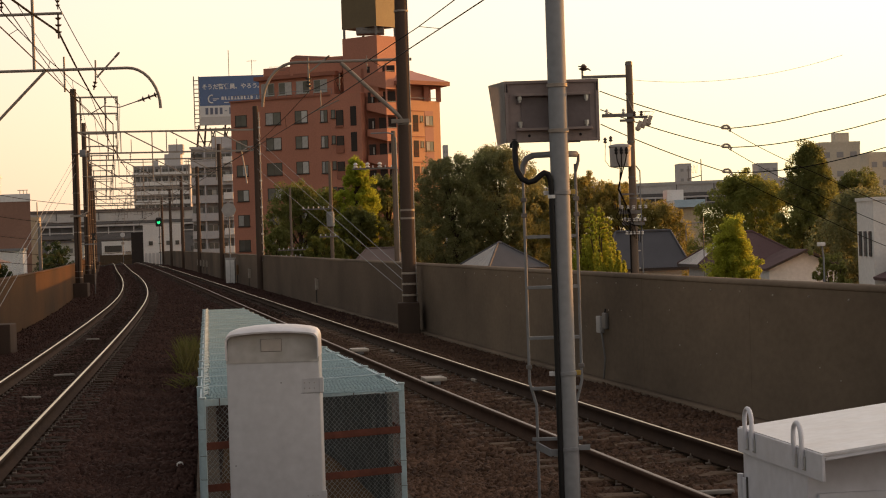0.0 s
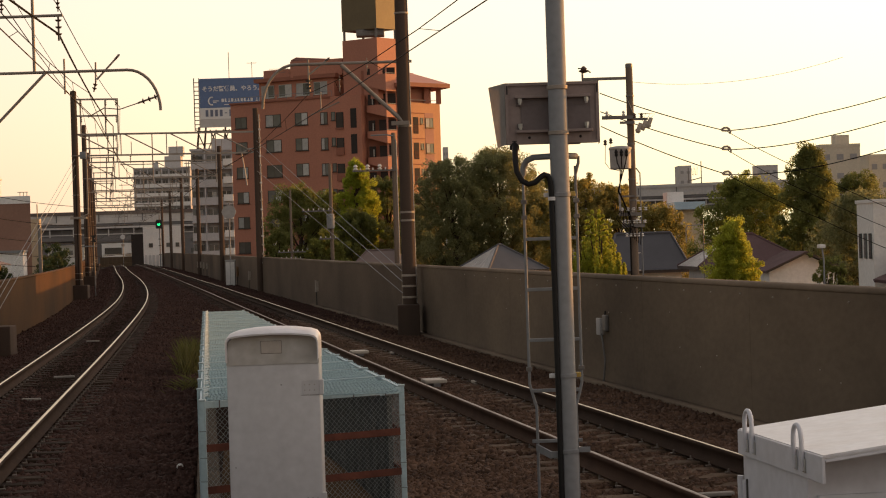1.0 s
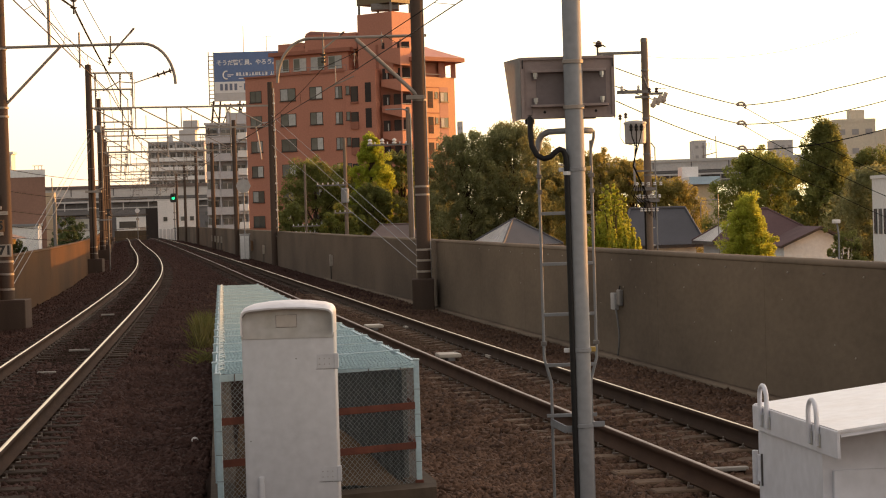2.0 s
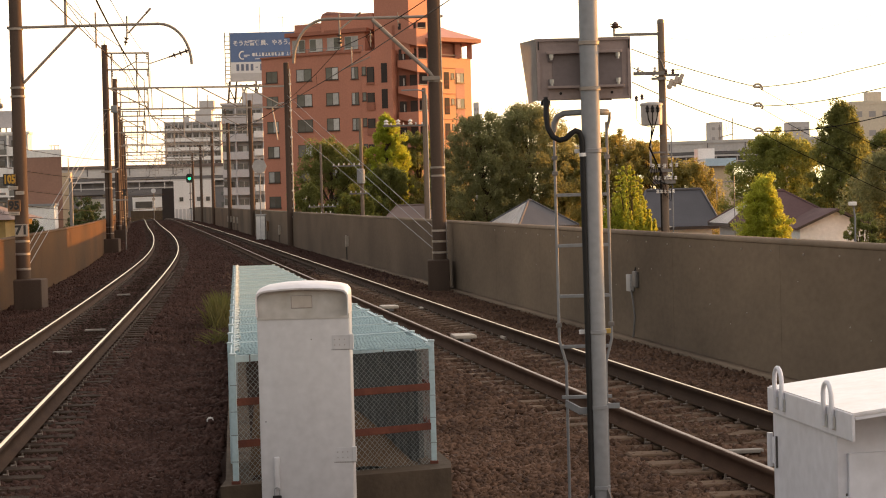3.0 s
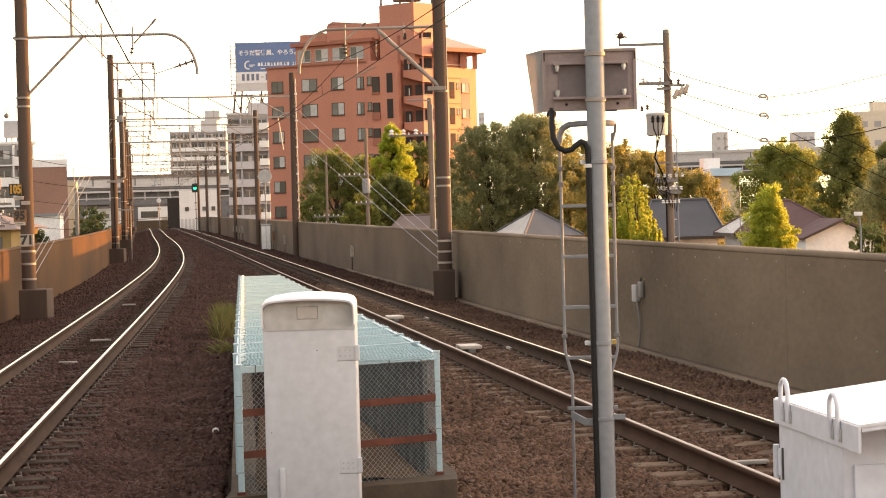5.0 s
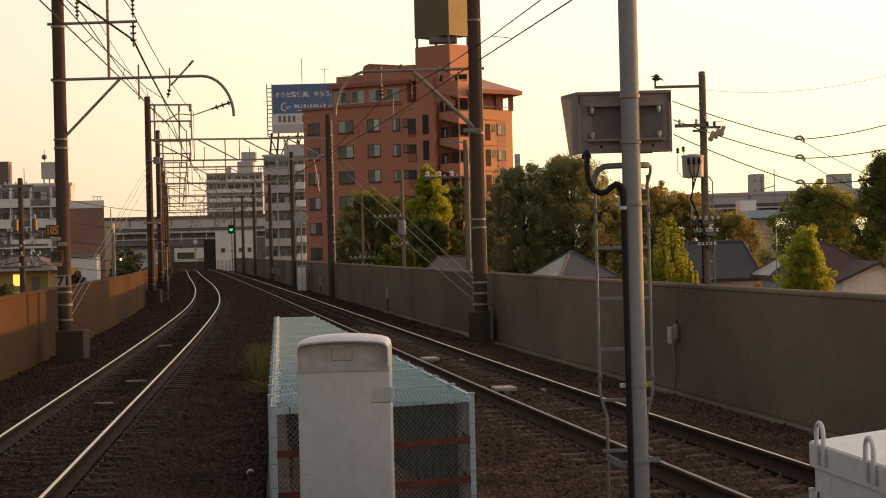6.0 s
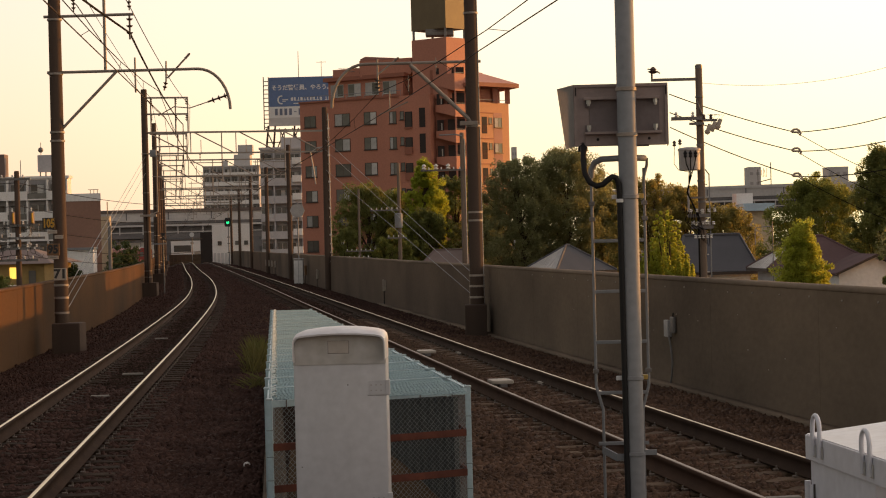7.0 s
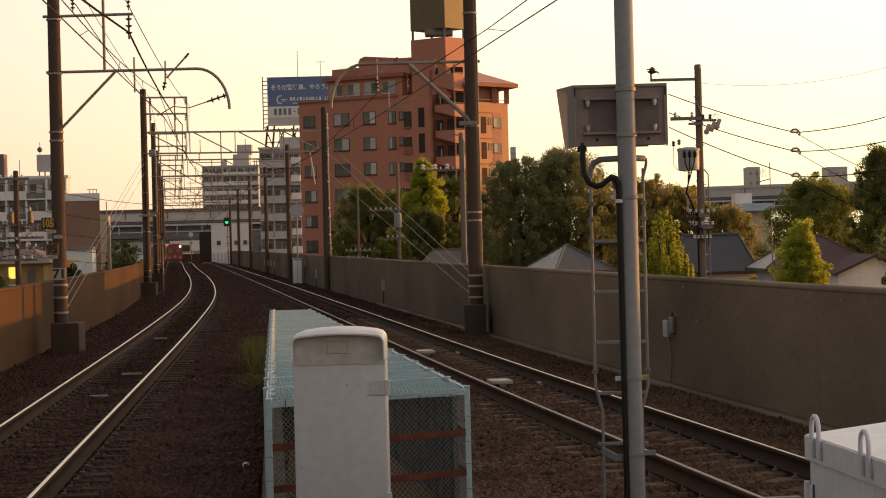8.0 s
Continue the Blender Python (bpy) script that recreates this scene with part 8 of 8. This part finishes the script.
def tree(x, y, top, width, label, leaves, seed, form="round", base=TOWN, clear=0.25, clumps=150, per=105, leaf=0.13, depth=None, group="trees", category="tree"):
    rng = np.random.default_rng(seed)
    t = thing("tree", label, category, pose(x, y, base), group=group)
    h = top - base
    r = width / 2
    rd = depth / 2 if depth else r * 0.8
    bm = shape()
    sway = [Vector((0.15 * math.sin(seed + k), 0.1 * math.cos(seed * 2 + k), h * 0.86 * k / 6)) for k in range(7)]
    pts = [Vector((0, 0, -0.1))] + sway[1:]
    for k, (p, q) in enumerate(zip(pts, pts[1:])):
        tube(bm, p, q, max(0.03, 0.024 * h * (1 - k / 6.5)), max(0.02, 0.024 * h * (1 - (k + 1) / 6.5)), 8, False)
    part("trunk", bm, "bark", t, smooth=True)
    rows = []
    for _ in range(int(clumps * 2.6)):
        u = rng.uniform(0, 1)
        z = clear + (1 - clear) * u
        if form == "round":
            w = math.sqrt(max(0.02, 1 - ((u - 0.42) / 0.62) ** 2))
        elif form == "cone":
            w = (1 - u) ** 0.75 * 0.95 + 0.05
        else:                       # upright oval
            w = 1.75 * (u + 0.05) ** 0.42 * (1.02 - u) ** 0.75
        ang, rad = rng.uniform(0, math.tau), math.sqrt(rng.uniform(0.10, 1.0))
        k = 1 + (0.16 * math.sin(3 * ang + seed) + 0.12 * math.sin(5 * ang + 9 * u + seed)) * (1 if form == "round" else 0.5) + 0.13 * rng.normal()
        cr = (0.08 + 0.15 * rng.uniform() ** 1.5) * r
        rows.append((r * w * rad * k * math.cos(ang), rd * w * rad * k * math.sin(ang), h * min(z, 0.97) - 0.2 + 0.25 * rng.normal(), cr))
    if form == "shoots":           # many upright leafy spikes
        rows = []
        for k in range(clumps // 4):
            ang, rad = rng.uniform(0, math.tau), math.sqrt(rng.uniform(0, 1))
            tip = h * (1 - (1 - clear) * 0.74 * rad ** 1.7 * rng.uniform(0.75, 1.1))
            lean = rng.normal(0, 0.05, 2)
            for q in np.linspace(0, 1, 19):
                z = h * clear + (tip - h * clear) * q
                rr = r * rad * 1.02 * (0.95 + 0.12 * q)
                w = 0.05 * r * (1.2 - q)
                rows.append((rr * math.cos(ang) + lean[0] * q + w * rng.normal(), rr * math.sin(ang) + lean[1] * q + w * rng.normal(), z, r * 0.15 * (1.08 - q) * rng.uniform(0.6, 1.3) + 0.03))
    limbs = shape()
    for k in range(0, len(rows), max(1, clumps // 16)):
        p = Vector(rows[k][:3])
        z0 = max(h * clear * 0.7, p.z - 0.25 * h)
        tube(limbs, (0, 0, z0), p, 0.010 * h * 0.5, 0.012, 5, False)
    part("branchwork", limbs, "bark", t)
    v, f = leaf_cloud(np.array(rows), int(per * 0.75) if form == "shoots" else int(per * 1.4), leaf * (0.8 if form == "shoots" else 0.82), rng)
    o = new("crown", from_arrays("crown", v, f, leaves))
    o.parent = t
    return t


# tall trees before the apartments
tree(-10.6, 203, 7.5, 7.2, "dark green broadleaf tree before the brown apartments", "leaf_dark", 3, clear=0.2, clumps=170)
tree(-7.9, 205, 7.0, 5.2, "dark green broadleaf tree among others", "leaf_mid", 4, clear=0.15, clumps=120)
tree(-4.9, 200, 9.7, 4.7, "bright yellow-green ginkgo tree", "leaf_ginkgo", 5, form="oval", clear=0.40, clumps=190, per=110, leaf=0.12)
tree(-4.9, 196, 4.9, 5.2, "dark green tree below the ginkgo", "leaf_dark", 9, clear=0.12, clumps=140)
tree(-2.0, 204, 8.3, 6.0, "dark green tree beside the ginkgo", "leaf_dark", 6, clear=0.15, clumps=150)
tree(0.6, 198, 5.6, 5.4, "dark olive tree behind the roofs", "leaf_olive", 7, clear=0.15, clumps=150)
tree(-12.4, 196, 3.4, 3.6, "small dark green tree by the wall", "leaf_dark", 8, clear=0.15, clumps=80)
tree(-7.4, 188, 3.0, 4.0, "rounded dark green garden shrub", "leaf_mid", 9, clear=0.1, clumps=90, category="shrub")
tree(8.2, 190, 9.9, 8.8, "large olive-brown broadleaf tree with an uneven crown", "leaf_olive", 10, clear=0.2, clumps=300, per=110, leaf=0.125)
tree(3.9, 188, 9.2, 7.2, "olive-brown broadleaf tree behind the roofs", "leaf_olive", 11, clear=0.15, clumps=210)
tree(12.6, 196, 7.6, 5.0, "dark green broadleaf tree among others", "leaf_dark", 12, clear=0.2, clumps=130)
tree(14.6, 182, 7.0, 6.4, "tree with golden autumn leaves", "leaf_gold", 13, clear=0.2, clumps=170)
tree(18.4, 184, 6.2, 6.0, "tree with golden autumn leaves", "leaf_gold", 14, clear=0.2, clumps=150)
tree(22.0, 184, 4.2, 6.0, "low tree with golden-brown leaves", "leaf_gold", 15, clear=0.15, clumps=140)
tree(11.8, 190, 5.4, 5.0, "olive tree behind the mast", "leaf_olive", 16, clear=0.15, clumps=120)
tree(27.3, 168, 6.2, 7.8, "green tree turning yellow at its edge", "leaf_mid", 17, clear=0.1, clumps=270)
tree(28.9, 150, 7.75, 5.9, "tall dense dark green tree", "leaf_dark", 18, form="oval", clear=0.15, clumps=230, per=110)
tree(34.0, 158, 6.0, 5.0, "dark green tree behind the houses", "leaf_dark", 19, clear=0.2, clumps=120)
tree(28.0, 128, 3.9, 6.8, "green garden tree by the white house", "leaf_olive", 20, clear=0.2, clumps=160)
tree(7.35, 82, 2.95, 2.3, "young ginkgo with pointed yellow-green shoots", "leaf_shoots", 21, form="shoots", clear=0.5, clumps=300, per=60, leaf=0.085)
tree(7.9, 83, 1.9, 1.5, "young ginkgo with yellow-green shoots", "leaf_shoots", 22, form="shoots", clear=0.55, clumps=190, per=60, leaf=0.085)
tree(13.9, 90, 2.35, 2.7, "young ginkgo with green and gold leaves", "leaf_shoots", 23, form="oval", clear=0.45, clumps=300, per=75, leaf=0.065)
tree(16.9, 84, 0.75, 1.9, "dark shrub with drooping leaves behind the wall", "leaf_dark", 24, clear=0.5, clumps=70, per=75, leaf=0.065, category="shrub")
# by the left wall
# the first three shrubs carry their shade in the leaf colour
tree(-21.2, 125, 2.2, 3.0, "dark green shrub behind the wall", "leaf_shade", 25, clear=0.3, clumps=90, per=70, leaf=0.09, category="shrub")
tree(-24.4, 125, 0.9, 2.2, "dark green shrub behind the wall", "leaf_shade", 26, clear=0.3, clumps=70, per=70, leaf=0.09, category="shrub")
tree(-20.0, 118, 1.5, 2.4, "dark green shrub behind the wall", "leaf_shade", 27, clear=0.3, clumps=80, per=70, leaf=0.09, category="shrub")
tree(-23.2, 100, 0.8, 2.4, "dark hedge below the yellow house", "leaf_dark", 28, clear=0.3, clumps=80, per=70, leaf=0.09, category="shrub")


def weeds(x, y, w, d, n, tall, seed, label):
    rng = np.random.default_rng(seed)
    px, py = rng.normal(0, w / 3, n), rng.normal(0, d / 3, n)
    hgt = tall * rng.uniform(0.35, 1.0, n) * np.exp(-(px / w) ** 2)
    lean = rng.normal(0, 0.17, (n, 2))
    ang = rng.uniform(0, math.tau, n)
    u = np.stack([np.cos(ang), np.sin(ang)], 1) * 0.005
    base = np.stack([px, py], 1)
    tip = base + lean
    v = np.zeros((n, 4, 3))
    v[:, 0, :2], v[:, 1, :2] = base - u, base + u
    v[:, 2, :2], v[:, 3, :2] = (base + tip) / 2 + u * 1.2, tip
    v[:, 2, 2], v[:, 3, 2] = hgt * 0.6, hgt
    o = new("weeds", from_arrays("weeds", v.reshape(-1, 3), np.arange(n * 4).reshape(-1, 4), "grass"))
    o.matrix_basis = pose(x, y, -0.27)
    return tagged(o, label, "weeds", kind="stuff")


weeds(-3.93, 37.6, 0.31, 2.2, 680, 0.70, 31, "tuft of yellow-green weeds beside the mesh enclosure")
weeds(-3.55, 33.0, 0.25, 2.0, 120, 0.2, 32, "sparse weeds in the ballast")

# ================= the red train =================
def train():
    t = thing("train", "scarlet electric train with a lit headlamp rounding the far curve", "train")
    w = 1.37
    out = [(-w, 0.95), (w, 0.95), (w, 2.9), (w * 0.93, 3.35), (w * 0.7, 3.62), (0.0, 3.74), (-w * 0.7, 3.62), (-w * 0.93, 3.35), (-w, 2.9)]
    for k in range(3):
        bm = shape()
        prism(bm, out, 18.8 * k, 18.8 * k + 18.3)
        car = part("carriage", bm, "train_red", t, "scarlet carriage body")
        for j in range(8):
            for s in (-1, 1):
                part("side_window", box(shape(), s * w - 0.02, s * w + 0.02, 18.8 * k + 1.6 + 2.0 * j, 18.8 * k + 2.9 + 2.0 * j, 1.95, 2.75), "glass", car)
        for j in (2.6, 15.4):
            b = part("bogie", box(shape(), -1.0, 1.0, 18.8 * k + j - 1.2, 18.8 * k + j + 1.2, 0.25, 0.95, 0.05), "train_grey", car)
            for e in (-0.95, 0.95):
                for s in (-0.53, 0.53):
                    part("wheel", tube(shape(), (s - 0.06, 18.8 * k + j + e, 0.43), (s + 0.06, 18.8 * k + j + e, 0.43), 0.43, seg=14), "train_grey", b)
    part("windscreen", box(shape(), -1.15, -0.4, -0.05, 0.0, 1.95, 2.85, 0.03), "glass", t, "dark cab windscreen")
    part("windscreen", box(shape(), 0.4, 1.15, -0.05, 0.0, 1.95, 2.85, 0.03), "glass", t)
    part("gangway_door", box(shape(), -0.36, 0.36, -0.06, 0.0, 1.0, 3.0, 0.02), "train_red", t)
    part("door_window", box(shape(), -0.25, 0.25, -0.08, -0.061, 2.0, 2.8), "glass", t)
    part("destination_board", box(shape(), -0.22, 0.22, -0.09, -0.062, 1.25, 1.6), "sign_tan", t, "pale panel on the cab door")
    for x in (-0.95, 0.95):
        part("headlamp", tube(shape(), (x, -0.1, 3.22), (x, 0.0, 3.22), 0.15, seg=12), "lamp_white" if x > 0 else "glass", t, "lit headlamp" if x > 0 else "unlit headlamp")
        part("marker_lamp", tube(shape(), (x, -0.08, 1.25), (x, 0.0, 1.25), 0.1, seg=10), "lamp_tail", t)
    part("skirt", box(shape(), -1.2, 1.2, 0.02, 0.3, 0.2, 0.95, 0.04), "train_grey", t)
    part("coupler", box(shape(), -0.15, 0.15, -0.35, 0.2, 0.6, 0.9), "train_grey", t)
    part("pantograph", pipe(shape(), [(0, 5.0, 3.7), (0, 5.9, 4.4), (0, 5.0, 5.05)], 0.04, 6), "train_grey", t)
    return t


the_train = train()

# ---- loose ballast stones, nearest stretch ----
# old picks the darker stones: the left-hand side, and all beyond about 56 m
def stones(y0, y1, density, size, seed, old):
    rng = np.random.default_rng(seed)
    x0, x1 = (-0.235 * y1 - 0.4, 0.235 * y1 + 0.4) if y0 > 11 else (-6, 6)
    n = int((y1 - y0) * (x1 - x0) * density)
    x, y = rng.uniform(x0, x1, n), rng.uniform(y0, y1, n)
    keep = (np.abs(x) < 0.235 * y + 0.4) | (y < 11.5)
    x, y = x[keep], y[keep]
    lx, rx = np.interp(y, np.arange(-12, 260), [left_x(q) for q in range(-12, 260)]), np.interp(y, np.arange(-12, 260), [right_x(q) for q in range(-12, 260)])
    lo, ro = x - lx, x - rx
    phase = np.abs((y - FIRST + SLEEPER_GAP / 2) % SLEEPER_GAP - SLEEPER_GAP / 2)
    ok = np.ones(len(x), bool)
    for o in (lo, ro):
        ok &= np.abs(np.abs(o) - 0.5655) > 0.10
        ok &= ~((np.abs(o) < 1.0) & (phase < 0.14) & (rng.uniform(size=len(x)) > 0.10))
    ok &= (lo > -2.9) & (ro < 2.70)
    ok &= ~((x > -1.3) & (x < -0.55) & (y > 13.4) & (y < 14.2))
    ok &= ~((x > -1.64 - 0.085 * (y - 14.2)) & (x < 0.04 - 0.14 * (y - 15)) & (y > 14.0) & (y < 33.7))
    drift = 0.35 * np.sin(y * 0.9) + 0.25 * rng.normal(size=len(x))
    ok &= ((lo + ro < drift) | (y > 56 + 8 * rng.normal(size=len(x)))) == old
    x, y = x[ok], y[ok]
    z = np.array([bed_height(b, a) for a, b in zip(x, y)])
    n = len(x)
    cube = np.array([(-1, -1, -1), (1, -1, -1), (1, 1, -1), (-1, 1, -1), (-1, -1, 1), (1, -1, 1), (1, 1, 1), (-1, 1, 1)], float)
    fc = np.array([(0, 3, 2, 1), (4, 5, 6, 7), (0, 1, 5, 4), (1, 2, 6, 5), (2, 3, 7, 6), (3, 0, 4, 7)])
    if y0 > 30 or y0 < 11:                     # far off, simple chips do
        cube = np.array([(-1, -1, -1), (1.2, -0.6, -1), (0, 1.2, -1), (0.1, 0.1, 1.3)])
        fc = np.array([(0, 2, 1), (0, 1, 3), (1, 2, 3), (2, 0, 3)])
    c = len(cube)
    s = size * rng.uniform(0.38, 1.42, (n, 1, 3)) * 0.5
    s[:, :, 2] *= 0.72
    v = cube[None] * s * rng.uniform(0.55, 1.15, (n, c, 1))
    q = np.concatenate([rng.normal(size=(n, 1)), 0.3 * rng.normal(size=(n, 2)), rng.normal(size=(n, 1))], 1)
    q /= np.linalg.norm(q, axis=1)[:, None]
    w, a, b, d = q.T
    R = np.stack([np.stack([1 - 2 * (b * b + d * d), 2 * (a * b - w * d), 2 * (a * d + w * b)], -1), np.stack([2 * (a * b + w * d), 1 - 2 * (a * a + d * d), 2 * (b * d - w * a)], -1), np.stack([2 * (a * d - w * b), 2 * (b * d + w * a), 1 - 2 * (a * a + b * b)], -1)], 1)
    v = np.einsum("nij,nkj->nki", R, v) + np.stack([x, y, z + size * 0.12], -1)[:, None]
    f = (fc[None] + len(cube) * np.arange(n)[:, None, None]).reshape(-1, fc.shape[1])
    o = new("ballast_stones", from_arrays("ballast_stones", v.reshape(-1, 3), f, "stone_dark" if old else "stone"))
    return tagged(o, "dark brown crushed ballast stones" if old else "loose crushed ballast stones, rust brown", "ballast stones", kind="stuff")


for row in ((-8, 11.5, 150, 0.07, 40), (11.5, 20, 700, 0.056, 41), (20, 32, 300, 0.070, 42), (32, 52, 190, 0.078, 43), (52, 90, 75, 0.095, 44), (90, 150, 30, 0.13, 45), (150, 250, 9, 0.20, 46)):
    for old in (True, False):
        if old or row[0] < 80:
            stones(*row, old)


# ================= what moves =================
def motions():
    """The train runs up to the far curve and comes round it, still far off."""
    rows = []
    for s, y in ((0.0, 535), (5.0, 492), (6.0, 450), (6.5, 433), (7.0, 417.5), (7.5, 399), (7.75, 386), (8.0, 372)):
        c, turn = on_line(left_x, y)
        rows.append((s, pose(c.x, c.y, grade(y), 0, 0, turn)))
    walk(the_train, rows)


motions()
